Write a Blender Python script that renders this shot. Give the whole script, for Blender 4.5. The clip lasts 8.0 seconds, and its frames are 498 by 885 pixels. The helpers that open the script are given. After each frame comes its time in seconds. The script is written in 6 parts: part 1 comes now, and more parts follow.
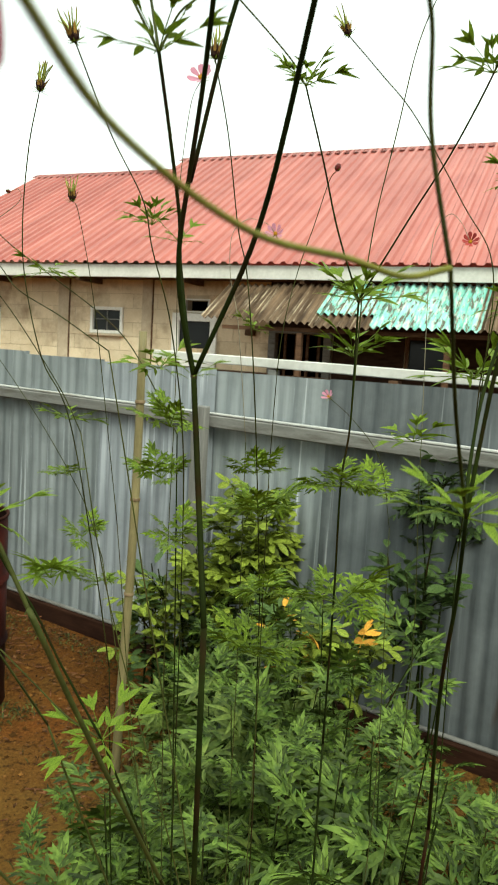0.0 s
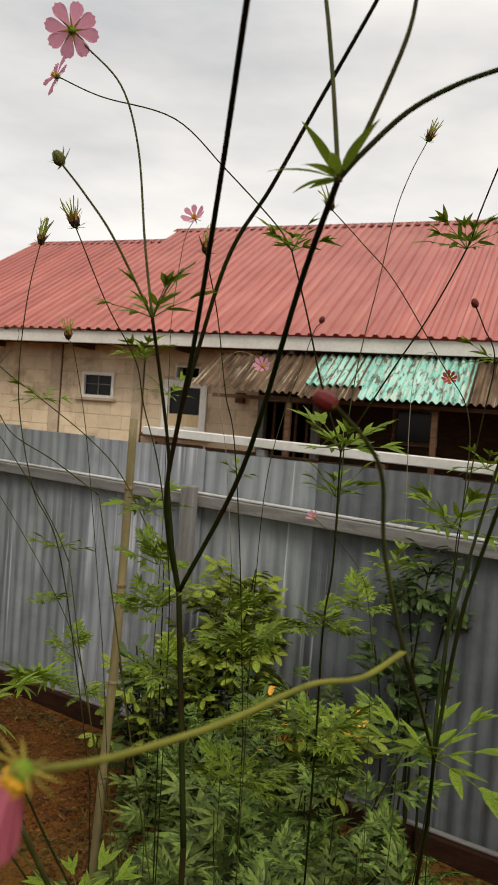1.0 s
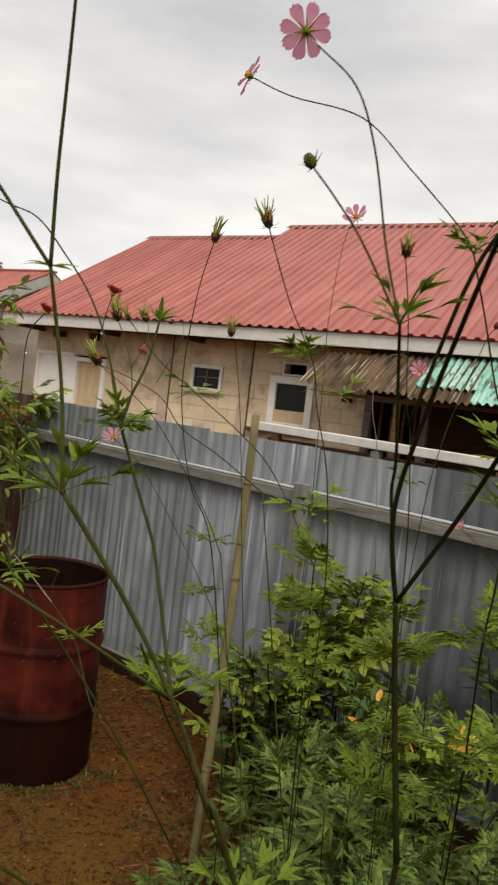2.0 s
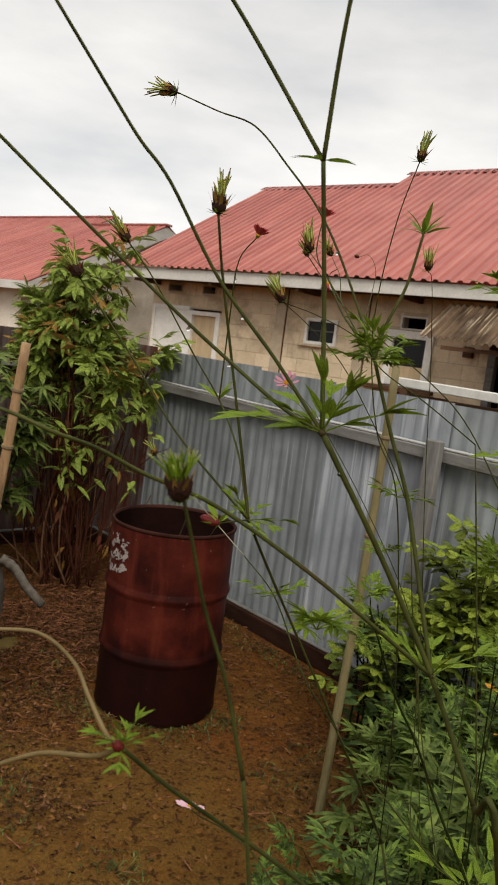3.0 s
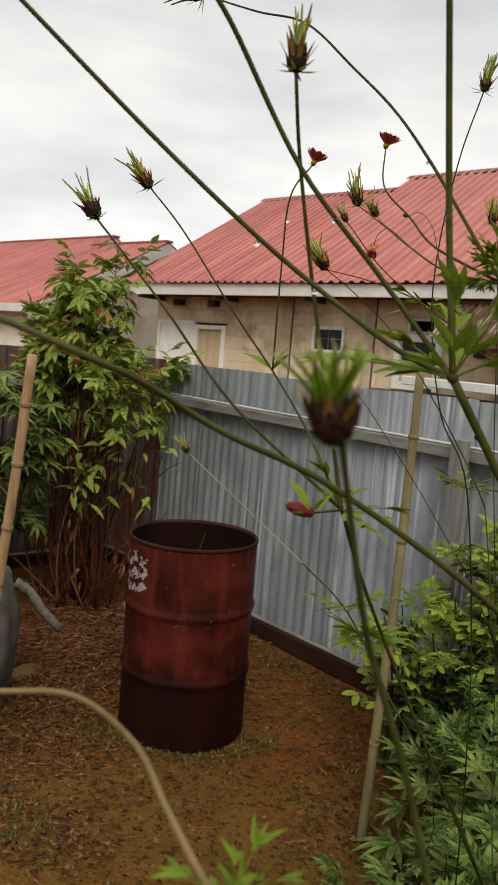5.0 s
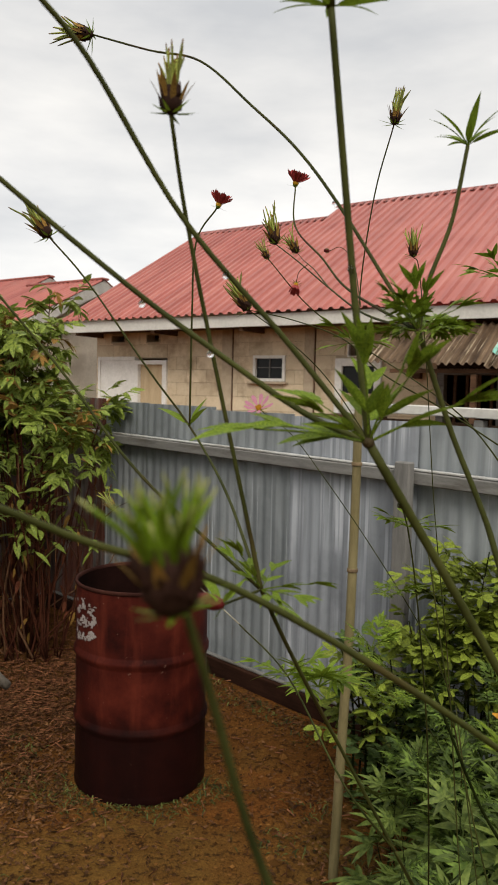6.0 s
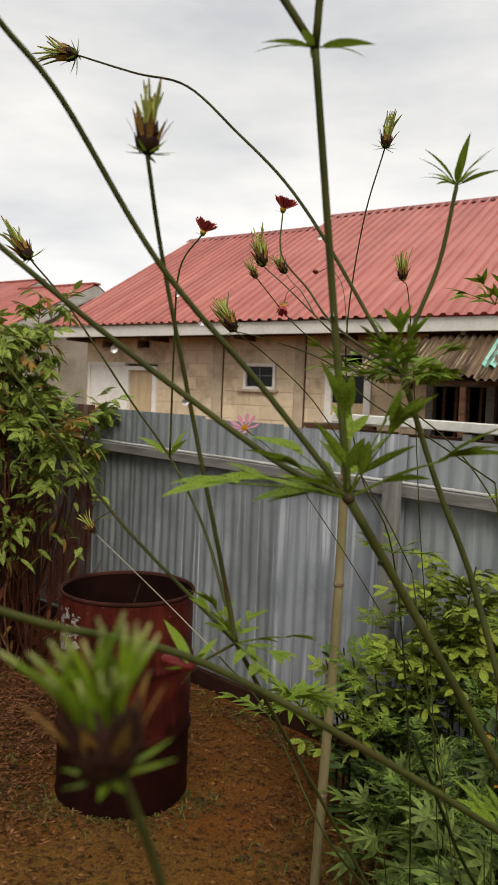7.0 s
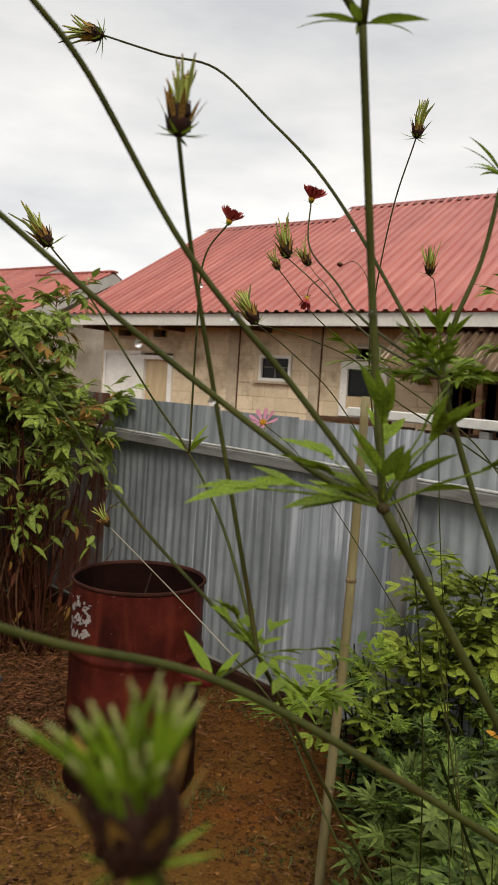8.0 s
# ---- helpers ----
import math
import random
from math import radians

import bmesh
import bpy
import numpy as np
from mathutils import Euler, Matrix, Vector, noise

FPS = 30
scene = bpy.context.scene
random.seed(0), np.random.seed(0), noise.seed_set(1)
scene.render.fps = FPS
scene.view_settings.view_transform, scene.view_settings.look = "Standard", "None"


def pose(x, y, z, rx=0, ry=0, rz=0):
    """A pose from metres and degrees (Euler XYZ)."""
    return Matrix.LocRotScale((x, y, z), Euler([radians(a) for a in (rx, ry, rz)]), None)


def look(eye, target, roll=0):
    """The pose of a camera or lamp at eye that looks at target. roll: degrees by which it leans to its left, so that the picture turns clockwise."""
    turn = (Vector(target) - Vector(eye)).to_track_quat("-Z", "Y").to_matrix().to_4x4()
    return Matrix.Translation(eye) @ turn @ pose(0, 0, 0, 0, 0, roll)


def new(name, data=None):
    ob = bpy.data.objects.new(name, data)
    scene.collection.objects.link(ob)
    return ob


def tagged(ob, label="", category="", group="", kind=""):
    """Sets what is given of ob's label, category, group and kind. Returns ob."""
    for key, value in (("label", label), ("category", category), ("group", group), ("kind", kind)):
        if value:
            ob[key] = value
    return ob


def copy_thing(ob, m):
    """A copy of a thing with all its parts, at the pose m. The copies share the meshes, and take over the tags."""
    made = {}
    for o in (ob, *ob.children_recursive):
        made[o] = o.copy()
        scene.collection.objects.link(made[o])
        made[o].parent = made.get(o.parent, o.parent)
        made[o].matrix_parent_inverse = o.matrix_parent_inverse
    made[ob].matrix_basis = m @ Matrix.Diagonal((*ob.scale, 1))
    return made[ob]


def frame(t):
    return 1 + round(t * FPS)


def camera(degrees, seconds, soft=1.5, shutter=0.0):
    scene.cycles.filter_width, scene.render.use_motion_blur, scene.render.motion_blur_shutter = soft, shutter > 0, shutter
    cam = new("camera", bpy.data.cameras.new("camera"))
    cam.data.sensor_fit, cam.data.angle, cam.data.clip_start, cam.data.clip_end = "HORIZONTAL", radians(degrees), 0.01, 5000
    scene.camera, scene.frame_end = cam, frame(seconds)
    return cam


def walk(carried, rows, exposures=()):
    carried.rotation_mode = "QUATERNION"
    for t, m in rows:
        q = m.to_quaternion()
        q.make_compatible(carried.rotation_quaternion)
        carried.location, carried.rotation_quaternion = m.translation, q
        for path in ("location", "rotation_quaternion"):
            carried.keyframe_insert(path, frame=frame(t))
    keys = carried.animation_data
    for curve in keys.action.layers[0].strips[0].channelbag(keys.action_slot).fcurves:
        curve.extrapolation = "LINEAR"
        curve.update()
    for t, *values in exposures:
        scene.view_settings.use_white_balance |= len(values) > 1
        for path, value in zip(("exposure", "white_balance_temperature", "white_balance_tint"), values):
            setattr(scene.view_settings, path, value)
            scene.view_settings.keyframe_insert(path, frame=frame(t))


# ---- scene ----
cam = camera(36.7, 8.0, 1.0, 0.12)
cam.data.dof.use_dof, cam.data.dof.focus_distance, cam.data.dof.aperture_fstop = True, 0.75, 40
PATH = [
    (0, (-0.058, 0.255, 1.674), (0.081, 2.237, 1.448), 3.4),
    (0.5, (-0.049, 0.239, 1.742), (0.129, 2.229, 1.643), 3.6),
    (1, (-0.062, 0.234, 1.779), (0.096, 2.227, 1.714), 4.2),
    (1.5, (-0.094, 0.229, 1.793), (-0.037, 2.228, 1.761), 5.9),
    (2, (-0.145, 0.241, 1.777), (-0.247, 2.236, 1.678), 6.9),
    (2.2, (-0.174, 0.265, 1.764), (-0.366, 2.247, 1.58), 7.1),
    (3.3, (-0.284, 0.321, 1.733), (-0.654, 2.270, 1.481), 7.4),
    (3.5, (-0.299, 0.334, 1.718), (-0.641, 2.29, 1.479), 7.0),
    (4, (-0.330, 0.374, 1.684), (-0.758, 2.310, 1.427), 6.0),
    (4.2, (-0.334, 0.384, 1.679), (-0.735, 2.329, 1.438), 5.6),
    (5.3, (-0.319, 0.448, 1.704), (-0.696, 2.403, 1.509), 4.1),
    (5.5, (-0.322, 0.457, 1.704), (-0.63, 2.427, 1.546), 3.4),
    (6, (-0.31, 0.474, 1.717), (-0.571, 2.453, 1.587), 1.4),
    (6.5, (-0.304, 0.482, 1.729), (-0.556, 2.463, 1.618), 1.6),
    (7, (-0.307, 0.488, 1.734), (-0.541, 2.471, 1.623), 2.4),
    (7.5, (-0.312, 0.499, 1.735), (-0.552, 2.481, 1.616), 3.3),
    (8, (-0.315, 0.504, 1.737), (-0.583, 2.481, 1.601), 3.7),
]
EXPOSURES = [(0.0, 0.8, 6600, -8), (0.2, 0.54, 6600, -3), (0.4, 0.2, 6600, 6), (0.6, 0.06, 6900, 10), (2.2, 0.05, 6900, 11), (3.5, 0.1, 6760, 10), (5.5, 0.12, 6780, 10), (8.0, 0.13, 6780, 10)]
walk(cam, [(t, look(eye, target, roll)) for t, eye, target, roll in PATH], EXPOSURES)

# ---- light ----
world = bpy.data.worlds.new("overcast_sky")
scene.world = world
world.use_nodes = True


def sky_nodes():
    nt = world.node_tree
    n, l = nt.nodes, nt.links
    n.clear()
    out = n.new("ShaderNodeOutputWorld")
    bg = n.new("ShaderNodeBackground")
    sky = n.new("ShaderNodeTexSky")
    sky.sky_type, sky.sun_disc = "NISHITA", False
    sky.sun_elevation, sky.sun_rotation = radians(43), radians(163)
    dim = n.new("ShaderNodeMixRGB")
    dim.blend_type, dim.inputs["Fac"].default_value = "MULTIPLY", 1.0
    dim.inputs["Color2"].default_value = (0.09, 0.09, 0.09, 1)
    l.new(sky.outputs["Color"], dim.inputs["Color1"])
    tc = n.new("ShaderNodeTexCoord")
    mp = n.new("ShaderNodeMapping")
    mp.inputs["Scale"].default_value = (1.0, 1.0, 3.2)
    l.new(tc.outputs["Generated"], mp.inputs["Vector"])
    cl = n.new("ShaderNodeTexNoise")
    cl.inputs["Scale"].default_value, cl.inputs["Detail"].default_value = 2.4, 6.0
    cl.inputs["Roughness"].default_value = 0.52
    l.new(mp.outputs["Vector"], cl.inputs["Vector"])
    ramp = n.new("ShaderNodeValToRGB")
    ramp.color_ramp.elements[0].position, ramp.color_ramp.elements[0].color = 0.33, (0.55, 0.57, 0.6, 1)
    ramp.color_ramp.elements[1].position, ramp.color_ramp.elements[1].color = 0.68, (0.9, 0.895, 0.88, 1)
    l.new(cl.outputs["Fac"], ramp.inputs["Fac"])
    # an overcast sky is brighter overhead than at the horizon, and pale just above it
    sep = n.new("ShaderNodeSeparateXYZ")
    l.new(tc.outputs["Generated"], sep.inputs["Vector"])
    up = n.new("ShaderNodeMapRange")
    up.inputs["From Min"].default_value, up.inputs["From Max"].default_value = 0.45, 1.0
    up.inputs["To Min"].default_value, up.inputs["To Max"].default_value = 1.0, 2.4
    l.new(sep.outputs["Z"], up.inputs["Value"])
    low = n.new("ShaderNodeMapRange")
    low.inputs["From Min"].default_value, low.inputs["From Max"].default_value = 0.0, 0.34
    low.inputs["To Min"].default_value, low.inputs["To Max"].default_value = 1.22, 0.97
    l.new(sep.outputs["Z"], low.inputs["Value"])
    mul = n.new("ShaderNodeMath")
    mul.operation = "MULTIPLY"
    l.new(up.outputs["Result"], mul.inputs[0])
    l.new(low.outputs["Result"], mul.inputs[1])
    sc = n.new("ShaderNodeVectorMath")
    sc.operation = "SCALE"
    l.new(ramp.outputs["Color"], sc.inputs[0])
    l.new(mul.outputs["Value"], sc.inputs["Scale"])
    mix = n.new("ShaderNodeMixRGB")
    mix.inputs["Fac"].default_value = 0.92
    l.new(dim.outputs["Color"], mix.inputs["Color1"])
    l.new(sc.outputs["Vector"], mix.inputs["Color2"])
    l.new(mix.outputs["Color"], bg.inputs["Color"])
    bg.inputs["Strength"].default_value = SKY_STRENGTH
    l.new(bg.outputs["Background"], out.inputs["Surface"])


SKY_STRENGTH = 1.12
sky_nodes()
sun = new("sun", bpy.data.lights.new("sun", "SUN"))
sun.data.energy, sun.data.angle, sun.data.color = 2.15, radians(25), (1.0, 0.95, 0.88)
sun.matrix_world = look((4, -10.5, 13), (0, 3, 0))


# ---- materials ----
def mat(name, build):
    m = bpy.data.materials.new(name)
    m.use_nodes = True
    nt = m.node_tree
    bsdf = nt.nodes["Principled BSDF"]
    build(nt, bsdf)
    return m


def node(nt, kind, **inputs):
    x = nt.nodes.new(kind)
    for k, v in inputs.items():
        x.inputs[k.replace("_", " ")].default_value = v
    return x


def noise_of(nt, scale, detail=4.0, rough=0.55, stretch=None, coord="Object"):
    tc = nt.nodes.new("ShaderNodeTexCoord")
    src = tc.outputs["Object"]
    if coord == "World":
        src = nt.nodes.new("ShaderNodeNewGeometry").outputs["Position"]
    if stretch:
        mp = nt.nodes.new("ShaderNodeMapping")
        mp.inputs["Scale"].default_value = stretch
        nt.links.new(src, mp.inputs["Vector"])
        src = mp.outputs["Vector"]
    nz = node(nt, "ShaderNodeTexNoise", Scale=scale, Detail=detail, Roughness=rough)
    nt.links.new(src, nz.inputs["Vector"])
    return nz.outputs["Fac"]


def ramp_of(nt, fac, stops):
    r = nt.nodes.new("ShaderNodeValToRGB")
    e = r.color_ramp.elements
    while len(e) < len(stops):
        e.new(0.5)
    for el, (p, c) in zip(e, stops):
        el.position, el.color = p, (*c, 1)
    nt.links.new(fac, r.inputs["Fac"])
    return r.outputs["Color"]


def blend(nt, fac, a, b, mode="MIX"):
    m = nt.nodes.new("ShaderNodeMixRGB")
    m.blend_type = mode
    for s, v in (("Fac", fac), ("Color1", a), ("Color2", b)):
        if isinstance(v, (int, float)):
            m.inputs[s].default_value = v
        elif isinstance(v, tuple):
            m.inputs[s].default_value = (*v, 1)
        else:
            nt.links.new(v, m.inputs[s])
    return m.outputs["Color"]


def bump_of(nt, bsdf, fac, strength=0.3, distance=0.01):
    b = node(nt, "ShaderNodeBump", Strength=strength, Distance=distance)
    nt.links.new(fac, b.inputs["Height"])
    nt.links.new(b.outputs["Normal"], bsdf.inputs["Normal"])


def random_tone(nt, colour, low=0.8, high=1.15):
    """Vary a colour a little from object to object."""
    oi = nt.nodes.new("ShaderNodeObjectInfo")
    mr = node(nt, "ShaderNodeMapRange", To_Min=low, To_Max=high)
    nt.links.new(oi.outputs["Random"], mr.inputs["Value"])
    hsv = node(nt, "ShaderNodeHueSaturation")
    nt.links.new(mr.outputs["Result"], hsv.inputs["Value"])
    nt.links.new(colour, hsv.inputs["Color"])
    return hsv.outputs["Color"]


def island_tone(nt, colour, low=0.7, high=1.3):
    g = nt.nodes.new("ShaderNodeNewGeometry")
    mr = node(nt, "ShaderNodeMapRange", To_Min=low, To_Max=high)
    nt.links.new(g.outputs["Random Per Island"], mr.inputs["Value"])
    hsv = node(nt, "ShaderNodeHueSaturation")
    nt.links.new(mr.outputs["Result"], hsv.inputs["Value"])
    nt.links.new(colour, hsv.inputs["Color"])
    return hsv.outputs["Color"]


def speckled(name, dark, light, scale, rough=0.8, metal=0.0, stretch=None, fine=None, bump=0.25, dist=0.004,
             stain=None, stain_scale=1.5, stain_at=(0.55, 0.75), tone=None, spec=0.2, coord="Object"):
    """Two scales of colour, fine relief and, if wanted, stains of another colour."""
    def build(nt, b):
        c = ramp_of(nt, noise_of(nt, scale, 6, 0.6, stretch, coord), [(0.3, dark), (0.72, light)])
        f = noise_of(nt, fine or scale * 9, 3, 0.6, stretch, coord)
        c = blend(nt, 0.2, c, ramp_of(nt, f, [(0.25, tuple(v * 0.45 for v in dark)), (0.75, tuple(min(1, v * 1.25) for v in light))]))
        if stain:
            s = ramp_of(nt, noise_of(nt, stain_scale, 8, 0.65, stretch, coord), [(stain_at[0], (0, 0, 0)), (stain_at[1], (1, 1, 1))])
            c = blend(nt, s, c, stain)
        if tone:
            c = random_tone(nt, c, *tone)
        nt.links.new(c, b.inputs["Base Color"])
        b.inputs["Roughness"].default_value, b.inputs["Metallic"].default_value = rough, metal
        b.inputs["Specular IOR Level"].default_value = spec
        bump_of(nt, b, f, bump, dist)
    return mat(name, build)


def leafy(name, dark, light, scale=30, gloss=0.45, low=0.65, high=1.35, through_light=0.15):
    def build(nt, b):
        c = ramp_of(nt, noise_of(nt, scale, 3), [(0.3, dark), (0.7, light)])
        c = island_tone(nt, c, low, high)
        nt.links.new(c, b.inputs["Base Color"])
        b.inputs["Roughness"].default_value = gloss
        b.inputs["Specular IOR Level"].default_value = 0.11
        tr = nt.nodes.new("ShaderNodeBsdfTranslucent")
        nt.links.new(c, tr.inputs["Color"])
        mx = nt.nodes.new("ShaderNodeMixShader")
        mx.inputs["Fac"].default_value = through_light
        nt.links.new(b.outputs["BSDF"], mx.inputs[1])
        nt.links.new(tr.outputs["BSDF"], mx.inputs[2])
        nt.links.new(mx.outputs["Shader"], nt.nodes["Material Output"].inputs["Surface"])
    return mat(name, build)


def roof_paint(nt, b):
    streak = noise_of(nt, 1.0, 6, 0.65, (5.0, 0.3, 0.3))
    c = ramp_of(nt, streak, [(0.28, (0.2, 0.05, 0.04)), (0.55, (0.3, 0.088, 0.07)), (0.8, (0.39, 0.152, 0.12))])
    patch = noise_of(nt, 0.7, 6, 0.62, None, "World")
    c = blend(nt, ramp_of(nt, patch, [(0.44, (0, 0, 0)), (0.68, (0.5, 0.5, 0.5))]), c, (0.375, 0.135, 0.105))
    c = random_tone(nt, c, 0.92, 1.08)
    nt.links.new(c, b.inputs["Base Color"])
    b.inputs["Roughness"].default_value = 0.5
    b.inputs["Specular IOR Level"].default_value = 0.25
    bump_of(nt, b, streak, 0.15, 0.003)


def zinc(dark, light, rust, rust_at, chalk=(0.6, 0.63, 0.66), chalk_at=0.62, spec=0.2):
    """Old galvanised sheet: grey zinc, chalky white runs, dark blots and rust."""
    def build(nt, b):
        streak = noise_of(nt, 1.0, 7, 0.65, (11.0, 11.0, 0.7))
        c = ramp_of(nt, streak, [(0.32, dark), (0.68, light)])
        blot = noise_of(nt, 2.3, 6, 0.65, None, "World")
        c = blend(nt, ramp_of(nt, blot, [(0.45, (0, 0, 0)), (0.68, (0.6, 0.6, 0.6))]), c, tuple(v * 0.62 for v in dark))
        run = noise_of(nt, 1.0, 4, 0.6, (34.0, 34.0, 0.5))
        patch = noise_of(nt, 1.6, 3, 0.5, None, "World")
        lit = blend(nt, 1.0, ramp_of(nt, run, [(chalk_at, (0, 0, 0)), (chalk_at + 0.09, (0.8, 0.8, 0.8))]), ramp_of(nt, patch, [(0.4, (0, 0, 0)), (0.62, (1, 1, 1))]), "MULTIPLY")
        c = blend(nt, lit, c, chalk)
        r = noise_of(nt, 1.7, 8, 0.7, (4.0, 4.0, 0.8))
        c = blend(nt, ramp_of(nt, r, [(rust_at, (0, 0, 0)), (rust_at + 0.12, (0.85, 0.85, 0.85))]), c, rust)
        c = random_tone(nt, c, 0.82, 1.14)
        nt.links.new(c, b.inputs["Base Color"])
        b.inputs["Metallic"].default_value, b.inputs["Roughness"].default_value = 0.1 if spec > 0.1 else 0.0, 0.6
        b.inputs["Specular IOR Level"].default_value = spec
        bump_of(nt, b, noise_of(nt, 45, 3), 0.12, 0.002)
    return build


def flaking_green(nt, b):
    base = ramp_of(nt, noise_of(nt, 1.0, 5, 0.6, (5.0, 5.0, 0.9)), [(0.3, (0.10, 0.38, 0.30)), (0.7, (0.34, 0.62, 0.53))])
    pale = noise_of(nt, 1.0, 6, 0.7, (22.0, 22.0, 5.0))
    c = blend(nt, ramp_of(nt, pale, [(0.51, (0, 0, 0)), (0.57, (0.8, 0.8, 0.8))]), base, (0.5, 0.48, 0.41))
    bare = noise_of(nt, 1.0, 7, 0.7, (17.0, 17.0, 3.6))
    c = blend(nt, ramp_of(nt, bare, [(0.52, (0, 0, 0)), (0.57, (0.95, 0.95, 0.95))]), c, (0.085, 0.06, 0.04))
    nt.links.new(random_tone(nt, c, 0.9, 1.05), b.inputs["Base Color"])
    b.inputs["Roughness"].default_value = 0.65
    b.inputs["Specular IOR Level"].default_value = 0.2


M_ROOF = mat("red_roof_paint", roof_paint)
M_ZINC = mat("galvanised_sheet", zinc((0.155, 0.173, 0.18), (0.295, 0.32, 0.33), (0.09, 0.06, 0.04), 0.66))
M_ZINC_GREY = mat("weathered_grey_sheet", zinc((0.066, 0.074, 0.079), (0.15, 0.163, 0.17), (0.06, 0.045, 0.035), 0.6, (0.4, 0.42, 0.43), 0.64, 0.12))
M_ZINC_NEW = mat("bright_galvanised_sheet", zinc((0.18, 0.195, 0.215), (0.31, 0.335, 0.36), (0.2, 0.17, 0.15), 0.75, (0.54, 0.57, 0.61), 0.5))
M_ZINC_OLD = mat("rusty_sheet", zinc((0.035, 0.024, 0.022), (0.115, 0.085, 0.076), (0.085, 0.03, 0.017), 0.5, (0.3, 0.27, 0.25), 0.66, 0.04))
M_ZINC_RUST = mat("rust_streaked_sheet", zinc((0.06, 0.054, 0.05), (0.2, 0.175, 0.155), (0.1, 0.03, 0.018), 0.43, (0.4, 0.38, 0.36), 0.64, 0.06))
M_ZINC_DULL = mat("dull_dark_sheet", zinc((0.035, 0.038, 0.038), (0.11, 0.115, 0.115), (0.05, 0.03, 0.02), 0.56, (0.3, 0.31, 0.31), 0.66, 0.06))
M_GREEN = mat("green_painted_sheet", flaking_green)
M_BROWN_SHEET = mat("weathered_brown_sheet", zinc((0.036, 0.022, 0.013), (0.15, 0.1, 0.062), (0.03, 0.018, 0.011), 0.52, (0.42, 0.34, 0.24), 0.55, 0.06))
# brown boards darkened in colour to carry the shade under the awning
M_VERANDAH = speckled("brown_boards_with_awning_shade", (0.014, 0.008, 0.005), (0.045, 0.025, 0.016), 3.0, 0.85, stretch=(2, 2, 8), spec=0.05)
M_FASCIA = speckled("fascia_paint", (0.44, 0.43, 0.39), (0.6, 0.585, 0.54), 2.5, 0.7, stain=(0.3, 0.27, 0.22), stain_scale=2.2, stain_at=(0.6, 0.85))
M_BLOCK = speckled("cement_block", (0.51, 0.4, 0.265), (0.69, 0.575, 0.41), 3.0, 0.95, fine=70, bump=0.5, dist=0.006, stain=(0.3, 0.22, 0.145), stain_scale=1.6, stain_at=(0.5, 0.68), tone=(0.91, 1.07), coord="World")
M_MORTAR = speckled("mortar", (0.34, 0.27, 0.185), (0.48, 0.4, 0.29), 3.0, 0.97, fine=70, bump=0.5, dist=0.006, stain=(0.3, 0.22, 0.15), stain_scale=1.6, stain_at=(0.5, 0.72), coord="World")
M_PILASTER = speckled("rough_plaster", (0.37, 0.295, 0.205), (0.52, 0.43, 0.315), 3.5, 0.95, bump=0.5, dist=0.008, stain=(0.26, 0.19, 0.13), stain_scale=2.0, stain_at=(0.5, 0.75), coord="World")
M_GREY_WALL = speckled("pale_block_wall", (0.62, 0.56, 0.46), (0.76, 0.7, 0.6), 2.5, 0.95, stain=(0.5, 0.43, 0.34), stain_scale=0.9, stain_at=(0.5, 0.75))
M_WHITE = speckled("old_white_paint", (0.6, 0.58, 0.53), (0.76, 0.74, 0.7), 3.0, 0.6, stain=(0.4, 0.33, 0.25), stain_scale=3.0, stain_at=(0.62, 0.8))
# darkness of unlit rooms, put into the wall colour
M_DARK = speckled("unlit_room_black", (0.008, 0.007, 0.006), (0.02, 0.017, 0.014), 3, 0.9, spec=0.03)
M_LIGHT_WOOD = speckled("pale_plywood", (0.42, 0.31, 0.18), (0.56, 0.44, 0.28), 2.0, 0.7, stretch=(9, 9, 0.8))
M_BROWN_WOOD = speckled("weathered_brown_wood", (0.04, 0.021, 0.012), (0.13, 0.072, 0.042), 3.0, 0.85, stretch=(2, 2, 8), spec=0.08)
M_GREY_WOOD = speckled("grey_timber", (0.1, 0.097, 0.09), (0.195, 0.19, 0.176), 3.0, 0.85, stretch=(1.5, 9, 9), stain=(0.07, 0.06, 0.048), stain_scale=2.5, stain_at=(0.52, 0.75))
# whitish colour for the sky light along the rail's top edge
M_LIT_EDGE = speckled("sky_lit_timber_edge", (0.3, 0.3, 0.285), (0.52, 0.52, 0.5), 4.0, 0.8, stretch=(1.5, 9, 9), stain=(0.16, 0.14, 0.11), stain_scale=2.0, stain_at=(0.52, 0.7))
M_POST = speckled("grey_timber_post", (0.09, 0.087, 0.08), (0.2, 0.193, 0.18), 3.0, 0.85, stretch=(9, 9, 1.2))
M_SILL = speckled("dark_brown_board", (0.01, 0.0045, 0.003), (0.04, 0.018, 0.011), 3.0, 0.8, stretch=(1.5, 9, 9), spec=0.04)


def glass_dark(nt, b):
    b.inputs["Base Color"].default_value = (0.012, 0.013, 0.013, 1)
    b.inputs["Roughness"].default_value = 0.1
    b.inputs["Specular IOR Level"].default_value = 0.12


M_GLASS = mat("dark_window_glass", glass_dark)


def node_scaled(nt, value, factor):
    m = nt.nodes.new("ShaderNodeMath")
    m.operation, m.inputs[1].default_value = "MULTIPLY", factor
    nt.links.new(value, m.inputs[0])
    return m.outputs["Value"]


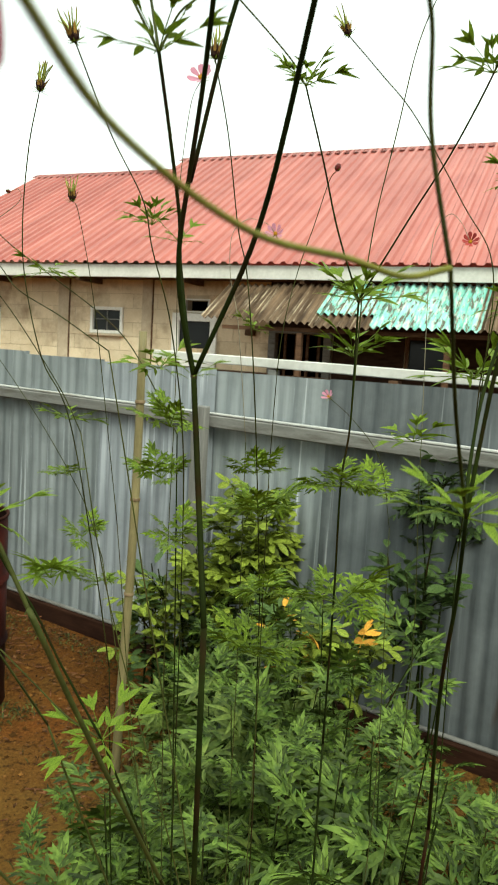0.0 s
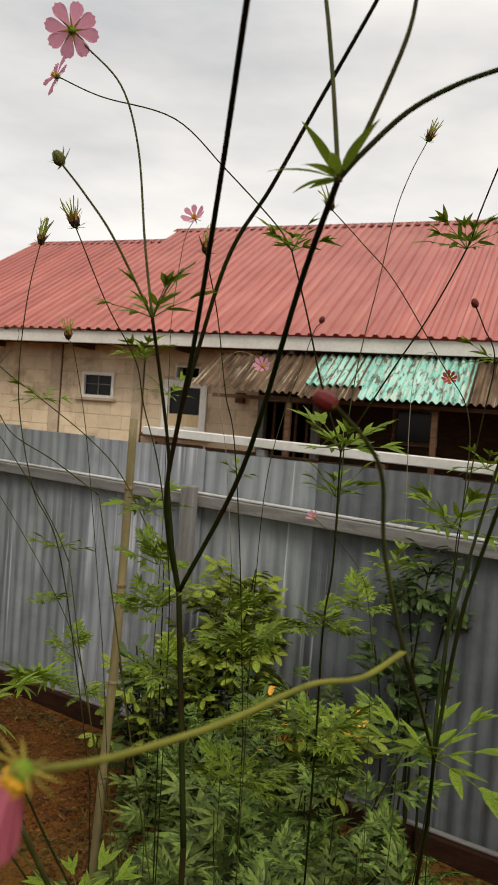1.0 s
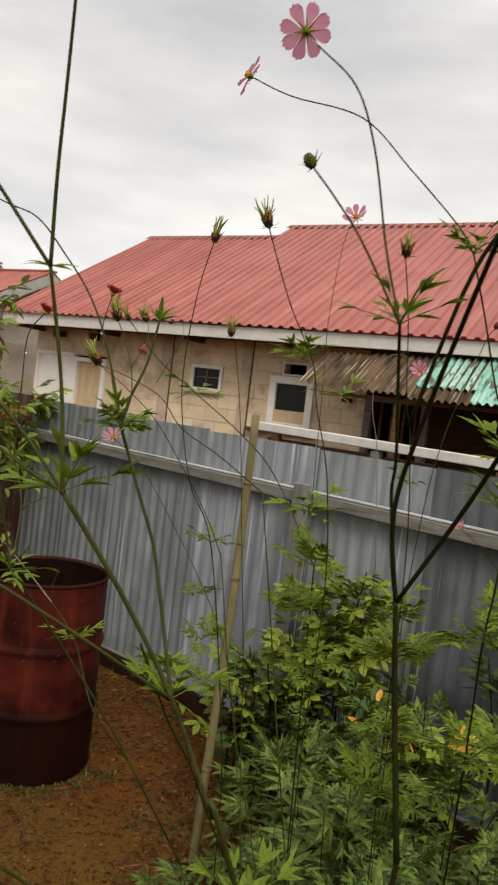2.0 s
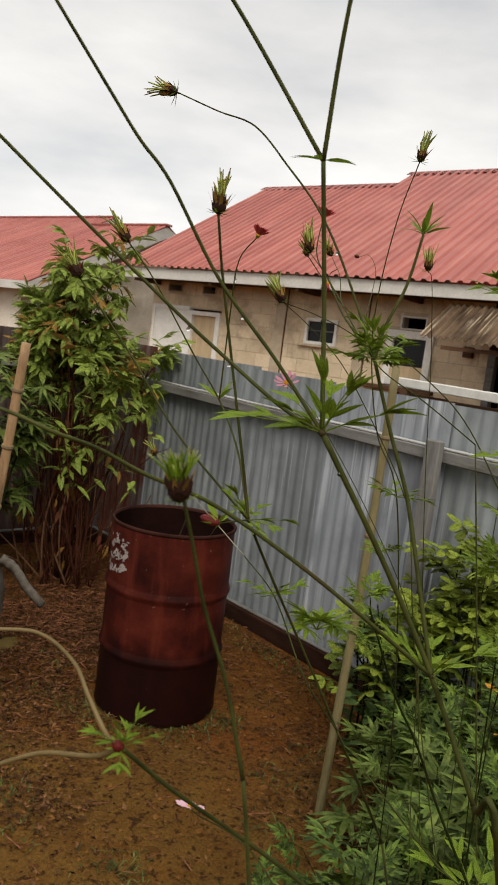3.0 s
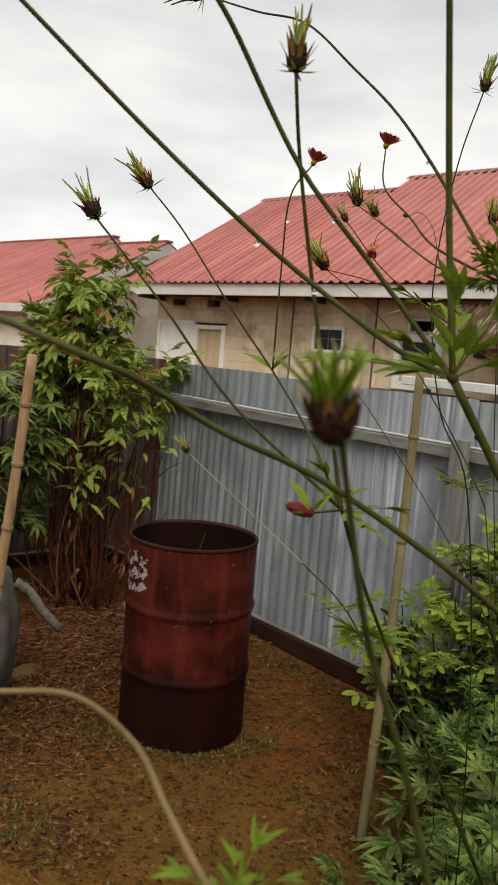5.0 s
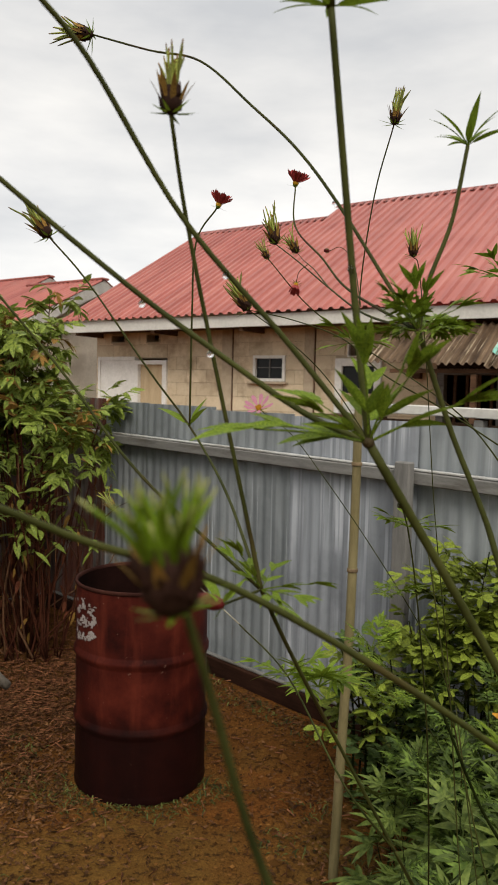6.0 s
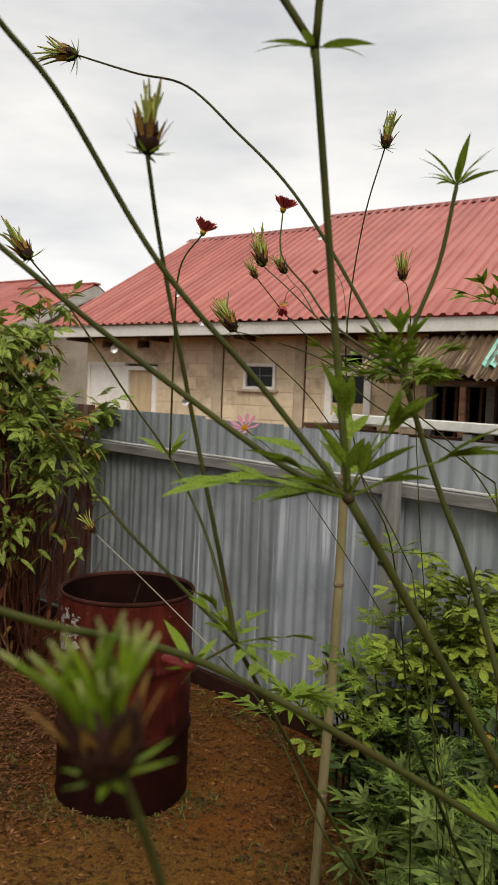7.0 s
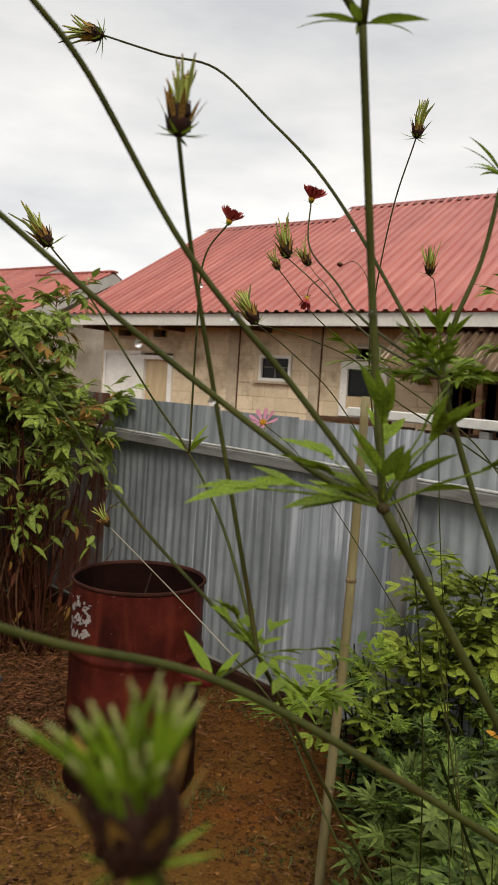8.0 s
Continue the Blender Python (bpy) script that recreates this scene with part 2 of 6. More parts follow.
def soil(nt, b):
    big = noise_of(nt, 1.1, 6, 0.6)
    c = ramp_of(nt, big, [(0.3, (0.075, 0.03, 0.01)), (0.5, (0.125, 0.041, 0.011)), (0.66, (0.175, 0.042, 0.011))])
    # yellowish silt over the trodden middle of the yard
    moss = noise_of(nt, 2.1, 6, 0.62)
    tc = nt.nodes.new("ShaderNodeTexCoord")
    sp = nt.nodes.new("ShaderNodeSeparateXYZ")
    nt.links.new(tc.outputs["Object"], sp.inputs["Vector"])
    trod = node(nt, "ShaderNodeMapRange", From_Min=2.7, From_Max=4.1, To_Min=0.22, To_Max=-0.1)
    nt.links.new(sp.outputs["Y"], trod.inputs["Value"])
    add = nt.nodes.new("ShaderNodeMath")
    add.operation = "ADD"
    nt.links.new(moss, add.inputs[0])
    nt.links.new(trod.outputs["Result"], add.inputs[1])
    c = blend(nt, ramp_of(nt, add.outputs["Value"], [(0.46, (0, 0, 0)), (0.68, (0.85, 0.85, 0.85))]), c, (0.115, 0.072, 0.02))
    mid = noise_of(nt, 6.0, 9, 0.72)
    c = blend(nt, ramp_of(nt, mid, [(0.36, (0.7, 0.7, 0.7)), (0.56, (0, 0, 0))]), c, (0.04, 0.016, 0.007))
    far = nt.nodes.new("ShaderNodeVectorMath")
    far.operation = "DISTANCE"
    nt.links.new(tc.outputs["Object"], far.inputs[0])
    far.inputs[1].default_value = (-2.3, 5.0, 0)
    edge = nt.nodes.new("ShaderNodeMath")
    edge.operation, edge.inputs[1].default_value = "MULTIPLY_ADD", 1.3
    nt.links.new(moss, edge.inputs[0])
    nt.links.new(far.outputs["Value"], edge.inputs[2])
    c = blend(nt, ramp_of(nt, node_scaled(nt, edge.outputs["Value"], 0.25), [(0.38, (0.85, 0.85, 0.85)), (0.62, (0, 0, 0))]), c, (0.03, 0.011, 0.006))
    fine = noise_of(nt, 85, 6, 0.75)
    c = blend(nt, 0.45, c, ramp_of(nt, fine, [(0.32, (0.03, 0.014, 0.005)), (0.68, (0.25, 0.115, 0.022))]))
    bits = noise_of(nt, 30, 5, 0.65)
    c = blend(nt, ramp_of(nt, bits, [(0.54, (0, 0, 0)), (0.62, (0.8, 0.8, 0.8))]), c, (0.024, 0.011, 0.006))
    nt.links.new(c, b.inputs["Base Color"])
    b.inputs["Roughness"].default_value = 0.9
    b.inputs["Specular IOR Level"].default_value = 0.03
    m = nt.nodes.new("ShaderNodeMath")
    m.operation = "ADD"
    nt.links.new(mid, m.inputs[0])
    nt.links.new(fine, m.inputs[1])
    bump_of(nt, b, m.outputs["Value"], 0.8, 0.02)


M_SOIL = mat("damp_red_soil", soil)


def drum_rust(nt, b):
    big = noise_of(nt, 4.2, 8, 0.66)
    c = ramp_of(nt, big, [(0.33, (0.013, 0.003, 0.0026)), (0.5, (0.04, 0.0066, 0.0043)), (0.68, (0.08, 0.014, 0.008))])
    streak = noise_of(nt, 3.0, 6, 0.6, (5, 5, 0.7))
    c = blend(nt, ramp_of(nt, streak, [(0.52, (0, 0, 0)), (0.75, (0.6, 0.6, 0.6))]), c, (0.115, 0.022, 0.012))
    chips = noise_of(nt, 38, 4, 0.6)
    c = blend(nt, ramp_of(nt, chips, [(0.69, (0, 0, 0)), (0.73, (0.6, 0.6, 0.6))]), c, (0.2, 0.11, 0.08))
    # soot from fires, up to a ragged line round the lower third
    tc = nt.nodes.new("ShaderNodeTexCoord")
    sp = nt.nodes.new("ShaderNodeSeparateXYZ")
    nt.links.new(tc.outputs["Object"], sp.inputs["Vector"])
    wob = nt.nodes.new("ShaderNodeMath")
    wob.operation, wob.inputs[1].default_value = "MULTIPLY_ADD", 0.2
    nt.links.new(noise_of(nt, 4, 5), wob.inputs[0])
    nt.links.new(sp.outputs["Z"], wob.inputs[2])
    soot = ramp_of(nt, wob.outputs["Value"], [(0.39, (1, 1, 1)), (0.47, (0, 0, 0))])
    c = blend(nt, blend(nt, 1.0, soot, (0.88, 0.88, 0.88), "MULTIPLY"), c, (0.007, 0.0022, 0.002))
    nt.links.new(c, b.inputs["Base Color"])
    b.inputs["Roughness"].default_value = 0.5
    b.inputs["Specular IOR Level"].default_value = 0.08
    bump_of(nt, b, noise_of(nt, 28, 5), 0.4, 0.004)


M_DRUM = mat("rusted_red_drum", drum_rust)
M_RIM = speckled("worn_rim_steel", (0.012, 0.004, 0.003), (0.045, 0.016, 0.011), 8, 0.8, 0.0, spec=0.05)
M_FLAKE = speckled("flaked_white_paint", (0.16, 0.135, 0.125), (0.34, 0.31, 0.29), 20, 0.7)
M_BAMBOO = speckled("dry_bamboo", (0.105, 0.086, 0.038), (0.21, 0.175, 0.085), 5, 0.55, stretch=(6, 6, 1), stain=(0.1, 0.085, 0.04), stain_scale=3)
M_BAMBOO_TAN = speckled("tan_bamboo", (0.2, 0.115, 0.055), (0.4, 0.26, 0.135), 5, 0.6, stretch=(6, 6, 1), stain=(0.13, 0.075, 0.045), stain_scale=3, stain_at=(0.5, 0.7))
M_BAMBOO_NODE = speckled("bamboo_node", (0.1, 0.065, 0.035), (0.22, 0.16, 0.09), 12, 0.7)


# ---- building helpers ----
def part(name, bm, material, parent, label="", smooth=False):
    me = bpy.data.meshes.new(name)
    bm.to_mesh(me)
    bm.free()
    return link_mesh(name, me, material, parent, label, smooth)


def link_mesh(name, me, material, parent, label="", smooth=False):
    if material and not me.materials:
        me.materials.append(material)
    if smooth:
        me.polygons.foreach_set("use_smooth", [True] * len(me.polygons))
    ob = new(name, me)
    ob.parent = parent
    if label:
        tagged(ob, label)
    return ob


def thing(name, m, label, category, group="", kind=""):
    ob = new(name)
    ob.empty_display_size = 0.1
    ob.matrix_world = m
    return tagged(ob, label, category, group, kind)


def box(bm, lo, hi, bevel=0.0):
    m = Matrix.LocRotScale([(a + b) / 2 for a, b in zip(lo, hi)], None, [b - a for a, b in zip(lo, hi)])
    g = bmesh.ops.create_cube(bm, size=1, matrix=m)
    if bevel:
        ed = {e for v in g["verts"] for e in v.link_edges}
        bmesh.ops.bevel(bm, geom=list(ed), offset=bevel, segments=1, affect="EDGES")
    return bm


def boxed(lo, hi, bevel=0.0):
    return box(bmesh.new(), lo, hi, bevel)


def sheet_mesh(width, drop, profile, thick=0.004, rows=1, wobble=0.0, seed=0):
    """A profiled metal sheet: profile(u) gives the depth across the width, the length runs along local z."""
    rnd = random.Random(seed)
    us = profile[0]
    n = len(us)
    vs, fs = [], []
    for side in (0, 1):
        for r in range(rows + 1):
            z = drop * r / rows
            sag = wobble * (rnd.random() - 0.5)
            for u, d in zip(us, profile[1]):
                vs.append((u * width, d + side * thick + sag, z))
    k = n * (rows + 1)
    for r in range(rows):
        for i in range(n - 1):
            a = r * n + i
            fs.append((a, a + 1, a + n + 1, a + n))
            fs.append((k + a, k + a + n, k + a + n + 1, k + a + 1))
    # the cut edges have corners of their own, so that the faces stay evenly shaded
    def edge(quad):
        fs.append(tuple(range(len(vs), len(vs) + 4)))
        vs.extend([vs[q] for q in quad])
    for r in (0, rows):
        for i in range(n - 1):
            a = r * n + i
            edge((a, a + k, a + k + 1, a + 1) if r == 0 else (a, a + 1, a + k + 1, a + k))
    for i in (0, n - 1):
        for r in range(rows):
            a = r * n + i
            edge((a, a + n, a + k + n, a + k))
    me = bpy.data.meshes.new("sheet")
    me.from_pydata(vs, [], fs)
    me.update()
    return me


def waves(count, depth, per=8):
    us = [i / (count * per) for i in range(count * per + 1)]
    return us, [depth * 0.5 * math.cos(2 * math.pi * u * count) for u in us]


def ribs(count, depth, flat=0.45):
    us, ds = [], []
    for i in range(count):
        for a, d in ((0.0, 0), (flat, 0), (flat + 0.14, -depth), (0.86, -depth), (0.999, 0)):
            us.append((i + a) / count)
            ds.append(d)
    return us, ds


# ---- ground ----
def ground_height(x, y):
    near = max(0.0, 1 - math.hypot(x + 0.5, y - 3.0) / 7)
    return near * (0.035 * noise.noise((x * 1.1, y * 1.1, 0.3)) + 0.014 * noise.noise((x * 5, y * 5, 1.7)) + 0.006 * noise.noise((x * 14, y * 14, 4.0)))


def build_ground():
    xs = [-600, -120, -40, -15, -8, -6] + [-5 + 0.07 * i for i in range(129)] + [4.5, 6, 9, 15, 40, 120, 600]
    ys = [-600, -100, -30, -8, -3, -1] + [0 + 0.07 * i for i in range(93)] + [7, 8, 10, 14, 30, 100, 600]
    vs = [(x, y, ground_height(x, y)) for y in ys for x in xs]
    nx = len(xs)
    fs = [(j * nx + i, j * nx + i + 1, (j + 1) * nx + i + 1, (j + 1) * nx + i) for j in range(len(ys) - 1) for i in range(nx - 1)]
    me = bpy.data.meshes.new("ground")
    me.from_pydata(vs, [], fs)
    me.update()
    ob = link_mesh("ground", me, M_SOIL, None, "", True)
    tagged(ob, "damp red-brown bare soil with crumbs and moss", "ground", "", "structure")


build_ground()


# ---- front house ----
HOUSE = pose(-1.7, 12.4, 0, 0, 0, -26.5)  # x along the front, y into the house
PITCH = math.atan(0.572)
RUN_1, RUN_2 = 4.30, 5.01  # from the eave line back to the two ridges
WALL_Y = 0.7


def roof_slope(parent, x0, x1, rise_y, base, y0=0.0, pitch=PITCH):
    """Ribbed sheets side by side from the eave at y0 up to the ridge."""
    run = (rise_y - y0) / math.cos(pitch)
    count = max(1, round((x1 - x0) / 0.75))
    w = (x1 - x0) / count
    me = sheet_mesh(w, run, ribs(4, 0.034), 0.004)
    for i in range(count):
        ob = link_mesh("roof_sheet", me, M_ROOF, parent)
        ob.matrix_local = pose(x0 + i * w, y0, base + (0.002 if i % 2 else 0.0), 0, 0, 0) @ Matrix.Rotation(-(math.pi / 2 - pitch), 4, "X")


def build_house():
    h = thing("house", HOUSE, "cement-block house with a red ribbed metal roof", "house")
    wall = part("wall", boxed((-4.42, WALL_Y + 0.02, 0), (14.0, WALL_Y + 0.22, 2.86)), M_MORTAR, h, "rough cement-block wall")
    # openings as (x0, x1, z0, z1)
    holes = [(-4.33, -2.58, 0.2, 2.34), (-0.64, 0.0, 1.93, 2.37), (0.94, 1.74, 1.44, 2.31), (-3.98, -3.64, 2.65, 2.78),
             (-3.07, -2.77, 2.64, 2.78), (1.17, 1.57, 2.35, 2.52), (-1.30, -1.08, 0, 2.9), (0.37, 0.56, 0, 2.9), (2.70, 3.62, 0.2, 2.12), (4.78, 5.32, 1.6, 2.05)]
    cut = bmesh.new()
    for x0, x1, z0, z1 in (holes[:6] + holes[8:]):
        box(cut, (x0, WALL_Y - 0.1, z0), (x1, WALL_Y + 0.5, z1))
    cme = bpy.data.meshes.new("cut")
    cut.to_mesh(cme)
    cut.free()
    wm = wall.modifiers.new("openings", "BOOLEAN")
    cutter = bpy.data.objects.new("cutter", cme)
    scene.collection.objects.link(cutter)
    cutter.matrix_world = HOUSE
    wm.object, wm.operation, wm.solver = cutter, "DIFFERENCE", "EXACT"
    bpy.context.view_layer.update()
    dg = bpy.context.evaluated_depsgraph_get()
    done = bpy.data.meshes.new_from_object(wall.evaluated_get(dg))
    wall.modifiers.clear()
    wall.data = done
    bpy.data.objects.remove(cutter)
    # inside: back and side walls, ceiling; near-black paint gives the rooms their darkness
    part("inner_wall", boxed((-4.42, 4.2, 0), (14.0, 4.4, 2.86)), M_DARK, h, "inner wall painted near black for the unlit room")
    part("side_wall", boxed((-4.42, WALL_Y + 0.24, 0), (-4.2, 4.18, 2.86)), M_MORTAR, h)
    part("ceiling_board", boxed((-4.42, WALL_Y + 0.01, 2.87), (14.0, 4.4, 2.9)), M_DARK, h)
    # blocks laid course by course round the openings
    rnd = random.Random(5)
    course, length = 0.235, 0.46
    keep = holes
    meshes = {}
    row = 0
    z = 0.95
    while z < 2.8:
        x = -4.42 - (0.23 if row % 2 else 0)
        while x < 2.62:
            pieces = [(max(x, -4.42), min(x + length, 2.62))]
            for x0, x1, z0, z1 in keep:
                if z + course <= z0 + 0.03 or z >= z1 - 0.03:
                    continue
                pieces = [q for a, b in pieces for q in ((a, min(b, x0)), (max(a, x1), b)) if q[1] - q[0] > 0.06]
            for a, b in pieces:
                top = min(z + course, 2.85)
                key = (round(b - a, 2), round(top - z, 2), rnd.randrange(3))
                if key not in meshes:
                    bm = boxed((0.004, -0.001 - 0.002 * key[2], 0.004), (b - a - 0.004, 0.03, top - z - 0.004), 0.004)
                    me = bpy.data.meshes.new("block")
                    bm.to_mesh(me)
                    bm.free()
                    me.materials.append(M_BLOCK)
                    meshes[key] = me
                ob = link_mesh("block", meshes[key], M_BLOCK, wall)
                ob.location = (a, WALL_Y + 0.016 + rnd.uniform(-0.002, 0.001), z)
            x += length
        z += course
        row += 1
    for x0, x1 in ((-1.31, -1.07), (0.36, 0.57)):
        b = boxed((x0, WALL_Y - 0.012, 0), (x1 - 0.025, WALL_Y + 0.03, 2.86), 0.01)
        part("pilaster", b, M_PILASTER, h, "rough cast-cement pilaster")
        # solid dark strip in place of the shade in the gap
        part("pilaster_groove", boxed((x1 - 0.025, WALL_Y + 0.004, 0), (x1, WALL_Y + 0.019, 2.86)), M_BROWN_WOOD, h, "dark strip painting the shaded gap beside the pilaster")
    # boards under the awning, their shade painted into the brown
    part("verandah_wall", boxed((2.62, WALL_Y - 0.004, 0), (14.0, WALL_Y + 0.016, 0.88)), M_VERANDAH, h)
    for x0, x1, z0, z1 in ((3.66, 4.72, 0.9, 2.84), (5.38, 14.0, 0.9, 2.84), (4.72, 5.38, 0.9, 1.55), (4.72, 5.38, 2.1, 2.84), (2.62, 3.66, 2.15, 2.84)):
        part("verandah_panel", boxed((x0, WALL_Y - 0.004, z0), (x1, WALL_Y + 0.016, z1)), M_VERANDAH, h, "brown boarded wall with the awning's shade in its colour")
    # small window
    def window(name, x0, x1, z0, z1, fw, sill=True, board=0.0):
        w = new(name)
        w.parent = h
        f = bmesh.new()
        for lo, hi in (((x0, z0), (x0 + fw, z1)), ((x1 - fw, z0), (x1, z1)), ((x0 + fw, z0), (x1 - fw, z0 + fw)), ((x0 + fw, z1 - fw), (x1 - fw, z1))):
            box(f, (lo[0], WALL_Y - 0.02, lo[1]), (hi[0], WALL_Y + 0.08, hi[1]), 0.004)
        part("window_frame", f, M_WHITE, w, "worn white-painted frame")
        part("pane", boxed((x0 + fw, WALL_Y + 0.035, z0 + fw), (x1 - fw, WALL_Y + 0.041, z1 - fw)), M_GLASS, w, "dark glass pane")
        if sill:
            part("window_sill", boxed((x0 - 0.09, WALL_Y - 0.06, z0 - 0.045), (x1 + 0.05, WALL_Y + 0.02, z0 - 0.004), 0.006), M_PILASTER, w, "cement sill")
        if board:
            part("lower_board", boxed((x0 + fw, WALL_Y + 0.0, z0 + fw), (x1 - fw, WALL_Y + 0.02, z0 + fw + board)), M_LIGHT_WOOD, w, "pale plywood board")
        return w
    small = window("window", -0.64, 0.0, 1.93, 2.37, 0.052)
    part("window_bar", boxed((-0.328, WALL_Y + 0.012, 1.982), (-0.312, WALL_Y + 0.034, 2.318)), M_GREY_WOOD, small, "thin glazing bar")
    part("window_bar", boxed((-0.588, WALL_Y + 0.016, 2.16), (-0.052, WALL_Y + 0.034, 2.174)), M_GREY_WOOD, small, "thin glazing bar")
    tagged(small, "small white-framed window with thin glazing bars")
    tagged(window("window", 0.94, 1.74, 1.44, 2.31, 0.12, False, 0.2), "white-framed window with a plywood lower panel")
    part("ledge", boxed((0.62, WALL_Y - 0.14, 1.36), (1.86, WALL_Y + 0.01, 1.42), 0.006), M_BROWN_WOOD, h, "rough brown timber ledge")
    # ventilation openings
    for x0, x1, z0, z1 in holes[3:6]:
        v = bmesh.new()
        for lo, hi in (((x0 - 0.02, z0 - 0.02), (x1 + 0.02, z0)), ((x0 - 0.02, z1), (x1 + 0.02, z1 + 0.02)), ((x0 - 0.02, z0), (x0, z1)), ((x1, z0), (x1 + 0.02, z1))):
            box(v, (lo[0], WALL_Y - 0.014, lo[1]), (hi[0], WALL_Y + 0.06, hi[1]))
        part("vent_frame", v, M_PILASTER if x0 < 0 else M_WHITE, h)
    # double door: one leaf shut and white, the other open on a plywood screen
    d = new("door")
    d.parent = h
    tagged(d, "white double door with one leaf open")
    f = bmesh.new()
    for lo, hi in (((-4.34, 0.2), (-4.28, 2.37)), ((-3.36, 0.2), (-3.27, 2.30)), ((-2.67, 0.2), (-2.57, 2.30)), ((-4.28, 2.3), (-3.36, 2.37)), ((-3.27, 2.22), (-2.67, 2.30))):
        box(f, (lo[0], WALL_Y - 0.03, lo[1]), (hi[0], WALL_Y + 0.09, hi[1]), 0.004)
    part("door_frame", f, M_WHITE, d)
    part("door_leaf", boxed((-4.28, WALL_Y - 0.01, 0.2), (-3.36, WALL_Y + 0.03, 2.3), 0.004), M_WHITE, d, "scuffed white door leaf")
    part("screen", boxed((-3.268, WALL_Y + 0.05, 0.2), (-2.672, WALL_Y + 0.07, 2.215)), M_LIGHT_WOOD, d, "pale plywood screen")
    # verandah window with dark boards, and a far window
    v = new("window")
    v.parent = h
    tagged(v, "boarded verandah window in a pale frame")
    f = bmesh.new()
    for lo, hi in (((2.64, 0.9), (2.75, 2.14)), ((3.52, 0.9), (3.64, 2.14)), ((2.75, 2.06), (3.52, 2.14))):
        box(f, (lo[0], WALL_Y - 0.05, lo[1]), (hi[0], WALL_Y + 0.1, hi[1]), 0.004)
    part("window_frame", f, M_GREY_WOOD, v)
    for i in range(4):
        part("slat", boxed((2.86 + i * 0.18, WALL_Y + 0.05, 0.9), (2.90 + i * 0.18, WALL_Y + 0.09, 2.06)), M_BROWN_WOOD, v)
    v = new("window")
    v.parent = h
    f = bmesh.new()
    for lo, hi in (((4.74, 1.56), (4.78, 2.09)), ((5.32, 1.56), (5.36, 2.09)), ((4.78, 1.56), (5.32, 1.6)), ((4.78, 2.05), (5.32, 2.09))):
        box(f, (lo[0], WALL_Y - 0.02, lo[1]), (hi[0], WALL_Y + 0.08, hi[1]))
    part("window_frame", f, M_BROWN_WOOD, v)
    part("pane", boxed((4.78, WALL_Y + 0.05, 1.6), (5.32, WALL_Y + 0.056, 2.05)), M_GLASS, v)
    part("meter_box", boxed((2.26, WALL_Y - 0.09, 2.0), (2.4, WALL_Y + 0.014, 2.16), 0.006), M_BROWN_WOOD, h, "small dark meter box")
    for k in range(9):
        rx = -4.3 + k * 1.9
        part("rafter_end", boxed((rx, 0.04, 2.74), (rx + 0.07, WALL_Y + 0.01, 2.828)), M_BROWN_WOOD, h)
    # fascia and roof
    part("fascia", boxed((-4.66, 0.0, 2.79), (14.3, 0.025, 2.985), 0.004), M_FASCIA, h, "greyish-white painted fascia board")
    part("soffit", boxed((-4.62, 0.03, 2.83), (14.2, WALL_Y + 0.02, 2.85)), M_BROWN_WOOD, h)
    roof = new("roof")
    roof.parent = h
    tagged(roof, "faded red ribbed metal roof")
    e = 3.0
    roof_slope(roof, -4.72, -1.3, RUN_1, e, -0.06)
    roof_slope(roof, -1.3, 14.2, RUN_2, e, -0.06)
    ridge1, ridge2 = e + (RUN_1 + 0.06) * math.tan(PITCH), e + (RUN_2 + 0.06) * math.tan(PITCH)
    for x0, x1, y, z in ((-4.74, -1.2, RUN_1, ridge1), (-1.36, 14.3, RUN_2, ridge2)):
        bm = bmesh.new()
        for s in (-1, 1):
            vs = [bm.verts.new(p) for p in ((x0, y, z + 0.035), (x1, y, z + 0.035), (x1, y + s * 0.2, z + 0.035 - 0.115), (x0, y + s * 0.2, z + 0.035 - 0.115))]
            bm.faces.new(vs)
        bmesh.ops.solidify(bm, geom=bm.faces[:], thickness=0.006)
        part("ridge_cap", bm, M_ROOF, roof, "red metal ridge cap")
    # back slopes and gables close the roof
    for x0, x1, y, z in ((-4.72, -1.3, RUN_1, ridge1), (-1.3, 14.2, RUN_2, ridge2)):
        bm = bmesh.new()
        box(bm, (x0, y, z - 0.03), (x1, y + 0.03, z - 0.02))
        vs = [bm.verts.new(p) for p in ((x0, y, z), (x1, y, z), (x1, y + 4.2, 3.0), (x0, y + 4.2, 3.0))]
        bm.faces.new(vs)
        bmesh.ops.solidify(bm, geom=bm.faces[-1:], thickness=0.01)
        part("back_slope", bm, M_ROOF, roof)
        for gx in (x0 + 0.3,):
            bm = bmesh.new()
            vs = [bm.verts.new(p) for p in ((gx, 0.4, 3.12), (gx, y, z - 0.08), (gx, y + 3.8, 3.12))]
            bm.faces.new(vs)
            bmesh.ops.solidify(bm, geom=bm.faces[:], thickness=0.1)
            part("gable", bm, M_MORTAR, h)
    # barge boards at the left edge
    bm = bmesh.new()
    for p in (((-4.70, -0.02, 2.86), (-4.70, RUN_1, ridge1 - 0.16)),):
        a, b = Vector(p[0]), Vector(p[1])
        vs = [bm.verts.new(v) for v in (a, b, b + Vector((0, 0, 0.12)), a + Vector((0, 0, 0.12)))]
        bm.faces.new(vs)
    bmesh.ops.solidify(bm, geom=bm.faces[:], thickness=0.02)
    part("barge_board", bm, M_FASCIA, h)
    return h


house = build_house()


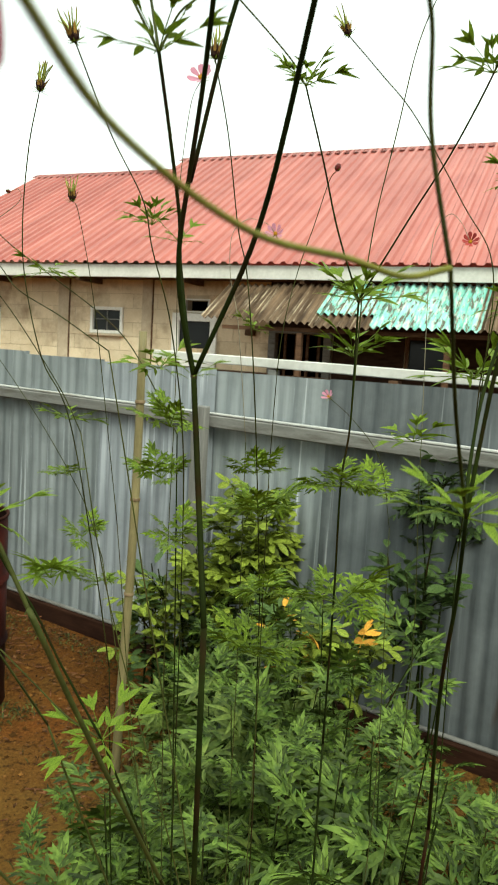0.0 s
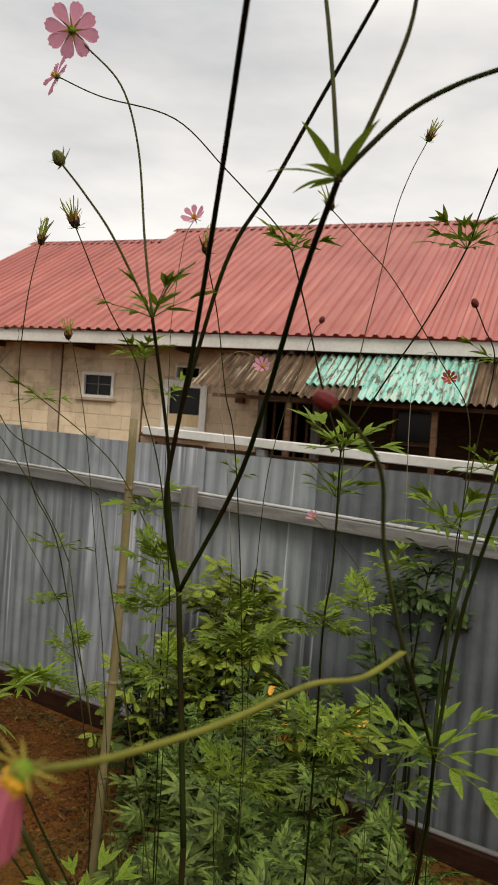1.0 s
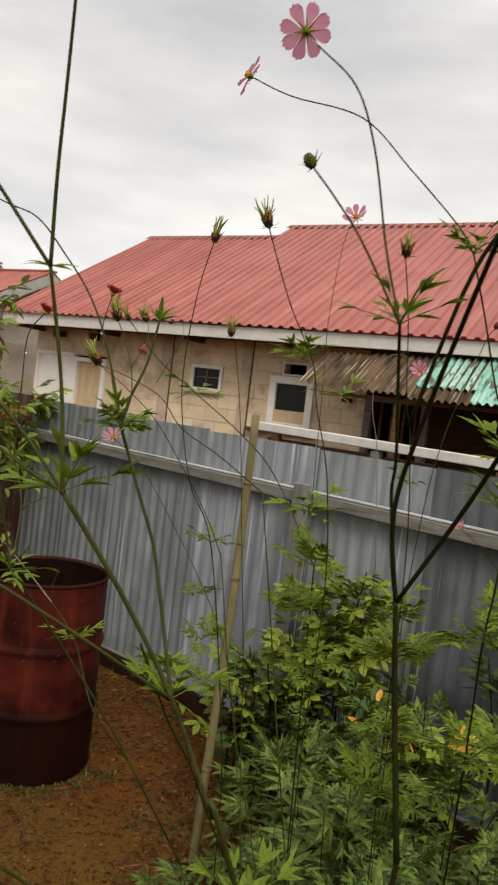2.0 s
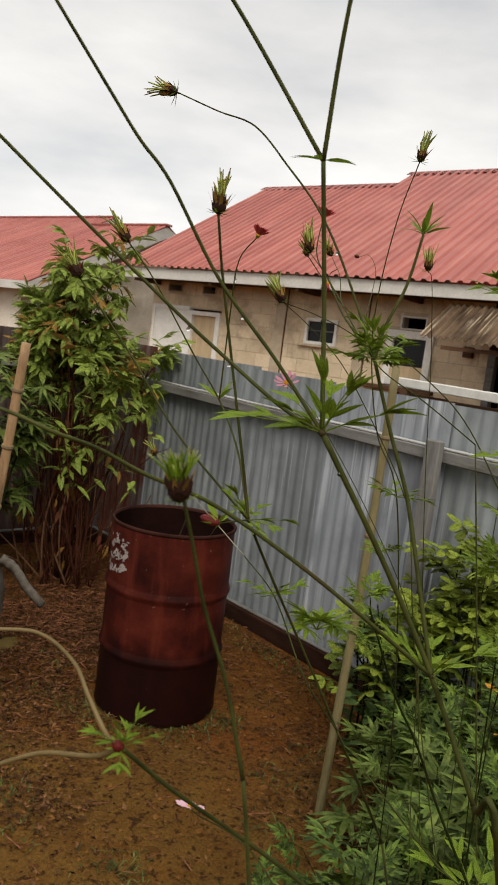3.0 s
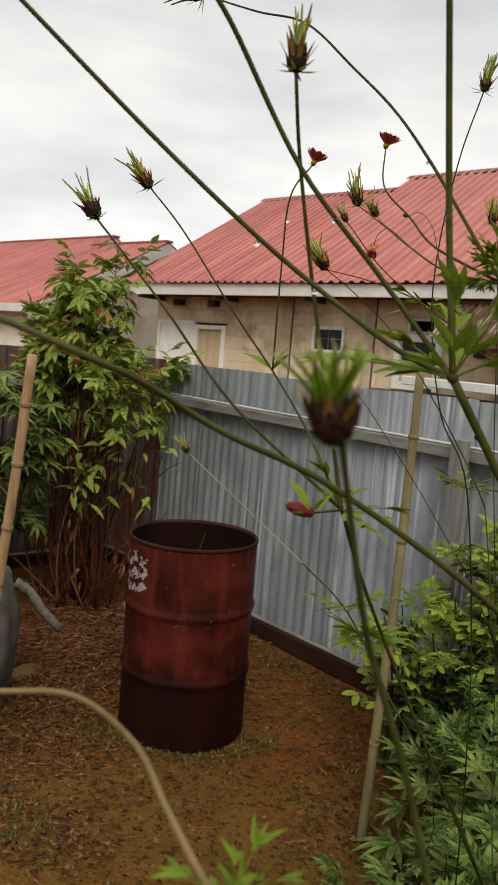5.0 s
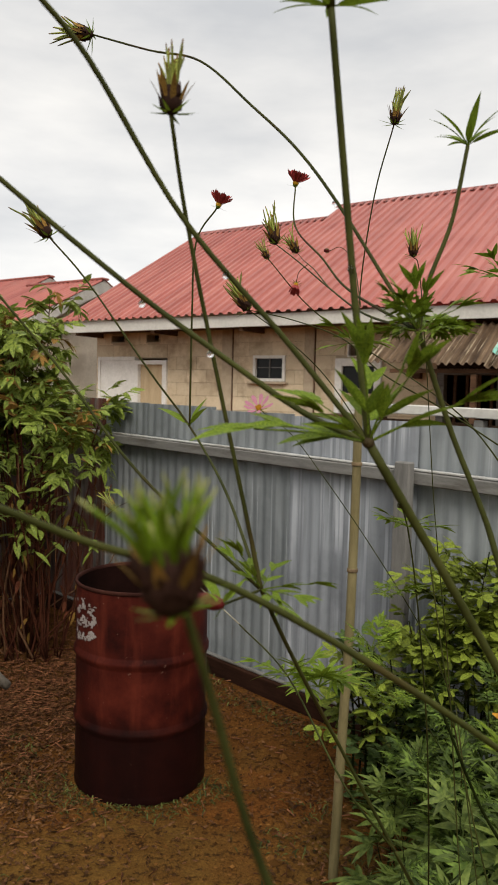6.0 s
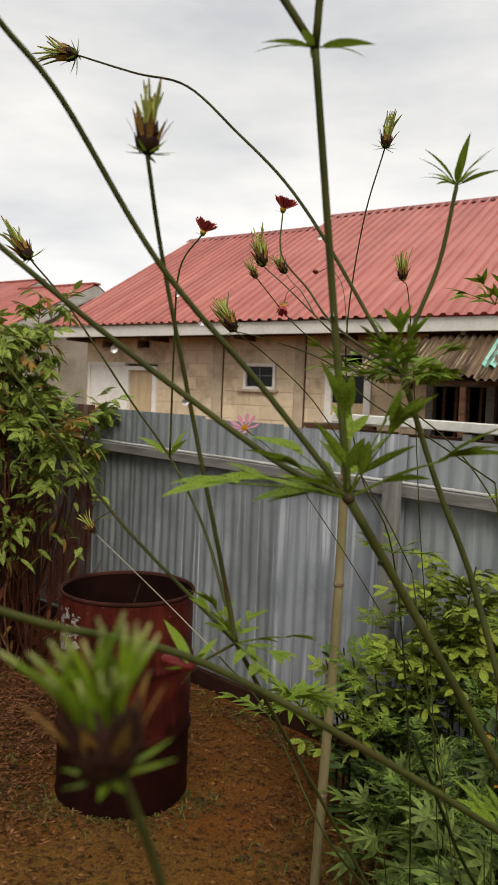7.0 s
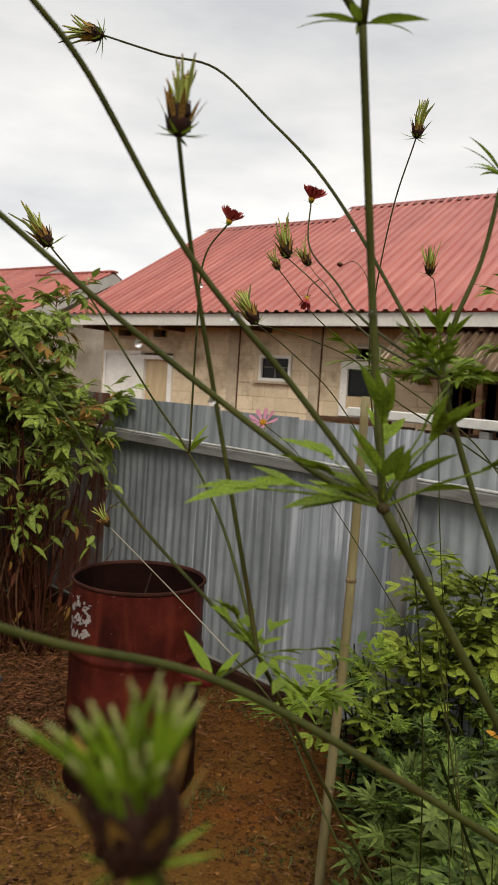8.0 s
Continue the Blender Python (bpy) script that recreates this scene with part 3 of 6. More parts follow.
def build_awning():
    a = thing("awning", HOUSE @ pose(0, 0, 0), "lean-to awning of brown and green corrugated sheets under the eave", "awning")
    tilt = math.atan2(0.62, 1.05)
    # x0, x1, length, material
    def sheet(x0, x1, length, material, lift, label, drop=0.0):
        n = max(3, round((x1 - x0) / 0.1))
        me = sheet_mesh(x1 - x0, length, waves(n, 0.046, 6), 0.003, 6, 0.006, int(x0 * 10))
        ob = link_mesh("roofing_sheet", me, material, a, label, True)
        # runs from under the fascia down towards the yard
        ob.matrix_local = pose(x0, 0.12, 2.72 + lift - drop) @ Matrix.Rotation(math.pi / 2 + tilt, 4, "X")
    sheet(2.2, 3.0, 1.06, M_BROWN_SHEET, 0.0, "weathered brown corrugated sheet")
    sheet(2.95, 3.88, 1.16, M_BROWN_SHEET, 0.016, "weathered brown corrugated sheet")
    sheet(3.8, 4.7, 1.22, M_BROWN_SHEET, 0.0, "weathered brown corrugated sheet")
    sheet(3.82, 4.66, 0.92, M_GREEN, 0.03, "flaking green corrugated sheet")
    sheet(4.6, 5.92, 1.26, M_GREEN, 0.045, "flaking green corrugated sheet")
    sheet(5.86, 7.6, 1.2, M_BROWN_SHEET, 0.02, "weathered brown corrugated sheet")
    part("purlin", boxed((2.5, -0.74, 2.04), (7.6, -0.68, 2.09)), M_BROWN_WOOD, a, "rough timber purlin")
    for x in (3.6, 5.5, 7.4):
        part("post", boxed((x, -0.79, 0), (x + 0.07, -0.72, 2.02)), M_BROWN_WOOD, a)
    # white-topped rail that stands close behind the yard fence
    r = thing("verandah_rail", pose(0.616, 4.076, 0, 0, 0, -38) @ pose(-1.2, 0, 0), "white-topped timber rail on brown boards behind the fence", "railing")
    run = 4.6
    beam = part("top_beam", boxed((0, -0.03, -0.05), (run, 0.03, 0.0), 0.004), M_FASCIA, r, "white-painted beam")
    beam.matrix_local = pose(0, 0, 1.685, 0, 0.9, 0)
    for i in range(7):
        x = 0.12 + i * 0.7
        part("post", boxed((x, -0.025, -0.2), (x + 0.05, 0.025, 1.625 - x * 0.0157), 0.003), M_GREY_WOOD if i % 2 else M_BROWN_WOOD, r)
    for i in range(12):
        x = 0.05 + i * 0.38
        part("board", boxed((x, 0.03, 0.05), (x + 0.36, 0.045, 1.6 - x * 0.0157), 0.003), M_BROWN_WOOD, r)


build_awning()


def build_neighbour():
    h = thing("house", HOUSE @ pose(-7.5, 0, 0), "grey block house with red metal roof and pale barge boards", "house")
    p = math.atan2(4.56 - 2.5, 4.2)
    roof = new("roof")
    roof.parent = h
    tagged(roof, "faded red ribbed metal roof")
    roof_slope(roof, -2.9, 0.0, 4.0, 2.52, -0.15, p)
    roof_slope(roof, -14.0, -2.9, 4.75, 2.52, -0.15, p)
    z1, z2 = 2.52 + 4.15 * math.tan(p), 2.52 + 4.9 * math.tan(p)
    for x0, x1, y, z in ((-2.9, 0.0, 4.0, z1), (-14.0, -2.9, 4.75, z2)):
        part("ridge_cap", boxed((x0 - 0.03, y - 0.12, z - 0.02), (x1 + 0.03, y + 0.12, z + 0.035), 0.01), M_ROOF, roof)
        bm = bmesh.new()
        vs = [bm.verts.new(q) for q in ((x0, y, z), (x1, y, z), (x1, y + 4.1, 2.5), (x0, y + 4.1, 2.5))]
        bm.faces.new(vs)
        bmesh.ops.solidify(bm, geom=bm.faces[:], thickness=0.01)
        part("back_slope", bm, M_ROOF, roof)
    for x, y, z in ((0.0, 4.0, z1), (-2.9, 4.75, z2)):
        for s in (-1, 1):
            bm = bmesh.new()
            a, b = Vector((x - 0.02, y, z - 0.03)), Vector((x - 0.02, y + s * 4.15, z - 0.03 - 4.15 * math.tan(p)))
            vs = [bm.verts.new(v) for v in (a, b, b - Vector((0, 0, 0.3)), a - Vector((0, 0, 0.3)))]
            bm.faces.new(vs)
            bmesh.ops.solidify(bm, geom=bm.faces[:], thickness=0.025)
            part("barge_board", bm, M_WHITE, h, "pale barge board")
    bm = bmesh.new()
    vs = [bm.verts.new(q) for q in ((-0.55, 0.3, 0), (-0.55, 7.8, 0), (-0.55, 7.8, 2.5), (-0.55, 4.0, z1 - 0.25), (-0.55, 0.3, 2.5))]
    bm.faces.new(vs)
    bmesh.ops.solidify(bm, geom=bm.faces[:], thickness=0.2)
    part("gable_wall", bm, M_GREY_WALL, h, "grey cement-block gable")
    part("wall", boxed((-13.6, 0.3, 0), (-0.76, 0.5, 2.5)), M_GREY_WALL, h)
    part("fascia", boxed((-14.0, -0.17, 2.36), (0.0, -0.145, 2.54)), M_FASCIA, h)


build_neighbour()

# ---- fences ----
FENCE = pose(-0.5, 4.5, 0, 0, 0, -38)


def fence_run(place, joints, top0, top1, mats, rail_z, label, rail_label, posts, sill=True, sill_z=0.1):
    f = thing("fence", place, label, "fence", "yard fence", "")
    x_a, x_b = joints[0], joints[-1]
    rnd = random.Random(int(abs(x_a) * 100))
    for i, (a, b) in enumerate(zip(joints, joints[1:])):
        n = max(3, round((b - a + 0.03) / 0.076))
        t = (a - x_a) / (x_b - x_a)
        top = top0 + (top1 - top0) * t + rnd.uniform(-0.012, 0.012)
        me = sheet_mesh(b - a + 0.03, top - 0.06, waves(n, 0.0095, 6), 0.002, 3, 0.0015, i)
        ob = link_mesh("sheet", me, mats[i % len(mats)], f, "", True)
        ob.location = (a - 0.015, 0.012 + 0.006 * (i % 2), 0.06)
        ob.rotation_euler = (radians(rnd.uniform(-0.5, 0.5)), radians(rnd.uniform(-0.3, 0.3)), 0)
    length = x_b - x_a
    drop = math.degrees(math.atan2(rail_z[0] - rail_z[1], length))
    rail = part("rail", boxed((0, -0.05, -0.076), (length, -0.001, -0.016), 0.005), M_GREY_WOOD, f, rail_label)
    rail.matrix_local = pose(x_a, 0, rail_z[0], 0, drop, 0)
    # added thin strip: sky light on the rail's top face, done in pale colour
    cap = part("cap_strip", boxed((0, -0.036, -0.013), (length, -0.001, -0.003), 0.002), M_LIT_EDGE, f, "whitish strip painting the sky light on the rail's top")
    cap.matrix_local = pose(x_a, 0, rail_z[0], 0, drop, 0)
    for x in posts:
        top = rail_z[0] + (rail_z[1] - rail_z[0]) * (x - x_a) / length + 0.03
        part("post", boxed((x, -0.105, -0.3), (x + 0.085, -0.058, top), 0.006), M_POST, f, "grey weathered timber post")
    if sill:
        part("sill", boxed((x_a, -0.05, sill_z - 0.11), (x_b, -0.004, sill_z), 0.005), M_SILL, f, "dark brown bottom board")
        part("sill_strip", boxed((x_a, -0.03, sill_z + 0.002), (x_b, -0.002, sill_z + 0.014), 0.003), M_GREY_WOOD, f, "pale edge strip")
    return f


Z = (M_ZINC_RUST, M_ZINC, M_ZINC, M_ZINC, M_ZINC_NEW, M_ZINC, M_ZINC_GREY, M_ZINC_GREY, M_ZINC_GREY, M_ZINC_GREY)
fence_run(FENCE, (-2.66, -2.0, -1.5, -0.83, -0.16, 0.64, 1.32, 1.98, 2.7, 3.4, 4.2), 1.648, 1.55, Z, (1.438, 1.33),
          "grey galvanised corrugated-iron yard fence on a timber rail", "grey timber rail with sky light painted along its top edge", (0.6, 2.62))
SIDE = pose(-5.06, 2.99, 0, 0, 0, 52)
fence_run(SIDE, (0.0, 0.7, 1.4, 2.1, 2.75, 3.4, 4.0), 1.7, 1.66, (M_ZINC, M_ZINC_DULL, M_ZINC_OLD, M_ZINC_DULL, M_ZINC_OLD, M_ZINC_OLD), (1.5, 1.445),
          "older dark rusty corrugated-iron fence closing the yard", "grey timber rail", ())

# unseen plain wall added behind the walk; it blocks low sky light
wall_south = part("wall_south", boxed((-5.0, -3.6, -0.2), (6.0, -3.4, 3.0), 0.01), M_PILASTER, None)
tagged(wall_south, "unseen plain wall added to block low light from behind", "wall", "", "structure")

# ---- yard things ----
def lathe(bm, profile, segs=48):
    rings = []
    for r, z in profile:
        rings.append([bm.verts.new((r * math.cos(2 * math.pi * i / segs), r * math.sin(2 * math.pi * i / segs), z)) for i in range(segs)])
    for a, b in zip(rings, rings[1:]):
        for i in range(segs):
            bm.faces.new((a[i], a[(i + 1) % segs], b[(i + 1) % segs], b[i]))
    return rings


M_TRUNK_DARK = speckled("charred_wood", (0.01, 0.006, 0.004), (0.035, 0.02, 0.014), 20, 0.9, spec=0.05)


def build_drum():
    d = thing("oil_drum", pose(-1.19, 3.67, 0.0, 0, 0, 20), "rusty dark-red open steel drum standing on bare soil", "drum")
    R = 0.288
    outer = [(R, 0.0), (R + 0.004, 0.012), (R, 0.03), (R, 0.04)]
    for hoop in (0.30, 0.595):
        outer += [(R, hoop - 0.04), (R, hoop - 0.03), (R, hoop - 0.022), (R + 0.009, hoop - 0.008), (R + 0.0095, hoop + 0.006), (R, hoop + 0.022), (R, hoop + 0.03), (R, hoop + 0.04)]
    outer += [(R, 0.86), (R, 0.875), (R, 0.885)]
    bm = bmesh.new()
    lathe(bm, [(R - 0.006, 0.884), (R - 0.006, 0.05), (0.0001, 0.05)])
    part("inside", bm, speckled("near_black_inside", (0.004, 0.002, 0.0015), (0.013, 0.005, 0.004), 6, 0.95, spec=0.02), d, "near-black inside", True)
    bm = bmesh.new()
    lathe(bm, outer)
    for v in bm.verts:
        a = math.atan2(v.co.y, v.co.x)
        k = 1 + 0.006 * noise.noise((math.cos(a) * 2, math.sin(a) * 2, v.co.z * 4))
        v.co.x *= k
        v.co.y *= k
    part("body", bm, M_DRUM, d, "", True)
    bm = bmesh.new()
    ring = [(R - 0.007, 0.886), (R - 0.005, 0.896), (R, 0.9), (R + 0.005, 0.896), (R + 0.006, 0.887), (R + 0.001, 0.882), (R - 0.007, 0.886)]
    lathe(bm, ring)
    part("rim", bm, M_RIM, d, "worn rolled rim", True)
    # remains of a white painted marking, unreadable
    bm = bmesh.new()
    rnd = random.Random(3)
    for k in range(330):
        u, v = rnd.random(), rnd.random()
        # ragged rows of brush strokes, worn through in places
        if noise.noise((u * 5.5, v * 6.5, 2.0)) + 0.25 * math.sin(v * 19) < -0.02:
            continue
        a = radians(194 + 30 * u)
        z = 0.67 + 0.175 * v + 0.03 * (u - 0.5)
        w, h = rnd.uniform(0.006, 0.02), rnd.uniform(0.005, 0.016)
        c = [(R + 0.0035) * math.cos(a), (R + 0.0035) * math.sin(a)]
        t = (-math.sin(a), math.cos(a))
        ps = [(c[0] + t[0] * p * w, c[1] + t[1] * p * w, z + q * h) for p, q in ((-0.5, -0.5), (0.5, -0.4 + rnd.random() * 0.2), (0.4, 0.5), (-0.3, 0.45))]
        bm.faces.new([bm.verts.new(p) for p in ps])
    part("paint_patch", bm, M_FLAKE, d, "flaked white painted marking")
    part("stick", tube_mesh([(0.02, 0.02, 0.06), (0.05, 0.10, 0.5), (0.03, 0.16, 0.7), (0.07, 0.2, 0.86)], 0.006, 0.004), M_TRUNK_DARK, d, "charred stick inside the drum")


def spline(points, per=5):
    """Points along a smooth curve through the given ones."""
    P = [Vector(p) for p in points]
    if len(P) == 2:
        return [P[0].lerp(P[1], i / per) for i in range(per + 1)]
    Q = [P[0] * 2 - P[1]] + P + [P[-1] * 2 - P[-2]]
    out = []
    for i in range(1, len(Q) - 2):
        a, b, c, d = Q[i - 1:i + 3]
        for k in range(per):
            t = k / per
            out.append(0.5 * ((2 * b) + (c - a) * t + (2 * a - 5 * b + 4 * c - d) * t * t + (3 * b - a - 3 * c + d) * t ** 3))
    out.append(P[-1])
    return out


def tube_mesh(points, r0, r1, sides=7, per=5, bm=None, knots=0.0):
    bm = bm or bmesh.new()
    pts = spline(points, per)
    up = Vector((0.31, 0.2, 0.93))
    rings = []
    n = len(pts)
    for i, p in enumerate(pts):
        tan = (pts[min(i + 1, n - 1)] - pts[max(i - 1, 0)]).normalized()
        x = tan.cross(up)
        if x.length < 0.05:
            x = tan.cross(Vector((1, 0, 0)))
        x.normalize()
        y = tan.cross(x)
        r = r0 + (r1 - r0) * i / (n - 1)
        if knots:
            r *= 1 + knots * noise.noise(p * 60)
        rings.append([bm.verts.new(p + (x * math.cos(a) + y * math.sin(a)) * r) for a in (2 * math.pi * k / sides for k in range(sides))])
    for a, b in zip(rings, rings[1:]):
        for k in range(sides):
            bm.faces.new((a[k], a[(k + 1) % sides], b[(k + 1) % sides], b[k]))
    bm.faces.new(rings[0][::-1])
    bm.faces.new(rings[-1])
    return bm


build_drum()


def bamboo(base, top, r, label, nodes, material):
    base, top = Vector(base), Vector(top)
    s = thing("bamboo_stake", Matrix.Translation(base), label, "stake", "bamboo stakes")
    run = top - base
    mid = run * 0.5 + Vector((0.012, -0.01, 0))
    part("cane", tube_mesh([(0, 0, -0.1), mid * 0.5, mid, run * 0.75 + Vector((0.008, 0, 0)), run], r, r * 0.82, 10), material, s, "", True)
    pts = spline([(0, 0, -0.1), mid * 0.5, mid, run * 0.75 + Vector((0.008, 0, 0)), run], 20)
    for k in range(1, nodes + 1):
        p = pts[int(k * (len(pts) - 2) / (nodes + 0.6))]
        q = pts[int(k * (len(pts) - 2) / (nodes + 0.6)) + 1]
        dr = (q - p).normalized()
        part("node", tube_mesh([p - dr * 0.006, p, p + dr * 0.006], r * 1.06, r * 1.05, 10, 2), M_BAMBOO_NODE, s, "", True)


bamboo((-0.315, 3.08, 0), (-0.276, 3.09, 1.745), 0.0185, "dry yellow bamboo stake stuck in the soil", 4, M_BAMBOO)
bamboo((-1.80, 2.86, 0), (-1.53, 2.72, 1.66), 0.02, "dry jointed bamboo stake leaning in the soil", 7, M_BAMBOO_TAN)


# ---- plant materials ----
M_LEAF = leafy("cosmos_leaf", (0.05, 0.095, 0.007), (0.19, 0.26, 0.025), 60, 0.5, 0.5, 1.4, 0.3)
M_LEAF_PALE = leafy("feathery_leaf", (0.016, 0.036, 0.005), (0.09, 0.132, 0.022), 7, 0.45, 0.2, 1.6, 0.1)
M_LEAF_GREY = leafy("grey_green_leaf", (0.026, 0.05, 0.008), (0.13, 0.165, 0.036), 9, 0.45, 0.25, 1.6, 0.1)
M_LEAF_YELLOW = leafy("yellow_green_leaf", (0.06, 0.088, 0.014), (0.235, 0.28, 0.036), 25, 0.5, 0.3, 1.6)
M_LEAF_DARK = leafy("dark_shrub_leaf", (0.014, 0.03, 0.007), (0.08, 0.118, 0.036), 25, 0.5, 0.25, 1.7)
M_LEAF_TREE = leafy("shrub_leaf", (0.055, 0.1, 0.015), (0.27, 0.32, 0.06), 14, 0.42, 0.3, 1.7, 0.25)
M_LEAF_ORANGE = leafy("orange_leaf", (0.4, 0.16, 0.02), (0.62, 0.34, 0.05), 20, 0.6)
M_LEAF_DRY = leafy("dry_leaf", (0.1, 0.05, 0.012), (0.3, 0.17, 0.04), 30, 0.7)
M_LEAF_RED = leafy("withered_red_leaf", (0.05, 0.014, 0.008), (0.14, 0.045, 0.02), 30, 0.7)
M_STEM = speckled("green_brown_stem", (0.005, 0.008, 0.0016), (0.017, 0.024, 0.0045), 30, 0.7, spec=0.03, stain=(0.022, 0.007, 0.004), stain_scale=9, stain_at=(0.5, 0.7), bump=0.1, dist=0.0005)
M_STEM_THIN = speckled("thin_green_stem", (0.014, 0.018, 0.005), (0.05, 0.054, 0.013), 40, 0.7, spec=0.06, stain=(0.04, 0.014, 0.008), stain_scale=14, stain_at=(0.55, 0.75), bump=0.1, dist=0.0005)
M_STALK = speckled("yellow_green_stalk", (0.085, 0.09, 0.014), (0.18, 0.17, 0.03), 30, 0.6, spec=0.1, bump=0.1, dist=0.0005)
M_STALK_TAN = speckled("tan_stalk", (0.095, 0.066, 0.026), (0.2, 0.145, 0.065), 30, 0.6, spec=0.1, bump=0.1, dist=0.0005)
M_STALK_PALE = speckled("pale_dry_stalk", (0.13, 0.115, 0.08), (0.25, 0.23, 0.165), 40, 0.7, spec=0.15, bump=0.1, dist=0.0005)
M_STEM_GREEN = speckled("green_stem", (0.022, 0.028, 0.007), (0.068, 0.072, 0.018), 30, 0.6, spec=0.08, stain=(0.048, 0.02, 0.01), stain_scale=7, stain_at=(0.55, 0.75), bump=0.1, dist=0.0005)
M_STEM_DRY = speckled("dry_stem", (0.05, 0.024, 0.014), (0.16, 0.082, 0.042), 20, 0.8, stretch=(4, 4, 1), spec=0.04)
M_BARK_GREY = speckled("grey_bark", (0.03, 0.024, 0.018), (0.15, 0.13, 0.105), 25, 0.9, bump=0.6, spec=0.1)
M_TRUNK = speckled("reddish_bark", (0.018, 0.006, 0.004), (0.085, 0.028, 0.015), 14, 0.85, stretch=(5, 5, 1), spec=0.03)
M_PETAL = leafy("pink_petal", (0.54, 0.2, 0.3), (0.7, 0.36, 0.45), 60, 0.6, 0.88, 1.12, 0.45)
M_PETAL_PALE = leafy("pale_pink_petal", (0.62, 0.36, 0.42), (0.74, 0.5, 0.54), 60, 0.6, 0.9, 1.1)
M_PETAL_DEEP = leafy("deep_pink_petal", (0.28, 0.05, 0.08), (0.5, 0.15, 0.19), 60, 0.6, 0.85, 1.15, 0.4)
M_PETAL_RED = leafy("wilted_red_petal", (0.22, 0.02, 0.028), (0.42, 0.075, 0.06), 60, 0.6, 0.8, 1.2)
M_BUD_GREEN = speckled("brown_green_bud", (0.03, 0.026, 0.008), (0.1, 0.1, 0.02), 50, 0.6, spec=0.2)
M_DISC = speckled("yellow_disc", (0.42, 0.2, 0.012), (0.62, 0.36, 0.03), 90, 0.8)
M_BUD = speckled("dark_red_bud", (0.04, 0.005, 0.005), (0.15, 0.016, 0.014), 60, 0.42, spec=0.14)
M_SEED = speckled("brown_seed_base", (0.01, 0.005, 0.004), (0.04, 0.016, 0.009), 120, 0.7, spec=0.1)
M_CALYX = leafy("olive_sepal", (0.1, 0.07, 0.012), (0.26, 0.22, 0.03), 40, 0.6)
def water(nt, b):
    b.inputs["Base Color"].default_value = (1, 1, 1, 1)
    b.inputs["Roughness"].default_value = 0.02
    b.inputs["IOR"].default_value = 1.33
    b.inputs["Transmission Weight"].default_value = 1.0


M_WATER = mat("clear_water", water)
M_AWN_DARK = leafy("dark_green_awn", (0.04, 0.08, 0.005), (0.17, 0.25, 0.015), 90, 0.5, 0.5, 1.4)
M_HUSK = leafy("yellow_brown_scale", (0.09, 0.035, 0.009), (0.32, 0.2, 0.045), 40, 0.6, 0.5, 1.4)
M_HUSK_RED = leafy("red_brown_scale", (0.03, 0.007, 0.004), (0.15, 0.035, 0.012), 40, 0.6, 0.4, 1.4)
M_AWN = leafy("green_awn", (0.12, 0.16, 0.02), (0.38, 0.4, 0.1), 90, 0.5, 0.5, 1.4)


def lens(bm, origin, along, across, normal, length, width, steps=4, fold=0.18, droop=0.12, blunt=False):
    """One leaflet: a folded blade, pointed or with a blunt round end."""
    left, mid, right = [], [], []
    for i in range(steps + 1):
        t = i / steps
        w = width * 0.55 * math.sin(math.pi * min(1, t * 0.93 + 0.07) ** 0.8) ** 0.9 * (1 - 0.2 * t)
        if blunt:
            w = width * 0.5 * math.sin(math.pi * min(0.97, t * 0.95 + 0.03)) ** 0.62 * (0.82 + 0.3 * t)
        elif i == steps:
            w = 0.0006
        p = origin + along * (length * t) - normal * (droop * length * t * t)
        mid.append(bm.verts.new(p - normal * (fold * w)))
        left.append(bm.verts.new(p + across * w))
        right.append(bm.verts.new(p - across * w))
    for i in range(steps):
        bm.faces.new((mid[i], mid[i + 1], left[i + 1], left[i]))
        bm.faces.new((right[i], right[i + 1], mid[i + 1], mid[i]))


X, Y, ZED = Vector((1, 0, 0)), Vector((0, 1, 0)), Vector((0, 0, 1))


def pinnate_leaf(seed, pairs=3, width=0.16, spread=52, lobed=True):
    """A leaf one metre long along x, cut into pointed lobes, the lower ones cut again."""
    rnd = random.Random(seed)
    bm = bmesh.new()
    tube_mesh([(0, 0, 0), (0.35, 0, -0.01), (0.7, 0, -0.06)], 0.012, 0.006, 4, 2, bm)
    for k in range(pairs):
        x = 0.26 + 0.44 * k / max(1, pairs - 1)
        for s in (-1, 1):
            a = radians(spread * rnd.uniform(0.8, 1.15) * (1.15 - 0.25 * k)) * s
            al = Vector((math.cos(a), math.sin(a), rnd.uniform(-0.2, 0.1))).normalized()
            ac = ZED.cross(al).normalized()
            ln = (0.46 - 0.09 * abs(k - 0.6)) * rnd.uniform(0.85, 1.15)
            o = Vector((x, 0, -0.08 * x * x))
            lens(bm, o, al, ac, ZED, ln, width * rnd.uniform(0.85, 1.15), 4, 0.22, 0.2)
            if lobed and k < pairs - 1:
                for q, f, w in ((0.28, 0.5, 1), (0.42, 0.45, -1), (0.58, 0.36, 1)):
                    b2 = a + w * s * radians(40)
                    al2 = Vector((math.cos(b2), math.sin(b2), -0.1)).normalized()
                    lens(bm, o + al * ln * q - ZED * 0.01, al2, ZED.cross(al2).normalized(), ZED, ln * f * rnd.uniform(0.85, 1.2), width * 0.7, 3, 0.22, 0.2)
    lens(bm, Vector((0.64, 0, -0.04)), X, Y, ZED, 0.4, width * 1.15, 4, 0.22, 0.25)
    for s in (-1, 1):
        al = Vector((math.cos(0.6), s * math.sin(0.6), -0.1)).normalized()
        lens(bm, Vector((0.76, 0, -0.055)), al, ZED.cross(al).normalized(), ZED, 0.2, width * 0.7, 3)
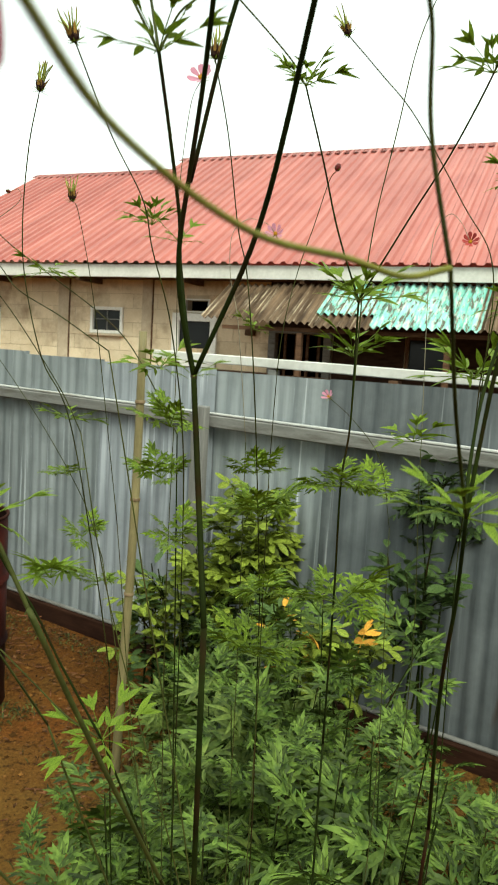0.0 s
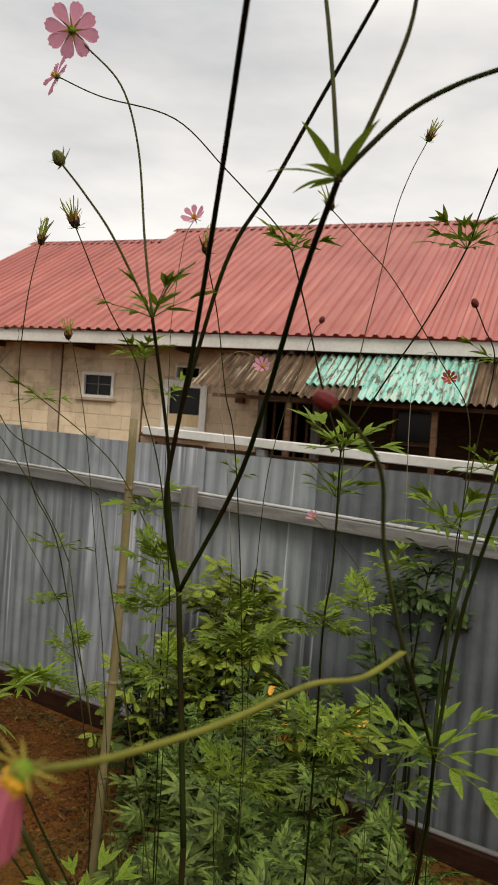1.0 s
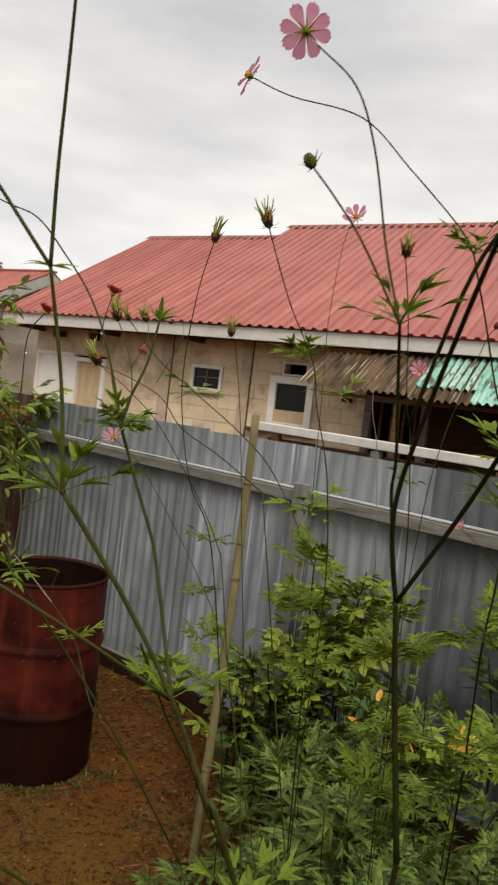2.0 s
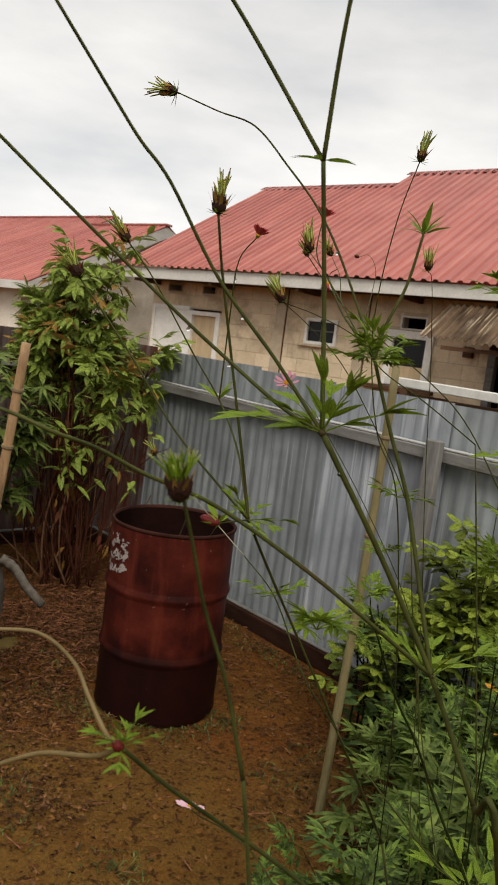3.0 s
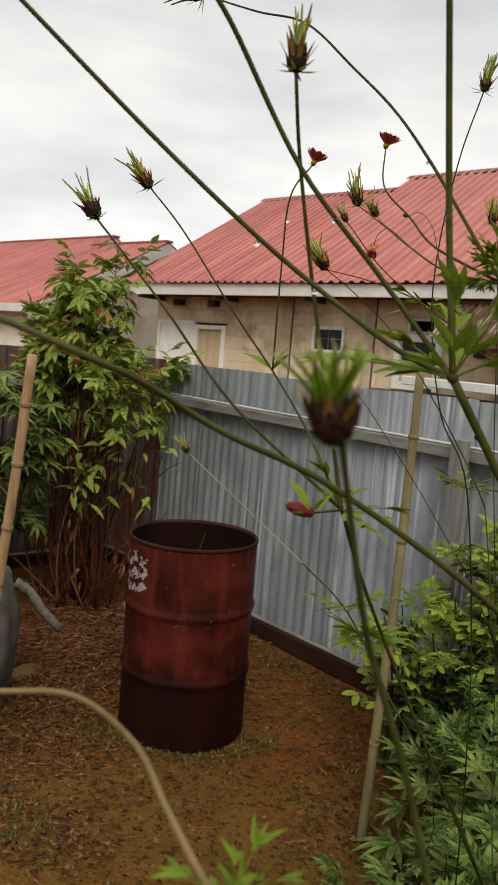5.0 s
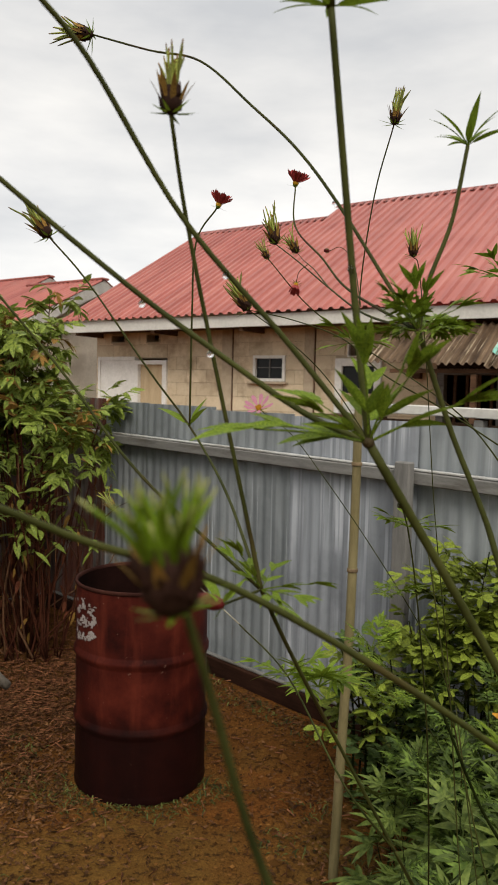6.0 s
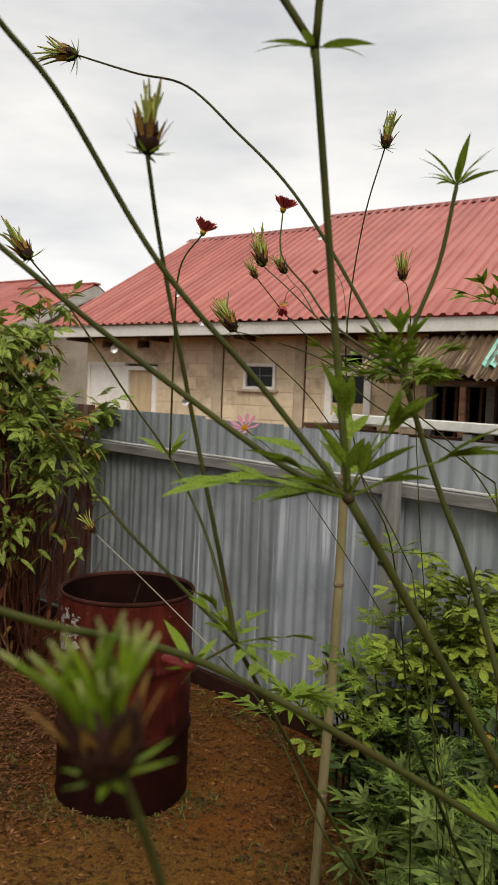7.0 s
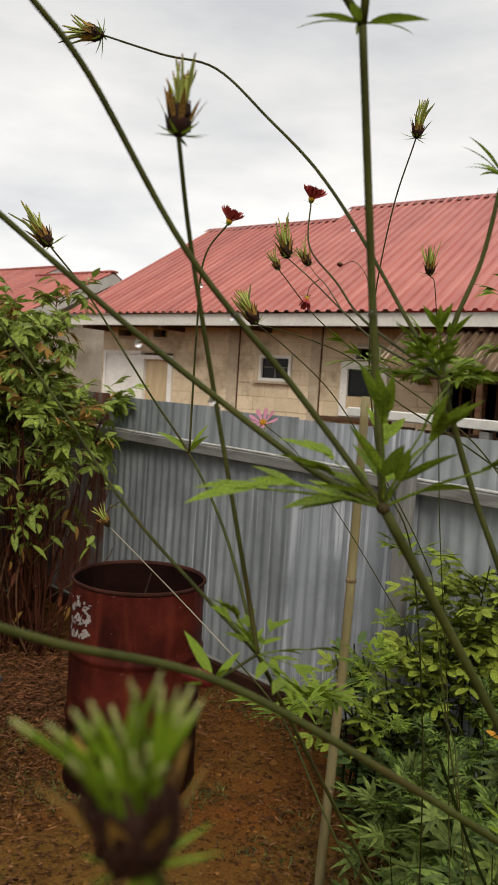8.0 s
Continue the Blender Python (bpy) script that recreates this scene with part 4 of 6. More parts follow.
    me = bpy.data.meshes.new("leaf")
    bm.to_mesh(me)
    bm.free()
    return me


def palmate_leaf(seed, fingers=7, width=0.105):
    rnd = random.Random(seed)
    bm = bmesh.new()
    tube_mesh([(0, 0, 0), (0.2, 0, 0.02), (0.36, 0, 0)], 0.012, 0.009, 4, 2, bm)
    for k in range(fingers):
        a = radians(-105 + 210 * k / (fingers - 1) + rnd.uniform(-7, 7))
        al = Vector((math.cos(a), math.sin(a), 0.05)).normalized()
        ln = 0.62 * (1 - 0.42 * abs(k - (fingers - 1) / 2) / (fingers / 2)) * rnd.uniform(0.9, 1.1)
        lens(bm, Vector((0.36, 0, 0)), al, ZED.cross(al).normalized(), ZED, ln, width, 4, 0.25, 0.3)
    me = bpy.data.meshes.new("leaf")
    bm.to_mesh(me)
    bm.free()
    return me


def oval_leaf(seed, leaflets=5, width=0.3):
    """A compound leaf of oval leaflets, one metre long along x; leaflets=1 gives a plain leaf."""
    rnd = random.Random(seed)
    bm = bmesh.new()
    if leaflets == 1:
        tube_mesh([(0, 0, 0), (0.08, 0, 0.01), (0.16, 0, 0)], 0.014, 0.01, 4, 2, bm)
        lens(bm, Vector((0.14, 0, 0)), X, Y, ZED, 0.86, width, 6, 0.22, 0.3, width > 0.34)
    else:
        tube_mesh([(0, 0, 0), (0.35, 0, 0.01), (0.7, 0, -0.02)], 0.012, 0.006, 4, 2, bm)
        lens(bm, Vector((0.62, 0, 0)), X, Y, ZED, 0.38, width * 0.72, 5, 0.2, 0.25, True)
        for k in range((leaflets - 1) // 2):
            for s in (-1, 1):
                a = s * radians(62 + rnd.uniform(-8, 8))
                al = Vector((math.cos(a), math.sin(a), rnd.uniform(-0.1, 0.1))).normalized()
                lens(bm, Vector((0.28 + 0.26 * k, 0, 0)), al, ZED.cross(al).normalized(), ZED, 0.36 * rnd.uniform(0.85, 1.1), width * 0.68, 5, 0.2, 0.35, True)
    me = bpy.data.meshes.new("leaf")
    bm.to_mesh(me)
    bm.free()
    return me


PINNATE = [pinnate_leaf(i, 4, 0.078, 54, True) for i in range(5)]
COSMOS = [pinnate_leaf(80 + i, 2, 0.105, 32, False) for i in range(4)]
NARROW = [pinnate_leaf(20 + i, 2, 0.10, 40, False) for i in range(3)]
SLIM = [oval_leaf(60 + i, 1, 0.17) for i in range(2)]
PALMATE = [palmate_leaf(40 + i, 7) for i in range(3)]
OVAL5 = [oval_leaf(50 + i, 5, 0.3) for i in range(3)]
LANCE = [oval_leaf(90 + i, 1, 0.33) for i in range(3)]
OVAL1 = [oval_leaf(70 + i, 1, 0.42) for i in range(3)]


def sprig_mesh(seed, leaves=5):
    """A short shoot along x with leaves set alternately and drooping outwards."""
    rnd = random.Random(seed)
    bm = bmesh.new()
    tube_mesh([(0, 0, 0), (0.3, 0.01, 0.03), (0.62, 0, 0.02)], 0.012, 0.006, 4, 2, bm)
    for k in range(leaves):
        f = (k + 0.6) / leaves
        a = radians((58 if k % 2 else -58) * (1.1 - 0.5 * f) + rnd.uniform(-16, 16)) if k < leaves - 1 else radians(rnd.uniform(-12, 12))
        al = Vector((math.cos(a), math.sin(a), rnd.uniform(-0.45, 0.25))).normalized()
        ac = ZED.cross(al).normalized()
        tip = rnd.uniform(-0.5, 0.5)
        ac = (ac + ZED * tip).normalized()
        lens(bm, Vector((0.1 + 0.52 * f, 0, 0.02)), al, ac, al.cross(ac).normalized(), rnd.uniform(0.42, 0.62), rnd.uniform(0.17, 0.23), 4, 0.3, rnd.uniform(0.15, 0.5))
    me = bpy.data.meshes.new("sprig")
    bm.to_mesh(me)
    bm.free()
    return me


SPRIG = [sprig_mesh(200 + i, 5 + i % 2) for i in range(5)]
WITH_MATERIAL = {}


def meshes_in(group, material):
    """The same leaf shapes in another colour."""
    key = (id(group), material.name)
    if key not in WITH_MATERIAL:
        made = []
        for me in group:
            c = me.copy()
            c.materials.clear()
            c.materials.append(material)
            made.append(c)
        WITH_MATERIAL[key] = made
    return WITH_MATERIAL[key]


def leaf(parent, group, material, at, azimuth, rise, size, roll=0.0, pick=0):
    """One leaf as an object of its own; azimuth and rise in degrees."""
    ms = meshes_in(group, material)
    ob = new("sprig" if group is SPRIG else "leaf", ms[pick % len(ms)])
    ob.parent = parent
    ob.matrix_local = Matrix.Translation(at) @ Euler((radians(roll), radians(-rise), radians(azimuth)), "XYZ").to_matrix().to_4x4() @ Matrix.Scale(size, 4)
    return ob


# ---- low plants of the bed ----
def bed_plant(seed, height, count, group, material, size, name, label, category):
    """A leafy plant at the origin: an upright stem with some side shoots, leaves all the way up."""
    rnd = random.Random(seed)
    t = thing(name, Matrix.Identity(4), label, category, "plants of the flower bed")
    tops = [Vector((rnd.uniform(-0.05, 0.05), rnd.uniform(-0.05, 0.05), height))]
    for k in range(3):
        a = rnd.uniform(0, 6.28)
        tops.append(Vector((math.cos(a) * height * 0.28, math.sin(a) * height * 0.28, height * rnd.uniform(0.62, 0.92))))
    for i, top in enumerate(tops):
        start = Vector((0, 0, -0.03 if i == 0 else height * 0.22))
        mid = start.lerp(top, 0.5) + Vector((rnd.uniform(-0.02, 0.02), rnd.uniform(-0.02, 0.02), 0.02))
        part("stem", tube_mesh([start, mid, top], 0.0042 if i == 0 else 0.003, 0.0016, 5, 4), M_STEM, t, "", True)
        n = count // len(tops)
        for k in range(n):
            f = (k + rnd.random()) / n
            f = f ** 0.75
            p = start.lerp(mid, f * 2) if f < 0.5 else mid.lerp(top, f * 2 - 1)
            leaf(t, group, material, p, rnd.uniform(0, 360), rnd.uniform(-18, 38) + 22 * f, size * rnd.uniform(0.75, 1.2) * (1.05 - 0.3 * f), rnd.uniform(-25, 25), k)
    return t


def scatter_bed():
    rnd = random.Random(11)
    kinds = [bed_plant(100 + i, 0.84 + 0.05 * i, 24, PINNATE, M_LEAF_PALE, 0.25, "cosmos_plant", "bushy young cosmos plant with finely cut green leaves", "plant") for i in range(4)]
    spots = []
    tries = 0
    while len(spots) < 84 and tries < 4000:
        tries += 1
        y = rnd.uniform(1.55, 3.75)
        x = rnd.uniform(-0.32, 1.9)
        if y > 3.85 - 0.78 * x - 0.12 * max(0, x):
            continue
        if y > 2.3 and x < 0.05:
            continue
        if x < 0.22 and rnd.random() < 0.6:
            continue
        if all(math.hypot(x - a, y - b) > 0.13 for a, b in spots):
            spots.append((x, y))
    near = [(-0.18, 1.58), (-0.1, 1.74), (-0.02, 1.56), (0.1, 1.6), (0.2, 1.72), (0.36, 1.66)]
    used = 0
    for x, y in near + spots:
        tall = 0.62 + 0.38 * min(1, max(0, (x + 0.25) / 0.7))
        tall *= 1.0 - 0.12 * max(0, y - 2.4)
        if (x, y) in near:
            tall = 0.92
        if x > 0.42:
            tall = min(tall, 1.5 * (1 - y / (4.05 - 0.78 * x)))
        if tall < 0.16:
            continue
        m = pose(x, y, 0, rnd.uniform(-6, 6), rnd.uniform(-6, 6), rnd.uniform(0, 360)) @ Matrix.Scale(tall * rnd.uniform(0.85, 1.08), 4)
        if used < len(kinds):
            kinds[used].matrix_world = m
        else:
            c = copy_thing(kinds[used % 4], Matrix.Identity(4))
            c.matrix_basis = m
        used += 1
    palms = [bed_plant(140 + i, 0.6, 22, PALMATE, M_LEAF_GREY, 0.26, "palmate_plant", "low plant with long-fingered grey-green leaves", "plant") for i in range(2)]
    places = ((-0.14, 2.94, 0.78, 20), (-0.05, 3.1, 0.8, 130), (-0.08, 2.7, 0.72, 250), (0.06, 2.78, 1.0, 0), (0.2, 2.6, 1.05, 60), (0.34, 3.0, 0.95, 150), (0.06, 2.45, 1.0, 200), (0.45, 2.55, 1.05, 310), (0.1, 3.2, 0.75, 100),
              (-0.06, 2.15, 0.95, 140), (0.2, 2.3, 1.05, 250), (-0.2, 2.0, 0.75, 30), (0.28, 2.85, 0.9, 190), (-0.12, 1.8, 0.8, 290), (0.05, 1.85, 0.95, 340))
    for i, (x, y, s, r) in enumerate(places):
        m = pose(x, y, 0, 0, 0, r) @ Matrix.Scale(s, 4)
        if i < 2:
            palms[i].matrix_world = m
        else:
            c = copy_thing(palms[i % 2], Matrix.Identity(4))
            c.matrix_basis = m


scatter_bed()


def shrub(name, label, base, height, radius, count, group, material, size, seed, crown0=0.35, stems=5, bark=None, rise=(0, 50), lean=(0, 0), twigs=4, accent=0):
    """A shrub of several stems with leaves gathered in clumps round its twigs."""
    rnd = random.Random(seed)
    t = thing(name, Matrix.Translation(base), label, "shrub")
    tips = []
    for s in range(stems):
        a, r = rnd.uniform(0, 6.28), radius * rnd.uniform(0.25, 0.95)
        h = height * (rnd.uniform(0.58, 1.0) if height > 2 else rnd.uniform(0.72, 1.0)) * (1 - 0.25 * r / radius)
        end = Vector((math.cos(a) * r + lean[0], math.sin(a) * r + lean[1], h))
        st = Vector((math.cos(a) * 0.05, math.sin(a) * 0.05, -0.03))
        mid = st.lerp(end, 0.5) + Vector((rnd.uniform(-0.04, 0.04), rnd.uniform(-0.04, 0.04), 0.06 * height))
        part("stem", tube_mesh([st, mid, end], 0.011 if height > 1.5 else 0.006, 0.003, 6, 4), bark or M_STEM, t, "", True)
        for k in range(twigs):
            f = rnd.uniform(crown0, 0.95)
            p = st.lerp(mid, f * 2) if f < 0.5 else mid.lerp(end, f * 2 - 1)
            b = rnd.uniform(0, 6.28)
            q = p + Vector((math.cos(b), math.sin(b), rnd.uniform(0.2, 0.9))) * radius * rnd.uniform(0.25, 0.5)
            part("twig", tube_mesh([p, p.lerp(q, 0.5) + Vector((0, 0, 0.02)), q], 0.004, 0.0016, 4, 3), bark or M_STEM, t, "", True)
            tips.append((p, q))
        tips.append((mid.lerp(end, 0.4), end))
    for k in range(count):
        p, q = tips[k % len(tips)]
        c = p.lerp(q, rnd.uniform(0.3, 1.05)) + Vector((rnd.gauss(0, 1), rnd.gauss(0, 1), rnd.gauss(0, 1))) * 0.018
        out = math.degrees(math.atan2(c.y, c.x)) + rnd.gauss(0, 70)
        shade = M_LEAF_DRY if height > 2 and k % 9 == 0 else M_LEAF_ORANGE if accent and k % accent == 0 else material
        leaf(t, group, shade, c, out, rnd.uniform(*rise), size * rnd.uniform(0.7, 1.25), rnd.uniform(-30, 30), k)
    return t


shrub("shrub", "yellow-green leafy shrub growing against the iron fence", (0.19, 3.6, 0), 1.24, 0.28, 320, OVAL5, M_LEAF_YELLOW, 0.14, 31, 0.42, 7)
shrub("shrub", "dark-leaved shrub growing against the iron fence", (0.80, 3.12, 0), 1.2, 0.26, 260, OVAL1, M_LEAF_DARK, 0.085, 32, 0.5, 3)
shrub("shrub", "low shrub with rounded green leaves beside the fence board", (-0.1, 3.62, 0), 0.8, 0.24, 300, OVAL1, M_LEAF_DARK, 0.08, 33, 0.06, 8)
shrub("shrub", "low dark-leaved weed at the foot of the fence", (-0.02, 3.52, 0), 0.42, 0.3, 170, OVAL1, M_LEAF_DARK, 0.075, 38, 0.02, 9)
shrub("shrub", "small yellow-green plant with compound leaves", (-0.2, 3.6, 0), 0.84, 0.17, 60, OVAL5, M_LEAF_YELLOW, 0.14, 34, 0.35, 4)
shrub("shrub", "small yellowing plant with compound leaves", (0.58, 2.95, 0), 0.86, 0.2, 80, OVAL5, M_LEAF_YELLOW, 0.135, 35, 0.65, 4, None, (0, 50), (0, 0), 4, 17)
shrub("climber", "tangled vine over the fence rail", (0.97, 3.2, 0), 1.47, 0.24, 150, OVAL5, M_LEAF_DARK, 0.1, 36, 0.82, 3, None, (-30, 40), (0.05, -0.03), 6)
shrub("shrub", "shrub with some orange autumn leaves", (0.3, 3.0, 0), 0.9, 0.2, 64, OVAL1, M_LEAF_DARK, 0.075, 37, 0.6, 4, None, (0, 50), (0, 0), 4, 7)
shrub("shrub", "tall leafy shrub with dry reddish stems in the yard corner", (-2.36, 5.12, 0), 2.78, 0.56, 820, SPRIG, M_LEAF_TREE, 0.17, 41, 0.6, 16, M_TRUNK, (-45, 50), (0, 0), 9)
shrub("shrub", "drooping lower shoots of the corner shrub", (-2.16, 5.0, 0), 1.5, 0.42, 84, LANCE, M_LEAF_TREE, 0.12, 42, 0.55, 8, M_TRUNK, (-50, 20))
shrub("shrub", "feathery dark green plant beside the bamboo stake", (-2.66, 4.4, 0), 2.0, 0.42, 330, PALMATE, M_LEAF_GREY, 0.23, 43, 0.35, 10, None, (-40, 30))


def dry_canes():
    rnd = random.Random(8)
    t = thing("dry_stalks", Matrix.Translation((-2.36, 5.05, 0)), "thicket of dry reddish-brown stalks under the shrub", "stalks")
    for k in range(58):
        a, r = rnd.uniform(0, 6.28), 0.26 * math.sqrt(rnd.random())
        p = Vector((math.cos(a) * r, math.sin(a) * r * 0.8, -0.02))
        broken = k % 5 == 0
        q = p * 1.2 + Vector((rnd.gauss(0, 0.3 if broken else 0.13), rnd.gauss(0, 0.24 if broken else 0.1), rnd.uniform(0.25, 0.7) if broken else rnd.uniform(0.7, 1.6)))
        bend = Vector((rnd.gauss(0, 0.05), rnd.gauss(0, 0.05), 0))
        part("stalk", tube_mesh([p, p.lerp(q, 0.33) + bend, p.lerp(q, 0.68) - bend * 0.7, q], rnd.uniform(0.004, 0.009), 0.003, 5, 3), M_TRUNK if k % 3 else M_STEM_DRY, t, "", True)
        # withered leaves hanging from the stalks
        for h in range(2):
            leaf(t, LANCE, M_LEAF_DRY if h else M_LEAF_RED, p.lerp(q, rnd.uniform(0.35, 0.95)) + bend * 0.4, rnd.uniform(0, 360), rnd.uniform(-85, -40), rnd.uniform(0.06, 0.12), rnd.uniform(-40, 40), h)


dry_canes()


def sack():
    cloth = speckled("grey_sacking", (0.035, 0.031, 0.026), (0.125, 0.112, 0.098), 7, 0.95, fine=160, bump=0.7, stain=(0.05, 0.03, 0.018), stain_scale=3, stain_at=(0.5, 0.72), spec=0.1)
    t = thing("sack", pose(-2.16, 3.40, 0, 0, 4, 25), "dirty grey woven sack standing on the soil", "sack")
    bm = bmesh.new()
    rows, segs = 26, 40
    rings = []
    for r in range(rows + 1):
        f = r / rows
        rad = 0.2 * (0.9 + 0.18 * math.sin(f * 3.0)) * (1 - 0.3 * f ** 4)
        ring = []
        for k in range(segs):
            a = 2 * math.pi * k / segs
            fold = 1 + 0.1 * noise.noise((math.cos(a) * 1.6, math.sin(a) * 1.6, f * 3)) + 0.06 * noise.noise((math.cos(a) * 3.5, math.sin(a) * 3.5, f * 1.5)) + 0.03 * math.sin(a * 9 + 2 * f) * f + 0.03 * noise.noise((math.cos(a) * 6, math.sin(a) * 6, f * 9))
            ring.append(bm.verts.new((math.cos(a) * rad * fold, math.sin(a) * rad * fold, 0.68 * f + 0.02 * noise.noise((a, f * 4, 1)))))
        rings.append(ring)
    for a, b in zip(rings, rings[1:]):
        for k in range(segs):
            bm.faces.new((a[k], a[(k + 1) % segs], b[(k + 1) % segs], b[k]))
    bm.faces.new(rings[0][::-1])
    part("bag", bm, cloth, t, "", True)
    # slack mouth turned over at the top
    bm = bmesh.new()
    lathe(bm, [(0.11, 0.62), (0.128, 0.665), (0.142, 0.672), (0.152, 0.655), (0.158, 0.62)], 40)
    for v in bm.verts:
        a = math.atan2(v.co.y, v.co.x)
        k = 1 + 0.1 * noise.noise((math.cos(a) * 1.6, math.sin(a) * 1.6, 3)) + 0.1 * noise.noise((math.cos(a) * 3.5, math.sin(a) * 3.5, 5))
        v.co = Vector((v.co.x * k, v.co.y * k, v.co.z + 0.012 * math.sin(a * 5)))
    part("rolled_mouth", bm, cloth, t, "turned-over mouth of the sack", True)
    bm = bmesh.new()
    lathe(bm, [(0.0004, 0.6), (0.08, 0.61), (0.13, 0.6)], 24)
    part("filling", bm, M_TRUNK_DARK, t, "dark filling", True)
    log = part("stick", tube_mesh([(0, 0, 0), (0.06, 0.03, -0.05), (0.12, 0.03, -0.12), (0.2, 0.07, -0.22)], 0.024, 0.02, 9, 9, None, 0.22), M_BARK_GREY, None, "", True)
    log.matrix_world = Matrix.Translation((-1.97, 3.5, 0.61))
    tagged(log, "short grey stick leaning on the sack", "stick")


sack()


# ---- litter ----
def stuff_mesh(name, label, category, material, pieces):
    vs, fs = [], []
    for verts, faces in pieces:
        k = len(vs)
        vs += verts
        fs += [tuple(i + k for i in f) for f in faces]
    me = bpy.data.meshes.new(name)
    me.from_pydata(vs, [], fs)
    me.update()
    ob = link_mesh(name, me, material, None)
    tagged(ob, label, category, "", "stuff")


def toned(name, dark, light, scale, rough=0.9):
    def build(nt, b):
        c = ramp_of(nt, noise_of(nt, scale, 3), [(0.3, dark), (0.7, light)])
        nt.links.new(island_tone(nt, c, 0.35, 1.45), b.inputs["Base Color"])
        b.inputs["Roughness"].default_value = rough
        b.inputs["Specular IOR Level"].default_value = 0.04
    return mat(name, build)


def open_soil(rnd):
    while True:
        x, y = rnd.uniform(-3.6, 0.6), rnd.uniform(2.2, 5.9)
        if y < 4.42 - 0.78 * x - 0.39 - 0.05 and not (math.hypot(x + 1.19, y - 3.67) < 0.31):
            return x, y


def litter():
    rnd = random.Random(21)
    pieces = []
    for k in range(4200):
        if k % 6:
            x, y = rnd.gauss(-1.95, 0.5), rnd.gauss(4.4, 0.55)
        else:
            x, y = open_soil(rnd)
        if y > 4.42 - 0.78 * x - 0.42 or math.hypot(x + 1.19, y - 3.67) < 0.31 or math.hypot((x + 2.1) / 0.06, (y - 3.88) / 0.1) < 1:
            continue
        ln, w = rnd.uniform(0.015, 0.09), rnd.uniform(0.001, 0.0035)
        a = rnd.uniform(0, 6.28)
        z = ground_height(x, y) + rnd.uniform(0.002, 0.03)
        u = Vector((math.cos(a), math.sin(a), rnd.uniform(-0.2, 0.25))) * ln * 0.5
        v = Vector((-math.sin(a), math.cos(a), 0)) * w
        c = Vector((x, y, z))
        h = Vector((0, 0, w))
        vs = [tuple(c - u + v), tuple(c - u - v), tuple(c - u + h), tuple(c + u + v), tuple(c + u - v), tuple(c + u + h)]
        pieces.append((vs, [(0, 1, 4, 3), (1, 2, 5, 4), (2, 0, 3, 5), (0, 2, 1), (3, 4, 5)]))
    stuff_mesh("straw_litter", "scattered dry brown stalks and straw on the soil", "litter", toned("straw", (0.022, 0.007, 0.004), (0.2, 0.085, 0.04), 30), pieces)
    pieces = []
    drifts = [(-1.52, 2.72, 0.2), (-1.3, 2.68, 0.12), (-1.75, 3.1, 0.2), (-0.25, 3.22, 0.14), (-0.16, 3.0, 0.14), (-0.45, 4.3, 0.16), (-0.75, 4.5, 0.14), (-1.6, 3.5, 0.2), (-0.35, 3.6, 0.16)]
    for k in range(23000):
        if k % 8 < 5:
            x, y = rnd.gauss(-1.95, 0.42), rnd.gauss(4.0, 0.75)
        elif k % 8 == 5:
            cx, cy, r = drifts[rnd.randrange(len(drifts))]
            x, y = rnd.gauss(cx, r), rnd.gauss(cy, r * 0.7)
        else:
            x, y = open_soil(rnd)
            if noise.noise((x * 3.2, y * 3.2, 9.0)) < 0.02 * rnd.random():
                continue
        if y > 4.42 - 0.78 * x - 0.42 or math.hypot(x + 1.19, y - 3.67) < 0.32 or math.hypot((x + 2.1) / 0.06, (y - 3.88) / 0.1) < 1:
            continue
        a, ln, z = rnd.uniform(0, 6.28), rnd.uniform(0.005, 0.014) * (1.7 if rnd.random() < 0.06 else 1), ground_height(x, y) + rnd.uniform(0.002, 0.02)
        u, v = Vector((math.cos(a), math.sin(a), rnd.uniform(-0.4, 0.4))) * ln, Vector((-math.sin(a), math.cos(a), rnd.uniform(-0.4, 0.4))) * ln * 0.45
        c = Vector((x, y, z))
        pieces.append(([tuple(q) for q in (c - u, c - v, c + u, c + v, c - ZED * 0.002)], [(0, 1, 2, 3), (0, 1, 4), (1, 2, 4), (2, 3, 4), (3, 0, 4)]))
    stuff_mesh("leaf_litter", "small curled dead leaves lying on the soil", "litter", toned("dead_leaf", (0.009, 0.004, 0.0025), (0.15, 0.072, 0.03), 30), pieces)
    pieces = []
    for k in range(4600):
        x, y = open_soil(rnd)
        r = rnd.uniform(0.004, 0.014) * (2.0 if rnd.random() < 0.05 else 1)
        z = ground_height(x, y)
        vs = [(x + r * sx * rnd.uniform(0.5, 1.2), y + r * sy * rnd.uniform(0.5, 1.2), z + r * sz * rnd.uniform(0.3, 0.9)) for sx, sy, sz in ((1, 0, 0.2), (0, 1, 0.1), (-1, 0, 0.2), (0, -1, 0.1), (0.1, 0.1, 1))]
        pieces.append((vs, [(0, 1, 4), (1, 2, 4), (2, 3, 4), (3, 0, 4)]))
    stuff_mesh("soil_crumbs", "small crumbs and clods of red-brown soil", "soil", toned("soil_crumb", (0.05, 0.022, 0.006), (0.15, 0.068, 0.018), 20), pieces)
    pieces = []
